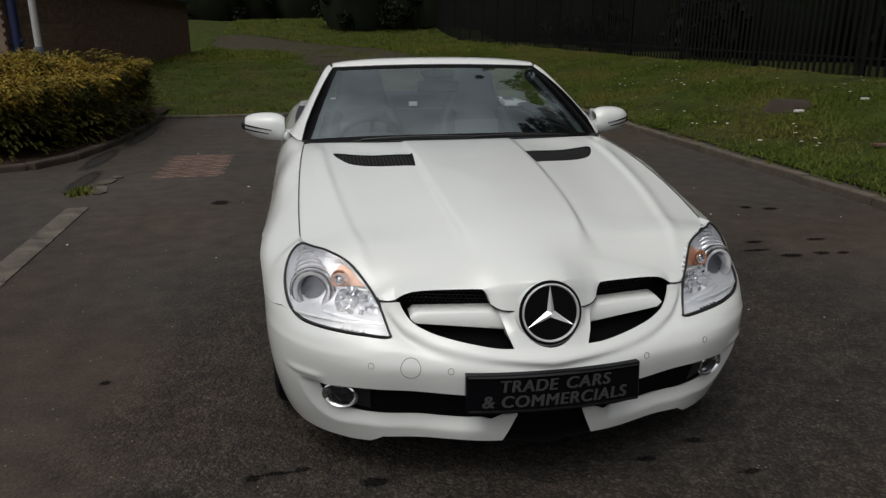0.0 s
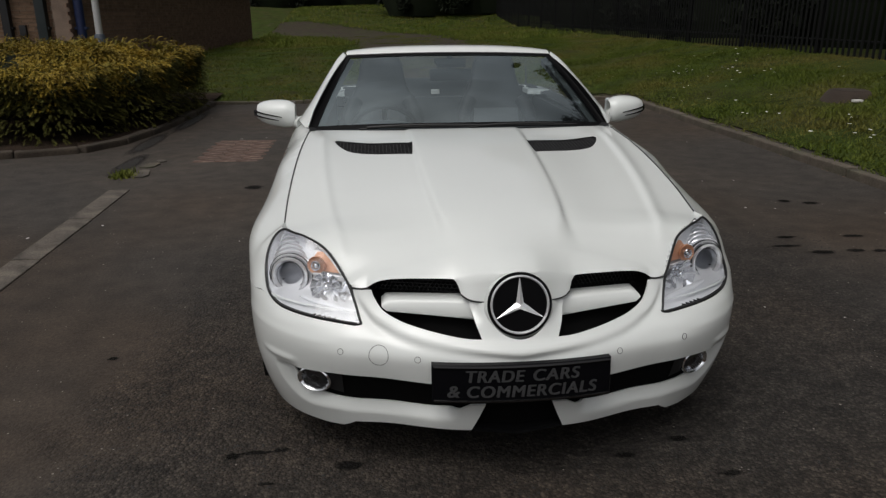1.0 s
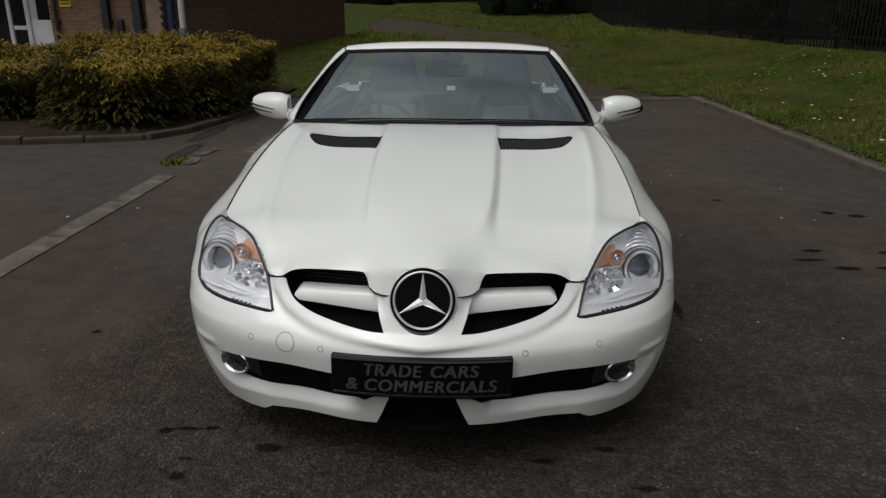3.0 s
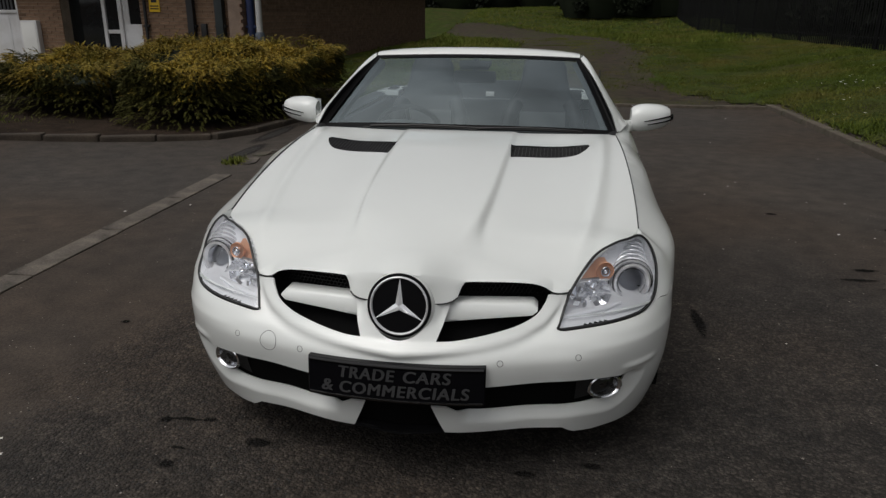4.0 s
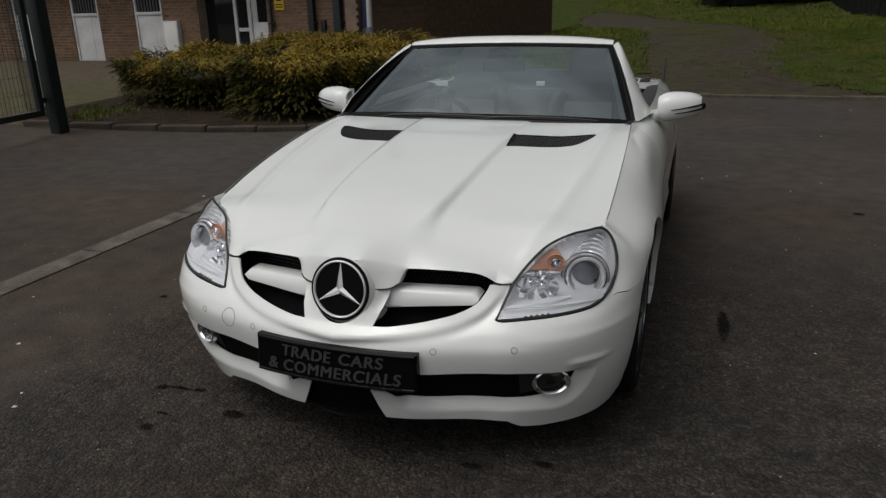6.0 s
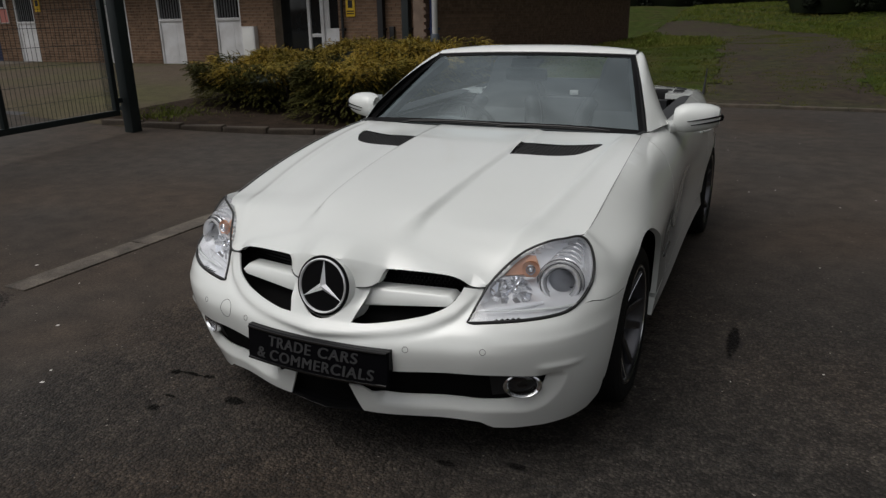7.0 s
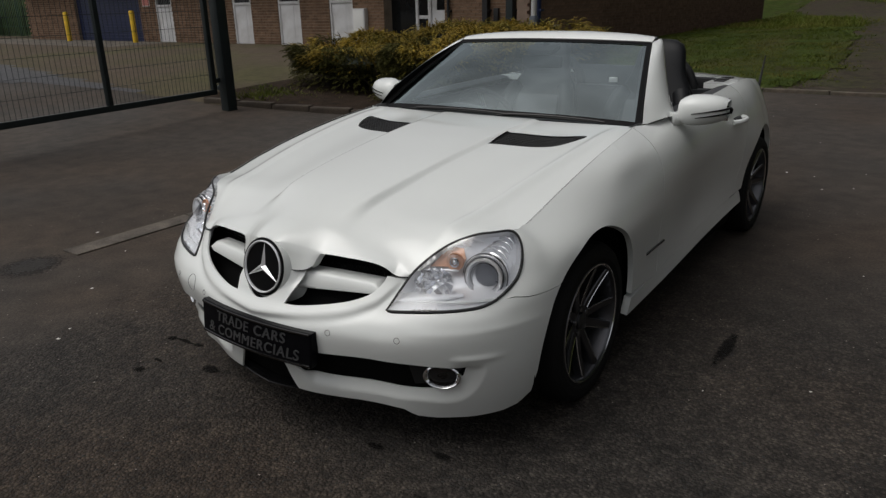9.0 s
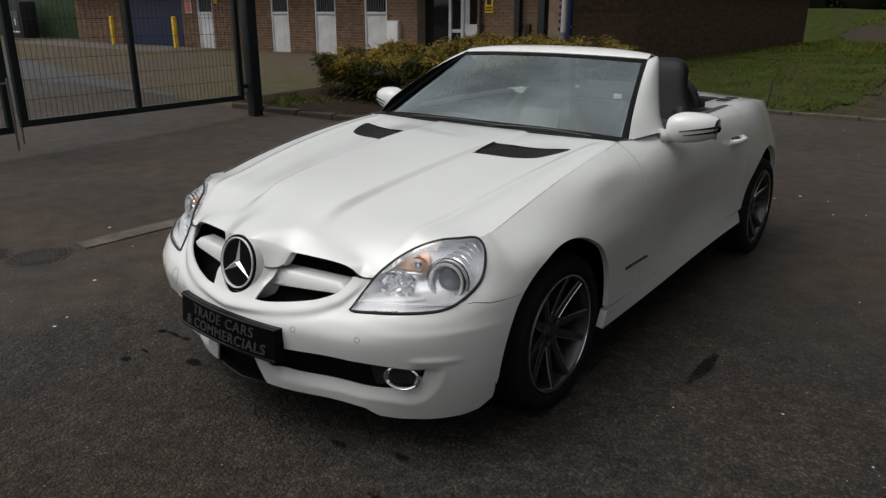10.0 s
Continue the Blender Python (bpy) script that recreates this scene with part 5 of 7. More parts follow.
# ---- bonnet ----
def bonnet_part():
    brow_x = [0.0, 0.10, 0.18, 0.30, 0.42, 0.47, 0.503]
    brow_y = [0.135, 0.138, 0.150, 0.155, 0.165, 0.162, 0.142]
    lip = [(0.0, 0.008, 0.602), (0.10, 0.022, 0.601), (0.135, 0.034, 0.601), (0.155, 0.044, 0.605), (0.168, 0.056, 0.614), (0.179, 0.072, 0.642), (0.192, 0.079, 0.656), (0.30, 0.098, 0.655), (0.37, 0.112, 0.651), (0.40, 0.118, 0.647), (0.42, 0.122, 0.641), (0.435, 0.125, 0.634), (0.448, 0.128, 0.625), (0.457, 0.130, 0.620), (0.475, 0.131, 0.618), (0.503, 0.142, 0.619)]
    by = pchip(brow_x, brow_y)
    lx = [p[0] for p in lip]
    ly, lz = pchip(lx, [p[1] for p in lip]), pchip(lx, [p[2] for p in lip])
    xs = np.concatenate([np.linspace(0, 0.15, 16)[:-1], np.linspace(0.15, 0.195, 16)[:-1], np.linspace(0.195, 0.42, 24)[:-1], np.linspace(0.42, 0.46, 14)[:-1], np.linspace(0.46, 0.503, 7)])
    front = [(x, float(by(x))) for x in xs]
    lamp_edge = [tuple(p) for p in smooth([(0.503, 0.142), (0.527, 0.172), (0.583, 0.250), (0.652, 0.325), (0.705, 0.395), (0.732, 0.447)], 6)[1:]]
    shut = [(float(np.interp(y, EDGE_Y, EDGE_X)) - 0.003, y) for y in np.linspace(0.47, 1.43, 30)]
    rear = [tuple(p) for p in smooth([(0.70, 1.438), (0.60, 1.440), (0.40, 1.425), (0.20, 1.410), (0.0, 1.405)], 4)]
    right = front + lamp_edge + shut + rear
    loop = right + [(-a, b) for a, b in right[::-1] if a > 1e-4]
    bm = bmesh.new()
    add_sheet(bm, loop, VENT_HOLES, bonnet, 0.0125, 0.0)
    rows = []
    fold = [(0.0, 0.014, 0.693), (0.05, 0.019, 0.690), (0.10, 0.042, 0.679), (0.15, 0.067, 0.665), (0.192, 0.079, 0.656), (0.30, 0.098, 0.656)]
    fy, fz = pchip([p[0] for p in fold], [p[1] for p in fold]), pchip([p[0] for p in fold], [p[2] for p in fold])
    for t in (0.0, 0.33, 0.67):
        rows.append([(x, *[float(p(abs(x))) + (float(q(abs(x))) - float(p(abs(x)))) * (t if abs(x) < 0.1921 else 0.0) for p, q in ((ly, fy), (lz, fz))]) for x in np.concatenate([-xs[:0:-1], xs])])
    for t in np.linspace(0, 1, 10):
        row = []
        for x in np.concatenate([-xs[:0:-1], xs]):
            a = abs(x)
            y1, z1 = float(by(a)), float(bonnet_z(a, by(a)))
            y0, z0 = (float(fy(a)), float(fz(a))) if a < 0.1921 else (float(ly(a)), float(lz(a)))
            c, s = 1 - math.cos(t * math.pi / 2), math.sin(t * math.pi / 2)
            e = 0.14 + 0.20 * float(step01((0.19 - a) / 0.17))
            row.append((x, y0 + (y1 - y0) * (e * c + (1 - e) * t), z0 + (z1 - z0) * (e * s + (1 - e) * t)))
        rows.append(row)
    add_grid(bm, [[(x, y + 0.03, z - 0.004) for x, y, z in rows[0]]] + rows)
    bmesh.ops.remove_doubles(bm, verts=bm.verts, dist=0.0012)
    return bm


VENT_R = np.array([tuple(p) for p in smooth([(0.262, 0.995), (0.256, 1.08), (0.253, 1.165)], 3)] + [tuple(p) for p in smooth([(0.262, 1.172), (0.40, 1.205), (0.565, 1.243), (0.588, 1.238), (0.590, 1.215), (0.568, 1.150), (0.530, 1.085), (0.48, 1.058), (0.40, 1.035), (0.275, 0.998)], 4)])
VENT_HOLES = [VENT_R, VENT_R * (-1, 1)]
hood = part("bonnet", bonnet_part(), PAINT, car, "white bonnet with twin creases and two black vents", 50)
for k in (1, -1):
    bm = bmesh.new()
    low = lambda x, y: np.stack([k * x, y, bonnet_z(x, y) - 0.0065], -1)
    add_sheet(bm, VENT_R, [], low, 0.03, 0.004, k < 0)
    vent = part("vent_grille", bm, VOID, hood, "black mesh vent")
    for i in range(13):
        y = 1.0 + i * 0.0195
        inx = [x for x in np.linspace(0.25, 0.60, 90) if inside(np.array([x]), np.array([y]), VENT_R)[0]]
        if len(inx) > 3:
            line = [(k * x, y, float(bonnet_z(x, y)) - 0.0055) for x in np.linspace(inx[1], inx[-2], 9)]
            part("bar", tube(line, 0.0024, 5), BLACK, vent)
    for i in range(22):
        x = 0.258 + i * 0.0155
        iny = [y for y in np.linspace(0.99, 1.25, 60) if inside(np.array([x]), np.array([y]), VENT_R)[0]]
        if len(iny) > 3:
            line = [(k * x, y, float(bonnet_z(x, y)) - 0.0055) for y in np.linspace(iny[1], iny[-2], 6)]
            part("bar", tube(line, 0.0018, 4), BLACK, vent)


for k in (1, -1):
    line = [(k * (float(np.interp(y, EDGE_Y, EDGE_X)) - 0.0005), y, float(edge_z(y)) - 0.0035) for y in np.linspace(0.455, 1.435, 40)]
    part("shut_line", tube(line, 0.0034, 5), SEAL, hood, "dark gap beside the bonnet")
    part("shut_line", tube([skin(s_front(x, z) * k, z, 0.0015) + np.array((0, -0.004, 0)) for x, z in ((0.448, 0.619), (0.463, 0.6165), (0.48, 0.6165), (0.502, 0.618))], 0.0022, 5), SEAL, hood)
    part("shut_line", tube([(k * x, y, z) for x, y, z in ((0.104, 0.0225, 0.599), (0.125, 0.029, 0.599), (0.140, 0.0355, 0.600), (0.155, 0.0435, 0.604), (0.168, 0.0555, 0.612))], 0.0026, 5), SEAL, hood)


# ---- wings, doors, sills, tail ----
def wing_skin(s, z):
    """The skin, drawn in at the top to meet the straight edge of the bonnet."""
    p = skin(s, z)
    y = p[:, 1]
    near = step01((z - edge_z(np.clip(y, 0.4, 1.44)) + 0.13) / 0.13) * step01((y - 0.40) / 0.06) * step01((1.90 - y) / 0.45)
    p[:, 0] += near * (np.interp(y, EDGE_Y, EDGE_X) - np.interp(y, EDGE_Y, EDGE_SKIN))
    return p


def fender():
    rim = [tuple(p) for p in lamp_loop(0.006)]
    top = [j for j, p in enumerate(LAMP_SZ) if p[0] > 0.80 and 0.567 < p[1] and j < len(LAMP_SZ) * 0.62]
    outer = [rim[j] for j in top][::-1]
    shut = side_loop([(0.285, 0.5685), (0.33, 0.5595), (0.40, 0.5585), (0.463, 0.5615)])
    arc = side_loop(arch_line(HUB_F, 137, -2, n=40))
    rear = side_loop([(1.40, 0.295), (1.402, 0.45), (1.402, 0.70), (1.402, 0.85), (1.402, float(edge_z(1.402)))])
    ridge = side_loop([(y, float(edge_z(y))) for y in np.linspace(1.38, 0.47, 26)])
    loop = outer + shut + arc + rear + ridge
    clean = [loop[0]]
    for p in loop[1:]:
        if math.hypot(p[0] - clean[-1][0], p[1] - clean[-1][1]) > 0.002:
            clean.append(p)
    return sheet(clean, [], wing_skin, 0.022, 0.022)


SILL = lambda y: 0.215 + 0.032 * (y - 1.1)


both_sides("wing", fender, PAINT, car, "white front wing", 50)


def top_z(y):
    return np.interp(y, [1.40, 1.55, 1.9, 2.3, 2.7, 3.0, 3.2, 3.5, 3.75, 4.0], [0.912, 0.918, 0.928, 0.938, 0.946, 0.948, 0.938, 0.905, 0.86, 0.81])


def door():
    loop = side_loop([(1.405, 0.300), (2.0, 0.318), (2.62, 0.337), (2.70, 0.38), (2.745, 0.5), (2.76, 0.7), (2.755, 0.85)] + [(y, float(top_z(y))) for y in np.linspace(2.75, 1.407, 24)] + [(1.407, 0.85), (1.407, 0.7), (1.407, 0.45)])
    return sheet(loop, [], wing_skin, 0.03, 0.05)


doors = both_sides("door", door, PAINT, car, "white door with its window wound down", 50)


def sill():
    loop = side_loop([(1.092, 0.289), (1.085, 0.25)] + [(y, SILL(y)) for y in np.linspace(1.078, 2.84, 14)] + [(2.835, 0.30)] + [(y, SILL(y) + 0.073) for y in np.linspace(2.8, 1.11, 14)])
    return sheet(loop, [], lambda s, z: skin(s, z), 0.025, 0.03)


both_sides("sill", sill, PAINT, car, "white side skirt", 50)


def quarter():
    arc = side_loop(arch_line(HUB_R, 183, -12, 0.350, n=40))
    end = RUN[-1] - 0.002
    mid = [(a, 0.155) for a in np.linspace(4.15, end, 10)]
    back = [(end, z) for z in np.linspace(0.2, 0.80, 8)]
    s0 = s_side(3.70, 0.857)
    ridge = [(a, float(np.interp(a, [s0, s0 + 0.3, end], [0.857, 0.825, 0.82]))) for a in np.linspace(end, s0 + 0.02, 16)]
    ridge += side_loop([(y, float(top_z(y))) for y in np.linspace(3.70, 2.76, 22)])
    front = side_loop([(2.762, 0.85), (2.766, 0.7), (2.752, 0.5), (2.707, 0.39), (2.64, 0.344)])
    loop = front + side_loop([(2.838, 0.35)]) + arc[2:] + mid + back + ridge
    return sheet(loop, [], lambda s, z: skin(s, z), 0.03, 0.03)


both_sides("rear_wing", quarter, PAINT, car, "white rear wing and tail", 50)


def deck():
    xs = lambda y: float(skin(s_side(y, float(top_z(y))), float(top_z(y)))[0]) - 0.004
    ys = np.linspace(2.98, 3.68, 20)
    right = [(xs(y), y) for y in ys] + [(0.60, 3.80), (0.3, 3.87), (0.0, 3.885)]
    loop = right + [(-a, b) for a, b in right[::-1] if a > 1e-4]
    fn = lambda x, y: np.stack([x, y, top_z(y) + 0.035 * (1 - (np.abs(x) / 0.75) ** 2.4) * step01((4.0 - y) / 0.3)], -1)
    return sheet(loop, [], fn, 0.04, 0.03)


boot = part("boot_lid", deck(), PAINT, car, "white boot lid over the folded roof", 50)
for k in (1, -1):
    part("shoulder", sheet([(0.60, 2.78), (0.745, 2.76), (0.745, 2.98), (0.60, 2.98)], [], lambda x, y: np.stack([k * x, y, top_z(y) + 0.004 - 0.4 * np.maximum(0, x - 0.735)], -1), 0.03, 0.03, k < 0), PAINT, boot)
    part("deck_seam", tube([(k * x, y, float(top_z(y)) + 0.036 * (1 - (x / 0.75) ** 2.4)) for x, y in ((0.15, 3.12), (0.55, 3.12), (0.63, 3.2), (0.64, 3.6))], 0.003, 5), SEAL, boot)
    part("tail_lamp", sheet(side_loop([(3.70, 0.58), (3.80, 0.58), (3.81, 0.73), (3.71, 0.75)]), [], lambda s, z: skin(s, z, 0.006) * (k, 1, 1), 0.03, 0.02, k < 0), RED, car)


# ---- black inner shell behind all gaps ----
def under():
    bm = bmesh.new()
    rows = []
    for z in (0.165, 0.21, 0.35, 0.52, 0.60):
        row = []
        for s in np.concatenate([np.linspace(-5.30, -0.001, 150), np.linspace(0.001, 5.30, 150)]):
            p = skin(s, z, -0.040 if abs(s) > 0.9 or z < 0.5 else -0.085)
            y = p[1]
            for hub in (HUB_F, HUB_R):
                if abs(y - hub) < 0.42:
                    p = np.array((math.copysign(min(abs(p[0]), 0.60), p[0]), y, p[2]))
            row.append(tuple(p))
        rows.append(row)
    add_grid(bm, rows)
    bm.faces.new([v for v in bm.verts][:300][::-1])
    return bm


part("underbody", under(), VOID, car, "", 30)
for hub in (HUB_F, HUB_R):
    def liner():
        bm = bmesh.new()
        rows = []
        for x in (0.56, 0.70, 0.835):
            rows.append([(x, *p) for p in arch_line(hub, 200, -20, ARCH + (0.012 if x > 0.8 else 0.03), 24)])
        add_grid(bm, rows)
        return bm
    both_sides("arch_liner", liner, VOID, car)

tub = bmesh.new()
for lo, hi in (((-0.66, 1.55, 0.20), (0.66, 2.95, 0.26)), ((-0.60, 2.86, 0.26), (0.60, 2.96, 0.90)), ((-0.62, 1.30, 0.26), (0.62, 1.36, 0.80))):
    add_box(tub, lo, hi)
part("cabin_floor", tub, TRIM, car, "", 0)


def door_card():
    return box((0.655, 1.42, 0.28), (0.70, 2.90, 0.905), 0.02)


both_sides("door_lining", door_card, LEATHER, car, "dark leather door lining")


def door_ledge():
    bm = bmesh.new()
    rows = []
    for t in (0, 0.5, 1):
        row = []
        for y in np.linspace(1.42, 2.98, 30):
            p = skin(s_side(y, float(top_z(y))), float(top_z(y)))
            row.append((p[0] - 0.002 - (p[0] - 0.685) * t, y, p[2] + 0.004 * math.sin(t * math.pi) - 0.012 * t))
        rows.append(row)
    add_grid(bm, rows)
    return bm


both_sides("window_seal", door_ledge, SEAL, car, "black seal along the door top")


# ---- windscreen, its frame, wipers ----
glass_low = lambda u: (0.728 * u, 1.425 + 0.064 * u * u, 0.912 - 0.018 * abs(u) ** 3)
glass_top = lambda u: (0.552 * u, 1.985 + 0.045 * u * u, 1.224 - 0.014 * u * u)


def screen_at(u, v, out=0.0):
    a, b = np.array(glass_low(u)), np.array(glass_top(u))
    p = a + (b - a) * v
    bulge = 0.030 * math.sin(v * math.pi) * (1 - 0.6 * u * u)
    return p + np.array((0.10 * u, -0.5, 0.86)) * (bulge + out)


bm = bmesh.new()
add_grid(bm, [[tuple(screen_at(u, v)) for u in np.linspace(-1, 1, 33)] for v in np.linspace(0, 1, 13)])
windscreen = part("windscreen", bm, SCREEN, car, "tinted windscreen reflecting the grey sky")
windscreen.visible_shadow = False
for u0, u1, v0, v1 in ((-1.0, -0.955, 0, 1), (0.955, 1.0, 0, 1), (-1, 1, 0.965, 1.0), (-1, 1, 0.0, 0.05)):
    bm = bmesh.new()
    add_grid(bm, [[tuple(screen_at(u, v, 0.003)) for u in np.linspace(u0, u1, 25)] for v in np.linspace(v0, v1, 13)])
    part("black_border", bm, BADGE_BLACK, windscreen)


proud = lambda v: 0.034 * (1 - v ** 3) * min(1.0, 0.35 + 4 * v)


def pillar():
    bm = bmesh.new()
    rear = smooth([(0.790, 1.735, 0.922), (0.735, 1.80, 0.985), (0.655, 1.95, 1.105), (0.590, 2.085, 1.205), (0.562, 2.125, 1.228)], 6)
    n = len(rear)
    rows = []
    for i in range(n):
        v = i / (n - 1)
        f = np.array(screen_at(1.0, v, proud(v))) + (0.002, 0, 0.004)
        r = rear[i]
        row = []
        for t in np.linspace(0, 1, 9):
            p = f + (r - f) * t
            bulge = 0.016 * math.sin(t * math.pi) ** 0.8 * (1.1 - 0.3 * v)
            row.append(tuple(p + np.array((0.80, -0.18, 0.55)) * bulge))
        for t in (0.95, 0.5, 0.05):
            p = f + (r - f) * t
            row.append(tuple(p + np.array((-0.010, 0.012, -0.045))))
        rows.append(row)
    add_grid(bm, rows, True)
    return bm


both_sides("windscreen_pillar", pillar, PAINT, car, "white windscreen pillar", 60)


def pillar_step():
    bm = bmesh.new()
    add_grid(bm, [[tuple(screen_at(0.985, v, 0.004)), tuple(screen_at(0.999, v, 0.008)), tuple(np.array(screen_at(1.0, v, proud(v) + 0.002)) + (-0.004, 0, 0.004))] for v in np.linspace(0, 1, 20)])
    return bm


both_sides("pillar_seal", pillar_step, BADGE_BLACK, car, "black seal between the glass and the pillar")


def pillar_trim():
    bm = bmesh.new()
    add_grid(bm, [[tuple(screen_at(0.985, v, -0.012)), tuple(screen_at(0.93, v, -0.03)), tuple(screen_at(0.97, v, -0.07) + np.array((0, 0.05, 0)))] for v in np.linspace(0, 1, 12)])
    return bm


both_sides("pillar_lining", pillar_trim, TRIM, car, "dark pillar lining")


def header():
    bm = bmesh.new()
    rows = []
    for u in np.linspace(-1.0, 1.0, 41):
        f = np.array(glass_top(u))
        sec = [(0, 0.0, 0.004), (0, 0.012, 0.020), (0, 0.045, 0.034), (0, 0.10, 0.041), (0, 0.145, 0.030), (0, 0.155, 0.012), (0, 0.11, -0.012), (0, 0.03, -0.014)]
        k = 1 - 0.35 * abs(u) ** 4
        rows.append([tuple(f + np.array((0, y * k, z * k))) for _, y, z in sec])
    add_grid(bm, rows, True)
    return bm


part("windscreen_header", header(), PAINT, car, "white windscreen header rail", 60)
line = [tuple(screen_at(u, 1.0, 0.002) + np.array((0, 0.003, 0.001))) for u in np.linspace(-0.99, 0.99, 41)]
part("header_seal", tube(line, 0.006, 6), SEAL, car)
for k in (1, -1):
    top = np.array(glass_top(k * 0.99))
    part("header_seam", tube([tuple(top + np.array((0.004 * k, y, z))) for y, z in ((0.0, 0.006), (0.04, 0.026), (0.09, 0.032))], 0.0012, 5), SEAL, car)
    seam = [skin(s_side(y, z) * k, z, 0.001) for y, z in ((1.45, 0.915), (1.52, 0.912), (1.62, 0.913), (1.72, 0.917))]
    part("cowl_seam", tube(seam, 0.0022, 5), SEAL, car)

scuttle = bmesh.new()
add_grid(scuttle, [[(0.70 * u, 1.385 + 0.05 * u * u + 0.065 * t, 0.893 - 0.012 * abs(u) ** 3 + 0.012 * t) for u in np.linspace(-1, 1, 31)] for t in np.linspace(0, 1, 4)])
part("scuttle", scuttle, BLACK, car, "black plastic scuttle panel under the wipers")
for u0, u1 in ((-0.62, 0.15), (0.10, 0.78)):
    arm = [tuple(screen_at(u, 0.004 + 0.016 * math.sin((u - u0) / (u1 - u0) * 3.0), 0.009)) for u in np.linspace(u0, u1, 14)]
    wiper = part("wiper", tube(arm, list(np.linspace(0.006, 0.004, 14)), 6), SEAL, car, "black wiper arm")
    part("blade", tube([tuple(screen_at(u, 0.002 + 0.013 * math.sin((u - u0) / (u1 - u0) * 3.0), 0.004)) for u in np.linspace(u0 - 0.05, u1, 14)], 0.004, 5), SEAL, wiper)


# ---- headlamps ----
def headlamp(k):
    side = np.array((k, 1, 1))
    lamp = part("headlamp", tube([skin(s, z, 0.001) * side for s, z in lamp_loop(0.001)], 0.0042, 6, closed=True), SEAL, car, "clear headlamp with a silver reflector in a black seal")
    lens = part("lens", sheet(lamp_loop(0.0), [], lambda s, z: skin(s, z, 0.003) * side, 0.025, 0.0, k < 0), LENS, lamp, "clear curved lens")
    lens.visible_shadow = False

    def bowl(s, z):
        near = np.array([np.min(np.hypot(LAMP_SZ[:, 0] - a, LAMP_SZ[:, 1] - b)) for a, b in zip(s, z)])
        deep = 0.060 * step01(near / 0.030)
        return skin(s, z, -0.004) * side + np.array((-0.25 * k, 0.93, 0.0)) * deep[:, None]
    part("reflector", sheet(lamp_loop(-0.001), [], bowl, 0.014, 0.0, k < 0), SILVER_SATIN, lamp, "pale silver lamp housing")
    aim = lambda x, y, z, a=0: Matrix.Translation((k * x, y, z)) @ Matrix.Rotation(radians(14 * k), 4, "Z") @ Matrix.Rotation(radians(90 - 6), 4, "X")
    # projector: bezel ring, inner cone, glass ball
    part("projector_bezel", lathe([(0.050, -0.055), (0.056, -0.02), (0.062, 0.006), (0.060, 0.013), (0.054, 0.014), (0.045, 0.002), (0.043, -0.02)], aim(0.704, 0.270, 0.617), 40), BRIGHT, lamp, "chrome projector bezel")
    part("bezel_band", lathe([(0.066, -0.05), (0.071, -0.004), (0.068, 0.0), (0.062, -0.006)], aim(0.704, 0.272, 0.617), 40), BRIGHT, lamp)
    part("projector_lens", lathe([(0.041, -0.02), (0.040, -0.008), (0.034, 0.002), (0.024, 0.009), (0.012, 0.012), (0.0005, 0.013)], aim(0.704, 0.280, 0.617), 32), BULB, lamp, "thick projector lens")
    part("projector_back", lathe([(0.043, -0.02), (0.035, -0.06), (0.0005, -0.07)], aim(0.704, 0.280, 0.617), 24), STEEL, lamp)
    for r, d in ((0.0735, -0.004), (0.0640, 0.008), (0.0455, 0.004)):
        part("dark_ring", lathe([(r, d - 0.006), (r + 0.0011, d), (r - 0.0011, d + 0.001)], aim(0.704, 0.271, 0.617), 40), SEAL, lamp)
    # ribbed shroud above the projector
    for i in range(6):
        t = i / 5
        line = [(k * (0.704 + (0.056 - 0.006 * i) * math.cos(a) + 0.012 * t), 0.300 + 0.10 * t, 0.650 + 0.052 * t + (0.038 - 0.003 * i) * math.sin(a)) for a in np.linspace(0.25, 2.9, 12)]
        part("rib", tube(line, 0.0035, 6), BRIGHT, lamp)
    # amber indicator with its bulb ring
    part("indicator", lathe([(0.029, -0.008), (0.028, 0.0), (0.022, -0.004), (0.015, -0.010), (0.0005, -0.012)], aim(0.618, 0.232, 0.662), 24), AMBER, lamp, "amber indicator reflector")
    part("indicator_ring", lathe([(0.014, -0.010), (0.016, 0.002), (0.014, 0.005), (0.011, 0.000)], aim(0.618, 0.230, 0.661), 24), SILVER, lamp)
    part("indicator_bulb", lathe([(0.010, -0.012), (0.009, -0.002), (0.005, 0.003), (0.0005, 0.004)], aim(0.618, 0.230, 0.661), 16), SILVER, lamp)
    part("indicator_cell", sheet(front_loop([(0.655, 0.640), (0.662, 0.664), (0.645, 0.690), (0.612, 0.692), (0.582, 0.672), (0.560, 0.640)]), [], lambda s, z: skin(s, z, -0.040) * side, 0.012, 0.012, k < 0), AMBER, lamp, "amber faceted indicator cell")
    part("divider", tube([skin(s_front(x, 0.634), 0.634, -0.026) * side for x in (0.545, 0.58, 0.615, 0.648)], [0.0035, 0.005, 0.005, 0.004], 6), SILVER_SATIN, lamp)
    # main beam bowl built of facets
    rng = random.Random(7)
    bm = bmesh.new()
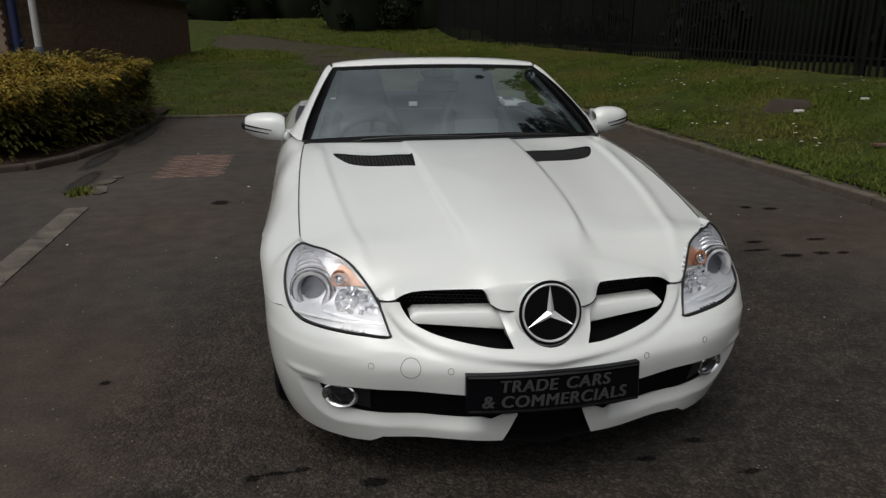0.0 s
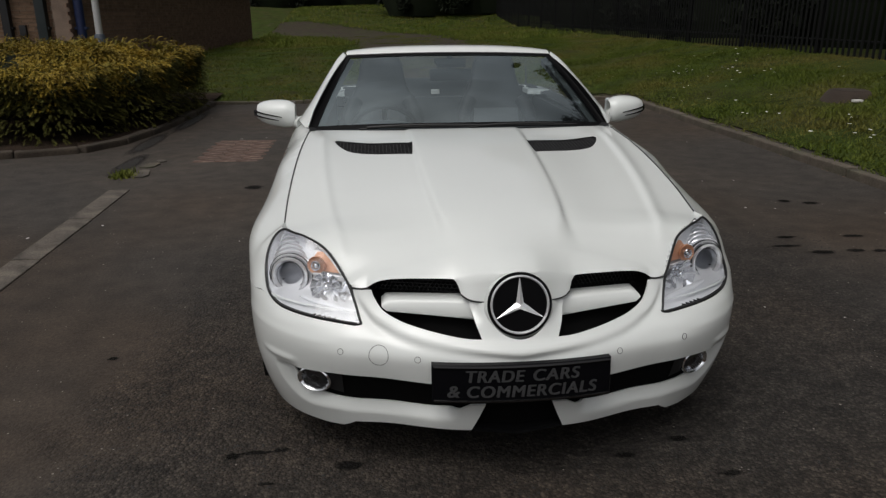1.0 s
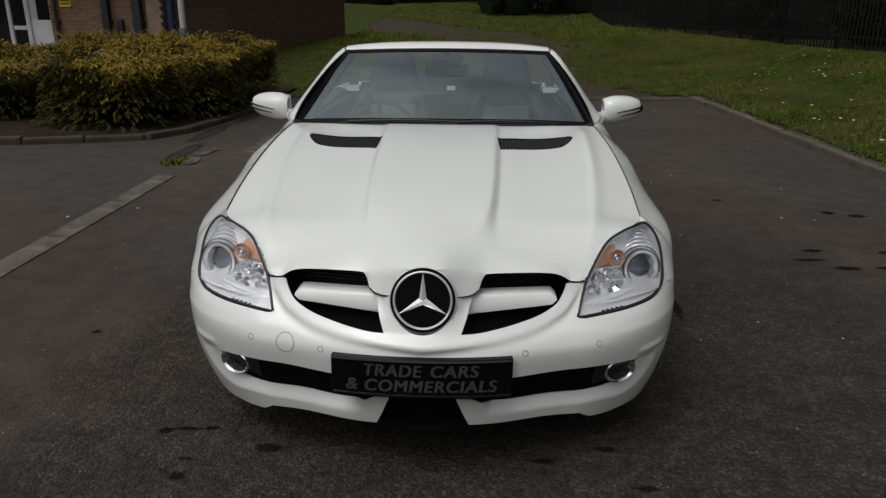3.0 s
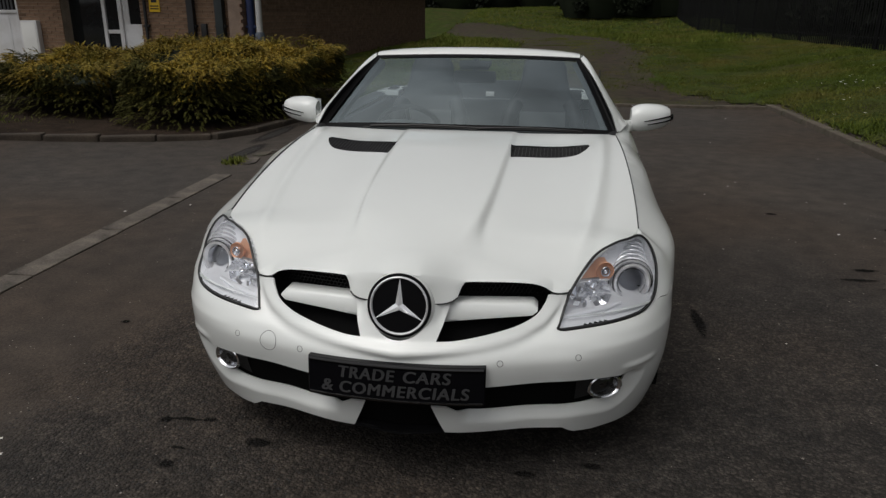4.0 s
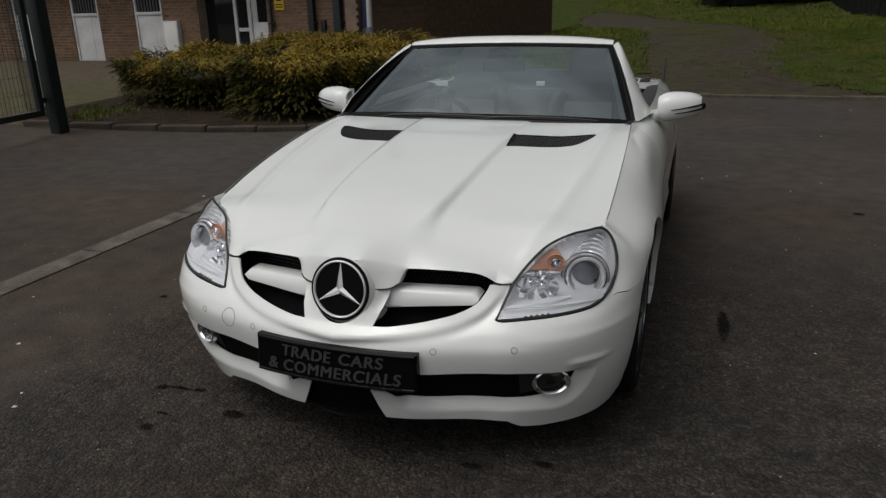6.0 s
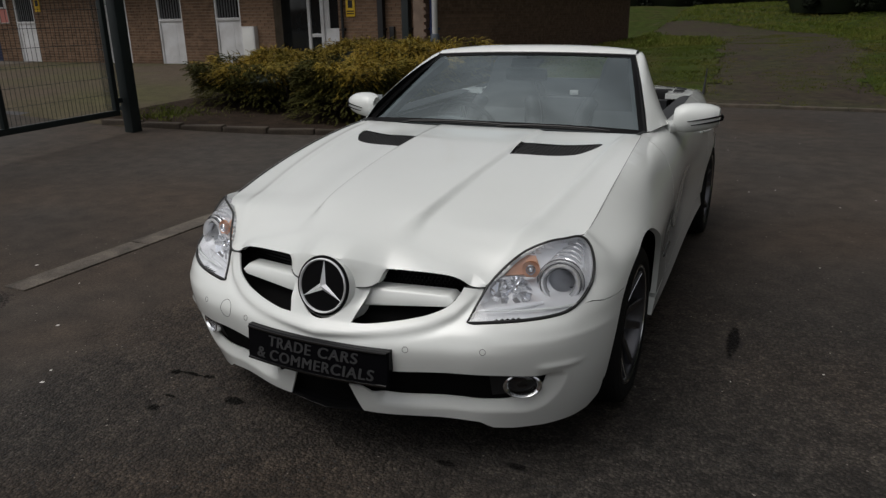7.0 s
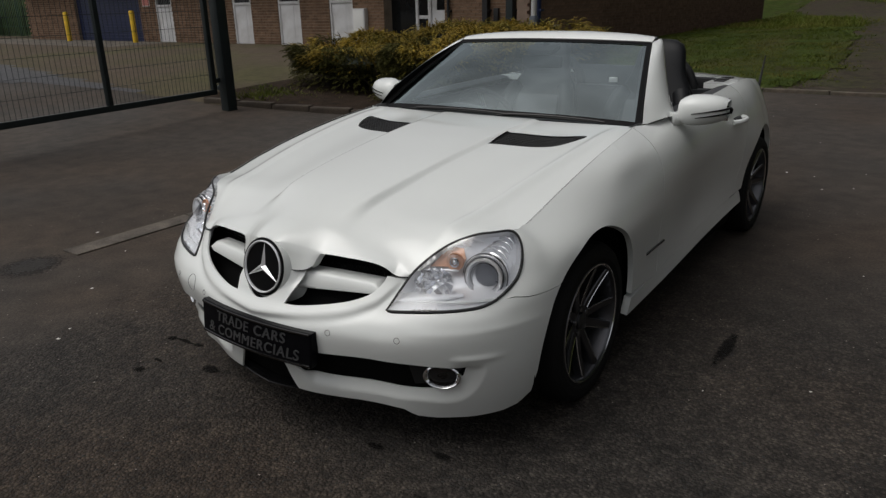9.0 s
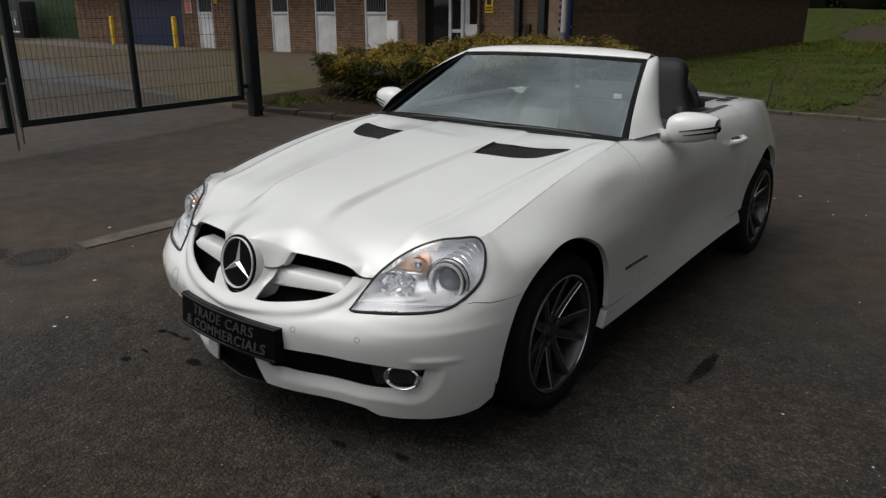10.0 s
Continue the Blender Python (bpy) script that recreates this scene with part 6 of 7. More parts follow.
    for r0, r1, d0, d1 in ((0.016, 0.034, -0.018, -0.008), (0.034, 0.052, -0.008, 0.008)):
        for j in range(10):
            a0, a1 = 2 * math.pi * j / 10 + 0.04, 2 * math.pi * (j + 1) / 10 - 0.04
            tilt = rng.uniform(-0.006, 0.006)
            quad = [bm.verts.new((r * math.cos(a), r * math.sin(a), d + tilt * s_)) for r, a, d, s_ in ((r0, a0, d0, 1), (r1, a0, d1, 1), (r1, a1, d1, -1), (r0, a1, d0, -1))]
            bm.faces.new(quad)
    bmesh.ops.transform(bm, matrix=aim(0.585, 0.190, 0.600), verts=bm.verts)
    part("main_beam_facets", bm, SILVER, lamp, "faceted main beam reflector", 5)
    part("main_beam_bulb", lathe([(0.016, -0.02), (0.013, 0.002), (0.007, 0.008), (0.0005, 0.009)], aim(0.585, 0.190, 0.600), 16), CHROME, lamp)
    for i in range(26):
        x = 0.528 + 0.125 * rng.random()
        z = 0.570 + (0.095 + 0.3 * (x - 0.53)) * rng.random() * 0.70
        if math.hypot(x - 0.704, z - 0.617) < 0.078 or math.hypot(x - 0.618, z - 0.662) < 0.032 or math.hypot(x - 0.585, z - 0.600) < 0.022:
            continue
        bm = bmesh.new()
        a, w, h = rng.uniform(0, 6.28), rng.uniform(0.004, 0.009), rng.uniform(0.008, 0.014)
        add_box(bm, (-w, -0.001, -h), (w, 0.001, h), 0.0005)
        spot = skin(s_front(x, z), z, -0.036) * side
        bmesh.ops.transform(bm, matrix=Matrix.Translation(spot) @ Matrix.Rotation(radians(18 * k), 4, "Z") @ Matrix.Rotation(a, 4, "Y") @ Matrix.Rotation(radians(rng.uniform(-35, 35)), 4, "X"), verts=bm.verts)
        part("facet", bm, SILVER if i % 3 else STEEL, lamp)
    low = [skin(s_front(x, z), z, -0.030) * side for x, z in ((0.50, 0.548), (0.56, 0.556), (0.63, 0.564), (0.69, 0.572))]
    part("lower_bezel", tube(low, [0.006, 0.010, 0.011, 0.006], 8), SILVER_SATIN, lamp)


headlamp(1)
headlamp(-1)


# ---- grille, slats, badge ----
def grille(k):
    back = bmesh.new()
    rows = [[(k * x, 0.168 + 0.20 * max(0, x - 0.1), z) for x in np.linspace(0.08, 0.46, 12)] for z in (0.47, 0.55, 0.61, 0.675)]
    add_grid(back, rows)
    g = part("grille", back, VOID, car, "black honeycomb grille behind a white slat")
    for lo in range(2):
        z0, z1 = ((0.590, 0.655), (0.500, 0.562))[lo]
        bm = bmesh.new()
        for i in range(26):
            for j in range(7):
                x, z = 0.115 + 0.0135 * i + (0.0068 if j % 2 else 0), z0 + 0.0115 * j
                if z > z1 or x > 0.445:
                    continue
                y = 0.118 + 0.24 * (x - 0.15)
                if z > 0.650 - 0.02 * (x - 0.15):
                    continue
                pts = [(k * (x + 0.0066 * math.cos(a)), y, z + 0.0066 * math.sin(a)) for a in np.linspace(0, 2 * math.pi, 7)[:-1]]
                add_tube(bm, pts, 0.0015, 3, closed=True)
        part("mesh", bm, BLACK_GLOSS, g)

    # the white slat: a bar with a rounded nose, wider towards the badge
    bm = bmesh.new()
    rows = []
    for x in np.linspace(0.115, 0.412, 22):
        t = (x - 0.115) / 0.297
        y = 0.033 + 0.056 * t ** 0.9
        zc, h = 0.5630 + 0.008 * t, 0.0305 - 0.013 * t
        if t > 0.93:
            h *= math.sqrt(max(0.02, 1 - ((t - 0.93) / 0.07) ** 2))
        ring = [(0.075, h * 1.0), (0.030, h * 1.0), (0.019, h * 0.93), (0.013, h * 0.70), (0.002, -h * 0.62), (0.002, -h * 0.88), (0.008, -h * 1.0), (0.055, -h * 1.0)]
        rows.append([(k * x, y + a, zc + b) for a, b in ring])
    add_grid(bm, rows)
    if k < 0:
        bmesh.ops.reverse_faces(bm, faces=bm.faces)
    bmesh.ops.recalc_face_normals(bm, faces=bm.faces)
    part("slat", bm, PAINT, g, "white painted slat", 60)


grille(1)
grille(-1)
nose = Matrix.Translation((0, -0.006, 0.600)) @ Matrix.Rotation(radians(90 - 12.5), 4, "X")
bm = bmesh.new()
rows = []
for a in np.linspace(0, 2 * math.pi, 61)[:-1]:
    low = float(step01((0.35 - math.sin(a)) / 0.9))
    rows.append([(r * math.cos(a), r * math.sin(a), h) for r, h in ((0.104 + 0.036 * low, -0.085), (0.1035 + 0.018 * low, -0.052), (0.102 + 0.009 * low, -0.020), (0.1000 + 0.003 * low, -0.004), (0.0985, 0.0005), (0.094, -0.02))])
add_grid(bm, rows + rows[:1])
bmesh.ops.remove_doubles(bm, verts=bm.verts, dist=0.0001)
bmesh.ops.transform(bm, matrix=nose, verts=bm.verts)
bmesh.ops.recalc_face_normals(bm, faces=bm.faces)
part("badge_housing", bm, PAINT, car, "round white badge housing in the nose", 60)
badge = part("badge", lathe([(0.0005, 0.004), (0.088, 0.004), (0.090, -0.02)], nose, 48), BADGE_BLACK, car, "round black badge with a chrome ring and three spokes")
part("ring", lathe([(0.0900, -0.002), (0.0900, 0.007), (0.0890, 0.0095), (0.0865, 0.0105), (0.0840, 0.0095), (0.0825, 0.006), (0.082, 0.002)], nose, 56), BRIGHT, badge, "chrome ring")
part("black_rim", lathe([(0.0985, -0.012), (0.0985, 0.002), (0.097, 0.005), (0.0900, 0.0055)], nose, 56), BADGE_BLACK, badge)
bm = bmesh.new()
for a in (90, 210, 330):
    d = np.array((math.cos(radians(a)), math.sin(radians(a))))
    n = np.array((-d[1], d[0]))
    e, f = d * 0.083, d * 0.0125
    hub0, tip, top = (0, 0, 0.014), (*e, 0.0045), None
    for sgn in (1, -1):
        w = bm.verts.new((*(n * sgn * 0.0125 + d * 0.0072), 0.003))
        v = [bm.verts.new(hub0), w, bm.verts.new((*(e + n * sgn * 0.0018), 0.003)), bm.verts.new(tip)]
        bm.faces.new(v if sgn < 0 else v[::-1])
bmesh.ops.transform(bm, matrix=nose, verts=bm.verts)
part("spokes", bm, BRIGHT, badge, "three tapered chrome spokes", 10)


# ---- intake, fog lamps, plate ----
bm = bmesh.new()
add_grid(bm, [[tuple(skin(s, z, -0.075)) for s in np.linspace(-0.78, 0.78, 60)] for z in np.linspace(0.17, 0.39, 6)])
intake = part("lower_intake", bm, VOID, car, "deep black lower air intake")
bm = bmesh.new()
for z in np.arange(0.275, 0.37, 0.018):
    add_tube(bm, [tuple(skin(s, z, -0.050)) for s in np.linspace(-0.74, 0.74, 50)], 0.0022, 5)
for s in np.arange(-0.56, 0.57, 0.03):
    add_tube(bm, [tuple(skin(s, z, -0.053)) for z in np.linspace(0.25, 0.375, 5)], 0.0020, 4)
part("intake_mesh", bm, BLACK, intake)
bm = bmesh.new()
add_grid(bm, [[(x, -0.028 + 0.5 * x * x + d, 0.172 + 0.10 * abs(x) + h) for x in np.linspace(-0.17, 0.17, 21)] for d, h in ((0.10, -0.004), (0.0, -0.004), (-0.012, 0.004), (0.0, 0.014), (0.10, 0.02))])
part("chin_spoiler", bm, BLACK_GLOSS, car, "black centre spoiler lip")
for k in (1, -1):
    m = Matrix.Translation((k * 0.634, 0.128, 0.312)) @ Matrix.Rotation(radians(26 * k), 4, "Z") @ Matrix.Rotation(radians(90), 4, "X") @ Matrix.Diagonal((1.36, 0.93, 1, 1))
    fog = part("fog_lamp", lathe([(0.030, -0.03), (0.034, 0.0), (0.041, 0.007), (0.045, 0.004), (0.046, -0.02)], m, 40), CHROME, car, "oval fog lamp with a chrome ring")
    part("bowl", lathe([(0.033, 0.0), (0.026, -0.02), (0.012, -0.03), (0.0005, -0.031)], m, 32), SILVER, fog)
    part("bulb_cap", lathe([(0.012, -0.03), (0.012, -0.006), (0.0005, -0.004)], m, 20), BLACK_GLOSS, fog)
    pane = part("pane", lathe([(0.034, 0.002), (0.022, 0.007), (0.0005, 0.009)], m, 32), LENS, fog)
    pane.visible_shadow = False
    part("surround", sheet(front_loop([(0.555, 0.268), (0.66, 0.285), (0.70, 0.325), (0.715, 0.352), (0.65, 0.364), (0.555, 0.370)]), [], lambda s, z: skin(s, z, -0.035) * np.array((k, 1, 1)), 0.02, 0.0, k < 0), BLACK, fog)

plate = bmesh.new()
bow = lambda x: -0.099 + 0.32 * x * x
rows = []
for dy, half, z0, z1 in ((0.030, 0.270, 0.330, 0.444), (0.0, 0.272, 0.328, 0.446), (-0.004, 0.268, 0.332, 0.442)):
    ring = [(x, z0 + 0.0) for x in np.linspace(-half, half, 15)] + [(x, z1) for x in np.linspace(half, -half, 15)]
    rows.append([(x, bow(x) + dy + 0.10 * (z - 0.39), z) for x, z in ring])
verts = add_grid(plate, rows, True)
for i in range(14):
    plate.faces.new((verts[-1][i], verts[-1][i + 1], verts[-1][28 - i], verts[-1][29 - i]))
number_plate = part("number_plate", plate, PLATE, car, "black display plate with grey lettering")
for z in (0.3335, 0.4405):
    part("plate_rim", tube([(x, bow(x) - 0.005 + 0.10 * (z - 0.39), z) for x in np.linspace(-0.266, 0.266, 15)], 0.0045, 8), RIM_BLACK, number_plate)
part("mounting", box((-0.10, -0.075, 0.335), (0.10, -0.03, 0.425), 0.01), BLACK, number_plate)


def lettering(words, width, height, x0, z0):
    cu = bpy.data.curves.new("lettering", "FONT")
    cu.body, cu.align_x, cu.align_y, cu.extrude, cu.offset, cu.shear = words, "CENTER", "BOTTOM", 0.012, 0.0, 0.14
    cu.size = 1.0
    cu.space_character, cu.space_word = 1.12, 0.9
    ob = bpy.data.objects.new("lettering", cu)
    scene.collection.objects.link(ob)
    bpy.context.view_layer.update()
    me = bpy.data.meshes.new_from_object(ob.evaluated_get(bpy.context.evaluated_depsgraph_get()))
    bpy.data.objects.remove(ob)
    co = np.array([v.co for v in me.vertices])
    lo, hi = co.min(0), co.max(0)
    for v in me.vertices:
        x = x0 + ((v.co.x - lo[0]) / (hi[0] - lo[0]) - 0.5) * width
        z = z0 + (v.co.y - lo[1]) / (hi[1] - lo[1]) * height
        v.co = (x, bow(x) - 0.0045 + 0.10 * (z - 0.39) - 0.0012 * (1 if v.co.z > 0 else 0), z)
    # heavy letters: the same strokes laid over themselves, a little to the side
    bm = bmesh.new()
    for i in (-1, 0, 1):
        count = len(bm.verts)
        bm.from_mesh(me)
        bm.verts.ensure_lookup_table()
        for v in bm.verts[count:]:
            v.co.x += 0.0017 * i
            v.co.y -= 0.0003 * i
    bm.to_mesh(me)
    bm.free()
    me.materials.append(LETTER)
    ob = new("lettering", me)
    ob.parent = number_plate
    ob["label"] = "grey raised words on the plate"


lettering("TRADE", 0.172, 0.036, -0.084, 0.394)
lettering("CARS", 0.140, 0.036, 0.100, 0.394)
lettering("&", 0.034, 0.036, -0.208, 0.346)
lettering("COMMERCIALS", 0.392, 0.036, 0.029, 0.346)


# ---- door mirrors, handles, side details ----
def mirror(k):
    m = bmesh.new()
    cx, cy, cz = 0.905, 1.775, 0.950
    rows = []
    for i in range(15):
        v = -1 + 2 * i / 14
        r = (1 - abs(v) ** 2.6) ** (1 / 2.6)
        row = []
        for j in range(28):
            a = 2 * math.pi * j / 28
            ca, sa = math.cos(a), math.sin(a)
            ex = lambda c, p: math.copysign(abs(c) ** p, c)
            yy = 0.085 * r * ex(ca, 0.8)
            if ca > 0:
                yy = 0.035 * r * ex(ca, 0.5)
            zz = 0.066 * r * ex(sa, 0.85) * (1.0 - 0.16 * v) + 0.006 * v
            row.append((k * (cx + 0.112 * v), cy + yy + 0.03 * v, cz + zz))
        rows.append(row)
    add_grid(m, rows, True)
    bmesh.ops.recalc_face_normals(m, faces=m.faces)
    shell = part("door_mirror", m, PAINT, doors[0 if k > 0 else 1], "white door mirror with two black slots", 60)
    part("mirror_foot", tube(smooth([(k * 0.775, 1.70, 0.905), (k * 0.815, 1.735, 0.912), (k * 0.86, 1.765, 0.925)], 4), [0.040, 0.036, 0.032, 0.030, 0.030, 0.032, 0.034, 0.036, 0.036], 12), PAINT, shell)
    face = lambda u, w: (k * (cx + 0.112 * u), cy - 0.0875 * (max(0.0, 1 - abs(u) ** 2.6)) ** (1 / 2.6) * (max(0.03, 1 - abs(w / 0.9) ** 2.3)) ** 0.40 + 0.03 * u, cz + 0.066 * w + 0.006 * u)
    for w0, w1, u0 in ((-0.14, 0.10, -0.30), (-0.42, -0.20, -0.15)):
        line = [face(u, w0 + (w1 - w0) * (u - u0) / (0.97 - u0)) for u in np.linspace(u0, 0.965, 18)]
        part("slot", tube(line, [0.002 + 0.003 * t for t in np.linspace(0, 1, 18)], 6), BLACK_GLOSS, shell)
    part("slot_end", tube([face(0.965, 0.10), face(0.985, -0.02), face(0.965, -0.20)], 0.007, 8), BLACK_GLOSS, shell)
    part("mirror_glass", box((k * cx - 0.09, cy + 0.036, cz - 0.05), (k * cx + 0.09, cy + 0.040, cz + 0.05), 0.001), MIRROR, shell)


mirror(1)
mirror(-1)
for k, d in ((1, doors[0]), (-1, doors[1])):
    line = smooth([(k * 0.862, 2.47, 0.787), (k * 0.892, 2.51, 0.790), (k * 0.896, 2.60, 0.792), (k * 0.866, 2.645, 0.793)], 5)
    part("door_handle", tube(line, 0.014, 8), PAINT, d, "white door handle")
    part("handle_cup", tube([skin(s_side(y, 0.79) * k, 0.79, -0.002) for y in (2.50, 2.55, 2.60)], 0.017, 8), SEAL, d)
    bar = [skin(s_side(y, z) * k, z, 0.001) for y, z in ((1.235, 0.430), (1.33, 0.427), (1.42, 0.423), (1.475, 0.420))]
    part("wing_script", tube(bar, 0.006, 6), BLACK_GLOSS, car, "dark lettering strip on the wing")
antenna = part("antenna", tube([(0.742, 3.50, 0.84), (0.744, 3.515, 0.90), (0.750, 3.56, 1.05)], [0.011, 0.008, 0.004], 8), BLACK, car, "short black whip antenna")


# ---- wheels ----
def wheel(x, y, k, turn):
    w = empty("wheel", "", "")
    w.parent = car
    w.matrix_basis = Matrix.Translation((x, y, HUB_Z if y < 2 else HUB_Z - 0.008)) @ Matrix.Rotation(radians(90 * k), 4, "Y") @ Matrix.Rotation(radians(turn), 4, "Z")
    w["label"] = "black tyre on a grey ten-spoke alloy wheel"
    tyre = [(0.224, -0.11), (0.240, -0.112), (0.275, -0.110), (0.292, -0.098), (0.302, -0.075), (0.304, 0.0), (0.302, 0.075), (0.292, 0.099), (0.275, 0.111), (0.245, 0.113), (0.228, 0.104), (0.222, 0.09)]
    part("tyre", lathe(tyre, None, 72), RUBBER, w, "black tyre", 30)
    part("rim", lathe([(0.222, 0.094), (0.228, 0.104), (0.225, 0.108), (0.218, 0.104), (0.212, 0.090), (0.205, 0.03), (0.200, -0.08), (0.224, -0.10)], None, 72), RIM, w, "grey alloy rim")
    part("rim_edge", lathe([(0.2245, 0.1075), (0.2205, 0.1085), (0.2175, 0.1050)], None, 72), RIM_EDGE, w)
    part("brake_disc", lathe([(0.05, -0.02), (0.155, -0.02), (0.155, -0.04), (0.05, -0.04)], None, 48), STEEL, w)
    part("brake_backing", lathe([(0.0, -0.045), (0.21, -0.045), (0.21, -0.05)], None, 40), VOID, w)
    for j in range(5):
        for off in (-1, 1):
            bm = bmesh.new()
            rows = []
            for t in np.linspace(0, 1, 9):
                r = 0.045 + 0.172 * t
                mid = radians(72 * j) + off * radians(15.5 - 2.0 * t)
                wd = 0.0175 - 0.005 * t
                h = 0.060 + 0.038 * t ** 1.5
                c, s = math.cos(mid), math.sin(mid)
                sec = [(-wd, h - 0.035), (-wd, h - 0.004), (-wd + 0.004, h), (wd - 0.004, h), (wd, h - 0.004), (wd, h - 0.035)]
                rows.append([(r * c - a * s, r * s + a * c, b) for a, b in sec])
            add_grid(bm, rows)
            bmesh.ops.recalc_face_normals(bm, faces=bm.faces)
            spoke = part("spoke", bm, RIM, w)
            edge = []
            for t in np.linspace(0.1, 1, 9):
                r, mid = 0.045 + 0.172 * t, radians(72 * j) + off * radians(15.5 - 2.0 * t)
                a = off * (0.0172 - 0.005 * t)
                edge.append((r * math.cos(mid) - a * math.sin(mid), r * math.sin(mid) + a * math.cos(mid), 0.0585 + 0.038 * t ** 1.5))
            part("bright_edge", tube(edge, 0.0030, 5), RIM_EDGE, spoke)
    part("hub", lathe([(0.062, 0.03), (0.060, 0.058), (0.050, 0.064), (0.034, 0.060), (0.033, 0.068), (0.028, 0.072), (0.0005, 0.073)], None, 40), RIM, w)
    for j in range(5):
        a = radians(72 * j + 36)
        part("wheel_bolt", lathe([(0.009, 0.05), (0.009, 0.066), (0.0005, 0.067)], Matrix.Translation((0.047 * math.cos(a), 0.047 * math.sin(a), 0)), 8), STEEL, w)


wheel(0.748, HUB_F, 1, 8)
wheel(-0.748, HUB_F, -1, 40)
wheel(0.758, HUB_R, 1, 30)
wheel(-0.758, HUB_R, -1, 5)


# ---- the open cabin ----
def seat(x):
    cushion = bmesh.new()
    add_box(cushion, (x - 0.25, 1.95, 0.28), (x + 0.25, 2.50, 0.50), 0.05)
    st = part("seat", cushion, LEATHER, car, "dark leather sports seat with an integral headrest", 60)
    lean = lambda z: 2.50 + 0.36 * (z - 0.45)
    rows = []
    for z, half, depth in ((0.42, 0.25, 0.10), (0.60, 0.26, 0.12), (0.80, 0.25, 0.12), (0.90, 0.22, 0.11), (0.98, 0.165, 0.10), (1.05, 0.145, 0.10), (1.12, 0.135, 0.095), (1.16, 0.115, 0.08), (1.185, 0.07, 0.05), (1.19, 0.01, 0.02)):
        row = []
        for j in range(20):
            a = 2 * math.pi * j / 20
            ex = lambda c: math.copysign(abs(c) ** 0.6, c)
            row.append((x + half * ex(math.cos(a)), lean(z) + depth * 0.5 * ex(math.sin(a)), z))
        rows.append(row)
    bm = bmesh.new()
    add_grid(bm, rows, True)
    part("backrest", bm, LEATHER, st, "dark backrest and headrest", 70)
    for sx in (-1, 1):
        line = smooth([(x + sx * 0.215, lean(0.48) - 0.07, 0.48), (x + sx * 0.225, lean(0.65) - 0.085, 0.65), (x + sx * 0.205, lean(0.82) - 0.075, 0.82), (x + sx * 0.16, lean(0.92) - 0.04, 0.92)], 5)
        part("bolster", tube(line, [0.03] + [0.048] * 14 + [0.02], 10), LEATHER, st)
    part("insert", sheet([(-0.15, 0.50), (0.15, 0.50), (0.14, 0.86), (-0.14, 0.86)], [], lambda u, z: np.stack([x + u, lean(z) - 0.068 + 0 * u, z], -1), 0.05, 0.015), LEATHER_LIGHT, st)
    hoop = [(x + 0.15 * math.cos(a), 2.90, 0.86 + 0.20 * math.sin(a)) for a in np.linspace(0, math.pi, 16)]
    part("roll_hoop", tube(hoop, 0.028, 10), BLACK, car, "black roll hoop behind the seat")


seat(-0.36)
seat(0.36)
dash = bmesh.new()
rows = []
for y, z in ((1.44, 0.83), (1.50, 0.865), (1.62, 0.885), (1.74, 0.875), (1.79, 0.84), (1.78, 0.74), (1.74, 0.60), (1.68, 0.48)):
    rows.append([(x, y + 0.02 * (abs(x) / 0.66) ** 2, z + (0.035 * math.exp(-(((x + 0.36) / 0.17) ** 2)) if 1.6 < y < 1.8 and z > 0.8 else 0)) for x in np.linspace(-0.67, 0.67, 31)])
add_grid(dash, rows)
part("dashboard", dash, TRIM, car, "charcoal dashboard")
wheel_m = Matrix.Translation((-0.36, 1.98, 0.80)) @ Matrix.Rotation(radians(-62), 4, "X")
ring = [tuple(wheel_m @ Vector((0.18 * math.cos(a), 0.18 * math.sin(a), 0))) for a in np.linspace(0, 2 * math.pi, 41)[:-1]]
steer = part("steering_wheel", tube(ring, 0.015, 8, closed=True), LEATHER, car, "dark leather steering wheel")
part("wheel_boss", lathe([(0.0, -0.03), (0.075, -0.03), (0.07, 0.015), (0.0005, 0.03)], wheel_m, 24), TRIM, steer)
for a in (0, 180, 270):
    d = Vector((math.cos(radians(a)), math.sin(radians(a)), 0))
    part("wheel_spoke", tube([tuple(wheel_m @ (d * 0.06)), tuple(wheel_m @ (d * 0.172))], 0.013, 6), STEEL, steer)
part("centre_console", box((-0.11, 1.72, 0.27), (0.11, 2.78, 0.52), 0.03), TRIM, car)
rear_mirror = part("rear_view_mirror", box((-0.115, 1.93, 1.085), (0.115, 1.965, 1.15), 0.018), BLACK, car, "black rear view mirror below the header")
part("mirror_stem", tube([(0, 1.96, 1.13), (0, 1.99, 1.205)], 0.018, 8), BLACK, rear_mirror)
part("sensor_pod", sheet([(-0.075, 0.86), (0.075, 0.86), (0.09, 0.97), (-0.09, 0.97)], [], lambda u, v: np.array([screen_at(a / 0.58, b, -0.02) for a, b in zip(u, v)]), 0.04, 0.02), BLACK, rear_mirror, "dark sensor pod behind the glass")
deflector = part("wind_deflector", box((-0.27, 2.915, 0.80), (0.27, 2.93, 1.02), 0.004), TRIM, car, "dark wind deflector between the roll hoops")
part("white_label", box((-0.028, 2.905, 0.915), (0.028, 2.912, 0.945), 0.002), WHITE_PLASTIC, deflector, "small white label")
part("parcel_shelf", box((-0.62, 2.94, 0.86), (0.62, 3.05, 0.962), 0.02), BLACK, car, "black cover behind the roll hoops")
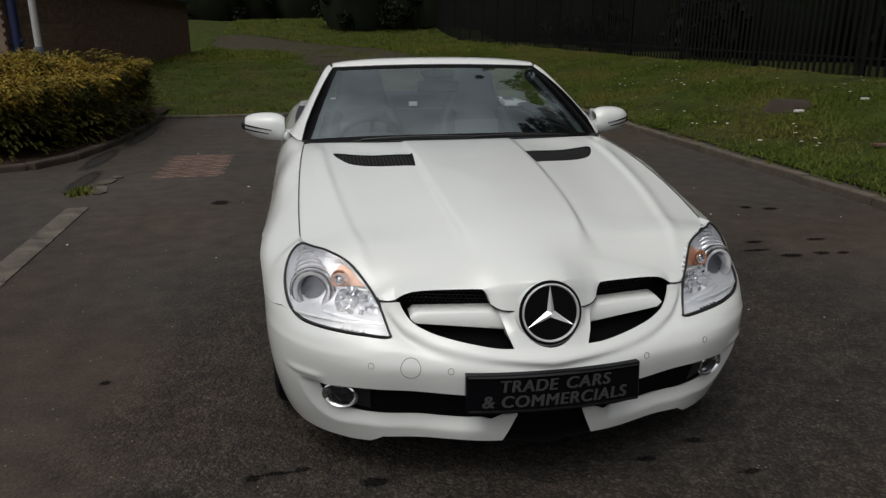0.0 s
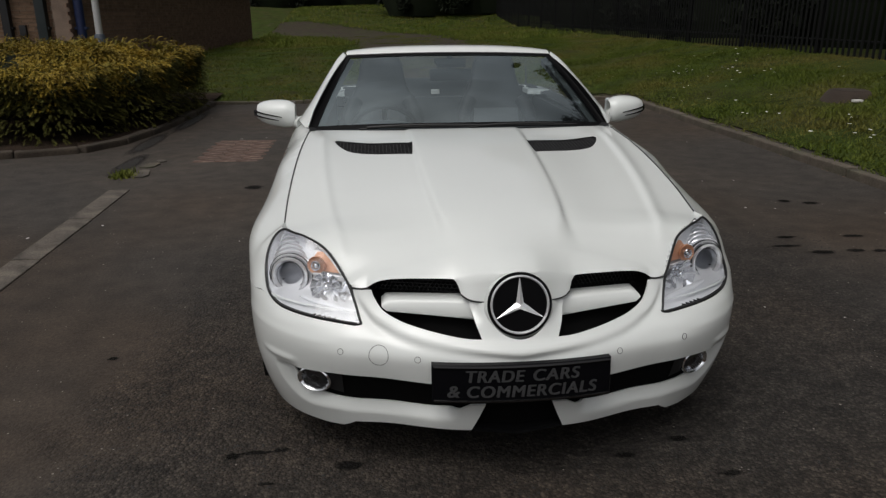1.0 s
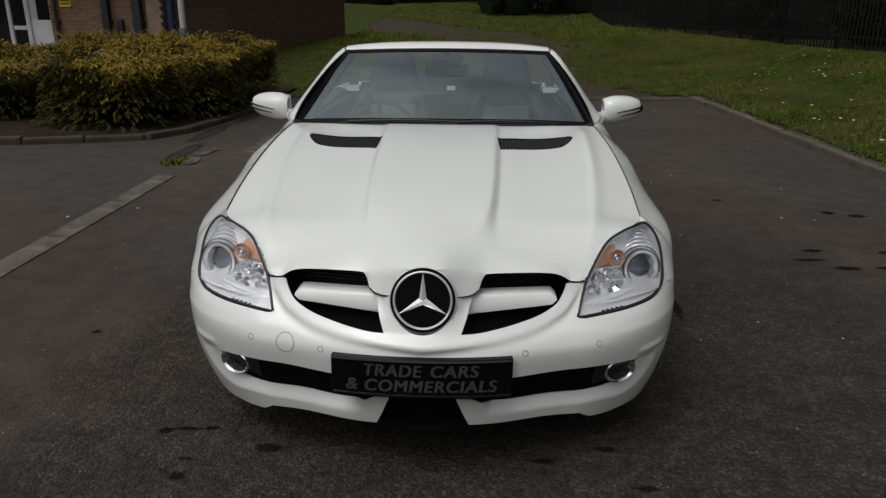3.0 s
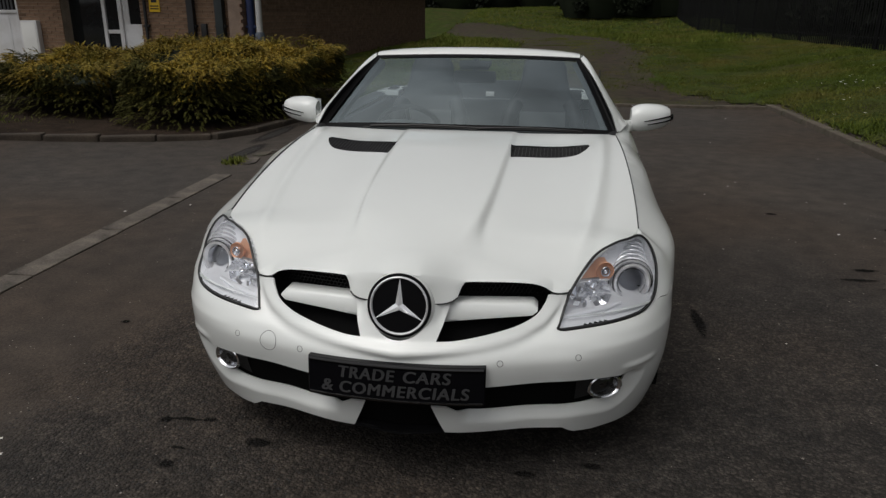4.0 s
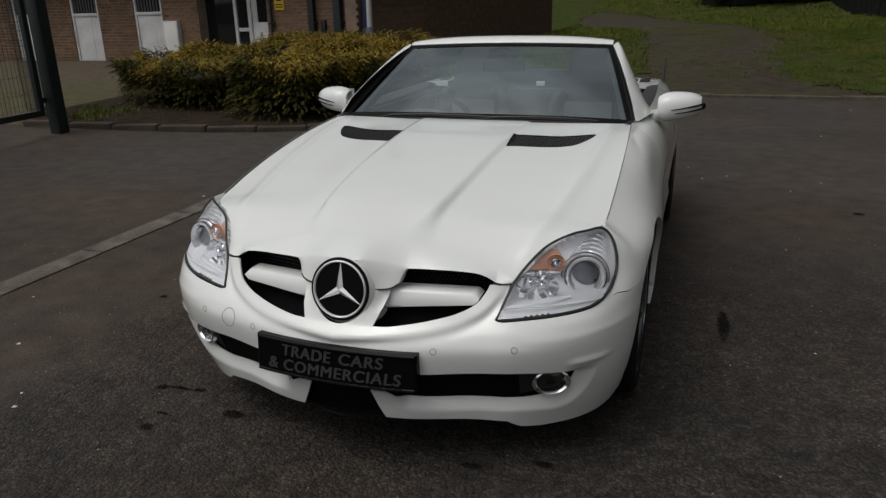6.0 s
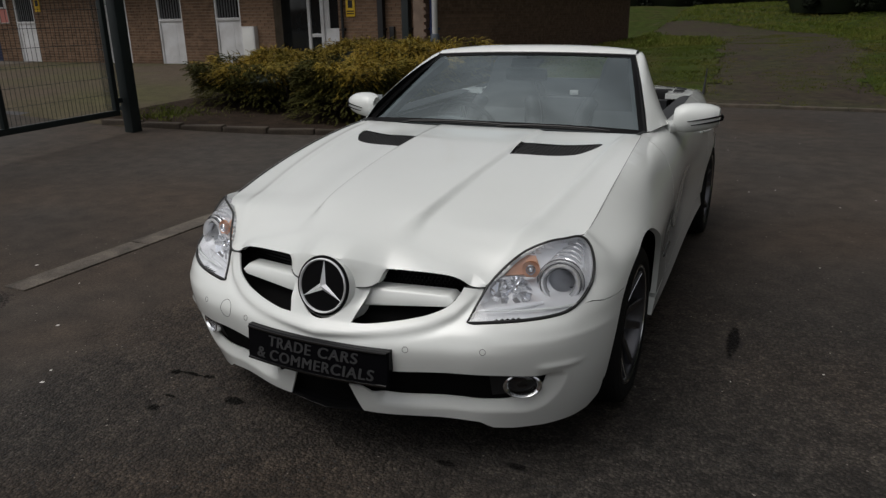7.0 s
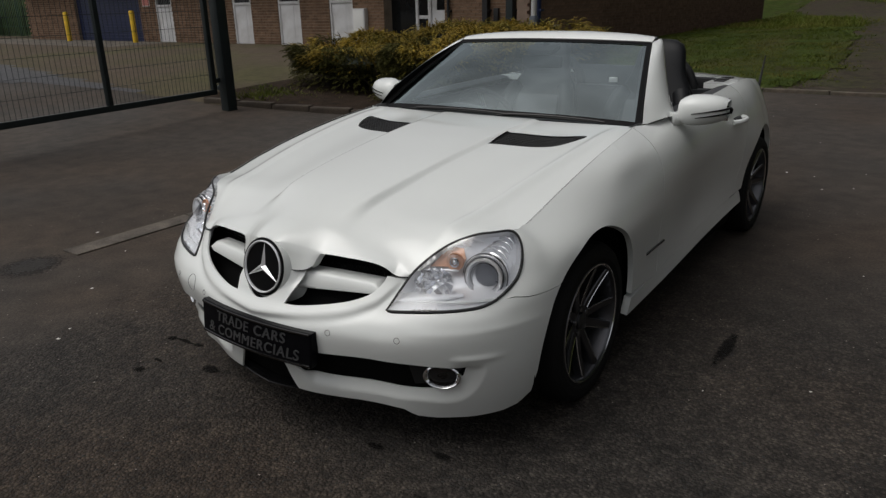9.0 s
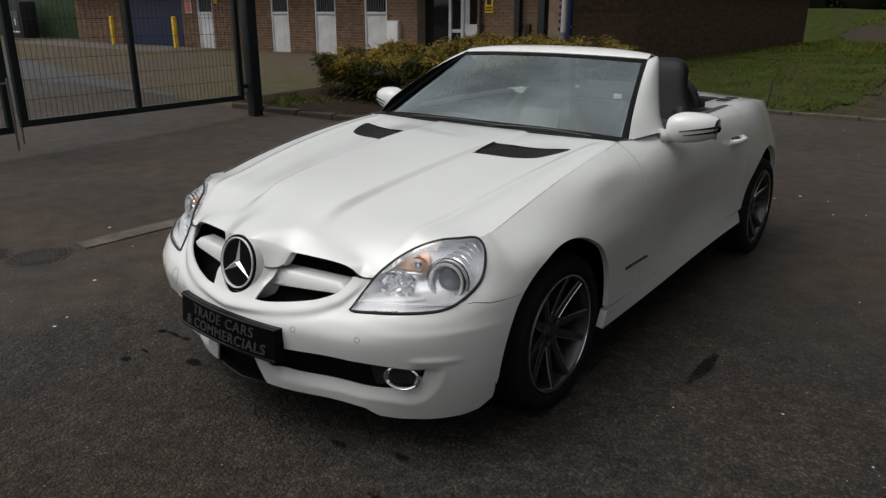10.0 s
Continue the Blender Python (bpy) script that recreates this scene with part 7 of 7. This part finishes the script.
for k in (1, -1):
    for i in range(5):
        part("roof_hinge", box((k * 0.66 - 0.03, 2.86 + i * 0.05, 0.925), (k * 0.66 + 0.03, 2.89 + i * 0.05, 0.958 + 0.006 * (i % 2)), 0.006), BLACK, car, "black roof hinge cover")


# ---- marks and litter on the asphalt ----
def patch_of(name, label, x, y, rx, ry, mat, seed, lift=0.0015, category="stain"):
    """A flat blotch with an uneven edge."""
    rng = random.Random(seed)
    loop = []
    for j in range(26):
        a = 2 * math.pi * j / 26
        r = 1 + 0.35 * noise.noise((math.cos(a) * 1.6 + seed, math.sin(a) * 1.6, 0.3)) + rng.uniform(-0.08, 0.08)
        loop.append((x + rx * r * math.cos(a), y + ry * r * math.sin(a)))
    fn = lambda u, v: np.stack([u, v, ground_z(u, v) + lift], 1)
    ob = part(name, sheet(loop, [], fn, max(0.008, min(rx, ry) * 0.3)), mat)
    fade = ob.data.attributes.new("fade", "FLOAT", "POINT")
    for i, v in enumerate(ob.data.vertices):
        fade.data[i].value = max(0.0, 1 - math.hypot((v.co.x - x) / (rx * 1.15), (v.co.y - y) / (ry * 1.15)))
    tagged(ob, label, category, kind="structure")


for i, (x, y, rx, ry) in enumerate(((-0.93, 0.185, 0.035, 0.025), (-0.85, 0.20, 0.075, 0.014), (-0.77, 0.206, 0.035, 0.022), (-0.535, 0.096, 0.062, 0.030), (-0.79, -0.07, 0.036, 0.028), (-0.80, 0.02, 0.04, 0.012), (0.62, 0.138, 0.050, 0.020), (0.71, -0.07, 0.05, 0.018), (0.395, 0.06, 0.05, 0.02), (-1.58, 0.97, 0.03, 0.02), (2.82, 3.28, 0.06, 0.05), (2.99, 3.20, 0.09, 0.05), (2.30, 2.36, 0.09, 0.03), (2.36, 2.04, 0.11, 0.04), (2.20, 2.18, 0.13, 0.025), (2.59, 2.05, 0.07, 0.035), (2.76, 2.34, 0.10, 0.035), (2.73, 2.03, 0.06, 0.03), (1.185, 1.43, 0.032, 0.21), (-1.47, 4.19, 0.10, 0.09), (2.1, 3.6, 0.05, 0.03))):
    patch_of("oil_stain", "dark oil stain soaked into the asphalt", x, y, rx, ry, OIL, i, 0.0012 + 0.0003 * i)
for i, (x, y, rx, ry) in enumerate(((-2.50, 0.30, 0.20, 0.22), (-2.78, 0.05, 0.22, 0.22), (-2.86, 5.35, 0.12, 0.62), (-3.02, 6.6, 0.13, 0.9), (-2.94, 8.4, 0.12, 1.2))):
    patch_of("damp_dirt", "dark damp dirt lying on the worn asphalt", x, y, rx, ry, DAMP, 40 + i, 0.003, "dirt")
for i, (x, y, w, h, turn) in enumerate(((-2.60, 4.86, 0.15, 0.30, 8), (-2.62, 5.25, 0.13, 0.22, -14), (-2.58, 5.46, 0.09, 0.10, 30))):
    ob = part("broken_edging", prism([(-w / 2, -h / 2), (w * 0.2, -h * 0.55), (w / 2, -h * 0.3), (w * 0.4, h * 0.4), (0, h / 2), (-w * 0.45, h * 0.3)], -0.03, 0.014, "xy"), KERB if i == 1 else EDGING)
    ob.matrix_basis = pose(x, y, 0, 1.0, 0.5, turn)
    tagged(ob, "broken pale piece of concrete edging in the dirt", "edging", kind="structure")
paving = empty("brick_patch", "rectangle of worn reddish brick paving let into the asphalt", "paving", (-1.92, 6.04, 0.0), kind="structure")
one = mesh_of(box((-0.105, -0.05, -0.03), (0.105, 0.05, 0.006), 0.004), "paving_brick")
one.materials.append(BRICK_PATCH)
rng = random.Random(4)
for i in range(12):
    for j in range(3):
        ob = new("paving_brick", one)
        ob.parent = paving
        ob.matrix_basis = pose(-0.215 + j * 0.217 + (0.02 if i % 2 else -0.02), -0.60 + i * 0.108, rng.uniform(-0.003, 0.001), 0, 0, rng.uniform(-1.5, 1.5) + 2)


def scatter(name, label, count, area, sizes, mat, seed, tall=0.5, category="grit"):
    """Loose chips on the ground."""
    rng = np.random.default_rng(seed)
    x, y = rng.uniform(area[0], area[1], count), rng.uniform(area[2], area[3], count)
    z = ground_z(x, y)
    s = rng.uniform(sizes[0], sizes[1], count) * rng.uniform(0.6, 1, count)
    a = rng.uniform(0, 6.283, count)
    verts, faces = [], []
    for k in range(5):
        if k < 4:
            q = a + k * 1.5708 + rng.uniform(-0.4, 0.4, count)
            verts.append(np.stack([x + s * np.cos(q), y + s * np.sin(q), z], 1))
        else:
            verts.append(np.stack([x, y, z + s * tall], 1))
    verts = np.stack(verts, 1).reshape(-1, 3).tolist()
    for i in range(count):
        b = 5 * i
        faces += [(b, b + 1, b + 4), (b + 1, b + 2, b + 4), (b + 2, b + 3, b + 4), (b + 3, b, b + 4)]
    me = bpy.data.meshes.new(name)
    me.from_pydata(verts, [], faces)
    me.materials.append(mat)
    return tagged(new(name, me), label, category, kind="stuff")


GRIT = material("pale_stone_chips", (0.16, 0.145, 0.13), rough=0.9, per_piece=0.6)
DRY_LEAF = material("dry_brown_leaves", (0.15, 0.095, 0.055), rough=0.9, per_piece=0.6)
GRIT_DARK = material("dark_stone_chips", (0.014, 0.013, 0.012), rough=0.8, per_piece=0.4)
scatter("pale_grit", "pale stone chips standing in the worn asphalt", 1500, (-3.6, 3.7, -1.7, 4.0), (0.002, 0.006), GRIT, 1)
scatter("dark_grit", "dark stone chips standing in the worn asphalt", 9000, (-1.5, 2.6, -1.7, 2.6), (0.003, 0.009), GRIT_DARK, 2)
scatter("white_specks", "small white specks of litter on the asphalt", 60, (-3.4, 3.7, -1.0, 9.5), (0.006, 0.016), LITTER, 3, 0.3, "litter")
scatter("kerb_debris", "dry leaves and grit lying along the kerb", 900, (3.60, 3.80, -1.0, 10.2), (0.008, 0.024), DRY_LEAF, 4, 0.3, "debris")
DAISY = material("white_daisies", (0.7, 0.7, 0.66), rough=0.8)
rng = np.random.default_rng(9)
verts, faces = [], []
for _ in range(150):
    x, y = rng.uniform(4.1, 7.2), rng.uniform(2.0, 13.0)
    if noise.noise((x * 0.8, y * 0.8, 7.0)) < 0.0:
        continue
    z, r, b = float(ground_z(x, y)) + 0.075, rng.uniform(0.012, 0.028), len(verts)
    verts += [(x + r * math.cos(q), y + r * math.sin(q), z + rng.uniform(-0.004, 0.004)) for q in np.linspace(0, 5.2, 6)]
    faces.append(tuple(range(b, b + 6)))
me = bpy.data.meshes.new("daisies")
me.from_pydata(verts, [], faces)
me.materials.append(DAISY)
tagged(new("daisies", me), "small white daisies dotted over the grass bank", "flowers", kind="stuff")
stump = empty("tree_stump", "low sawn tree stump with pale chips in the grass", "stump", (5.65, 6.8, float(ground_z(5.65, 6.8))))
part("trunk", lathe([(0.0, -0.05), (0.34, -0.05), (0.28, 0.05), (0.24, 0.10), (0.22, 0.11), (0.0005, 0.115)], None, 18), BARK, stump)
part("cut_face", lathe([(0.0005, 0.121), (0.21, 0.113)], None, 18), BARK, stump)
for x, y, r in ((5.5, 6.4, 0.06), (6.35, 6.3, 0.05), (4.95, 4.3, 0.10)):
    chip = part("wood_chip", box((x - r, y - r * 0.5, float(ground_z(x, y)) + 0.03), (x + r, y + r * 0.5, float(ground_z(x, y)) + 0.06), 0.008), LITTER if r < 0.08 else BRICK_PATCH)
    tagged(chip, "pale broken chip of wood lying in grass", "wood chip")
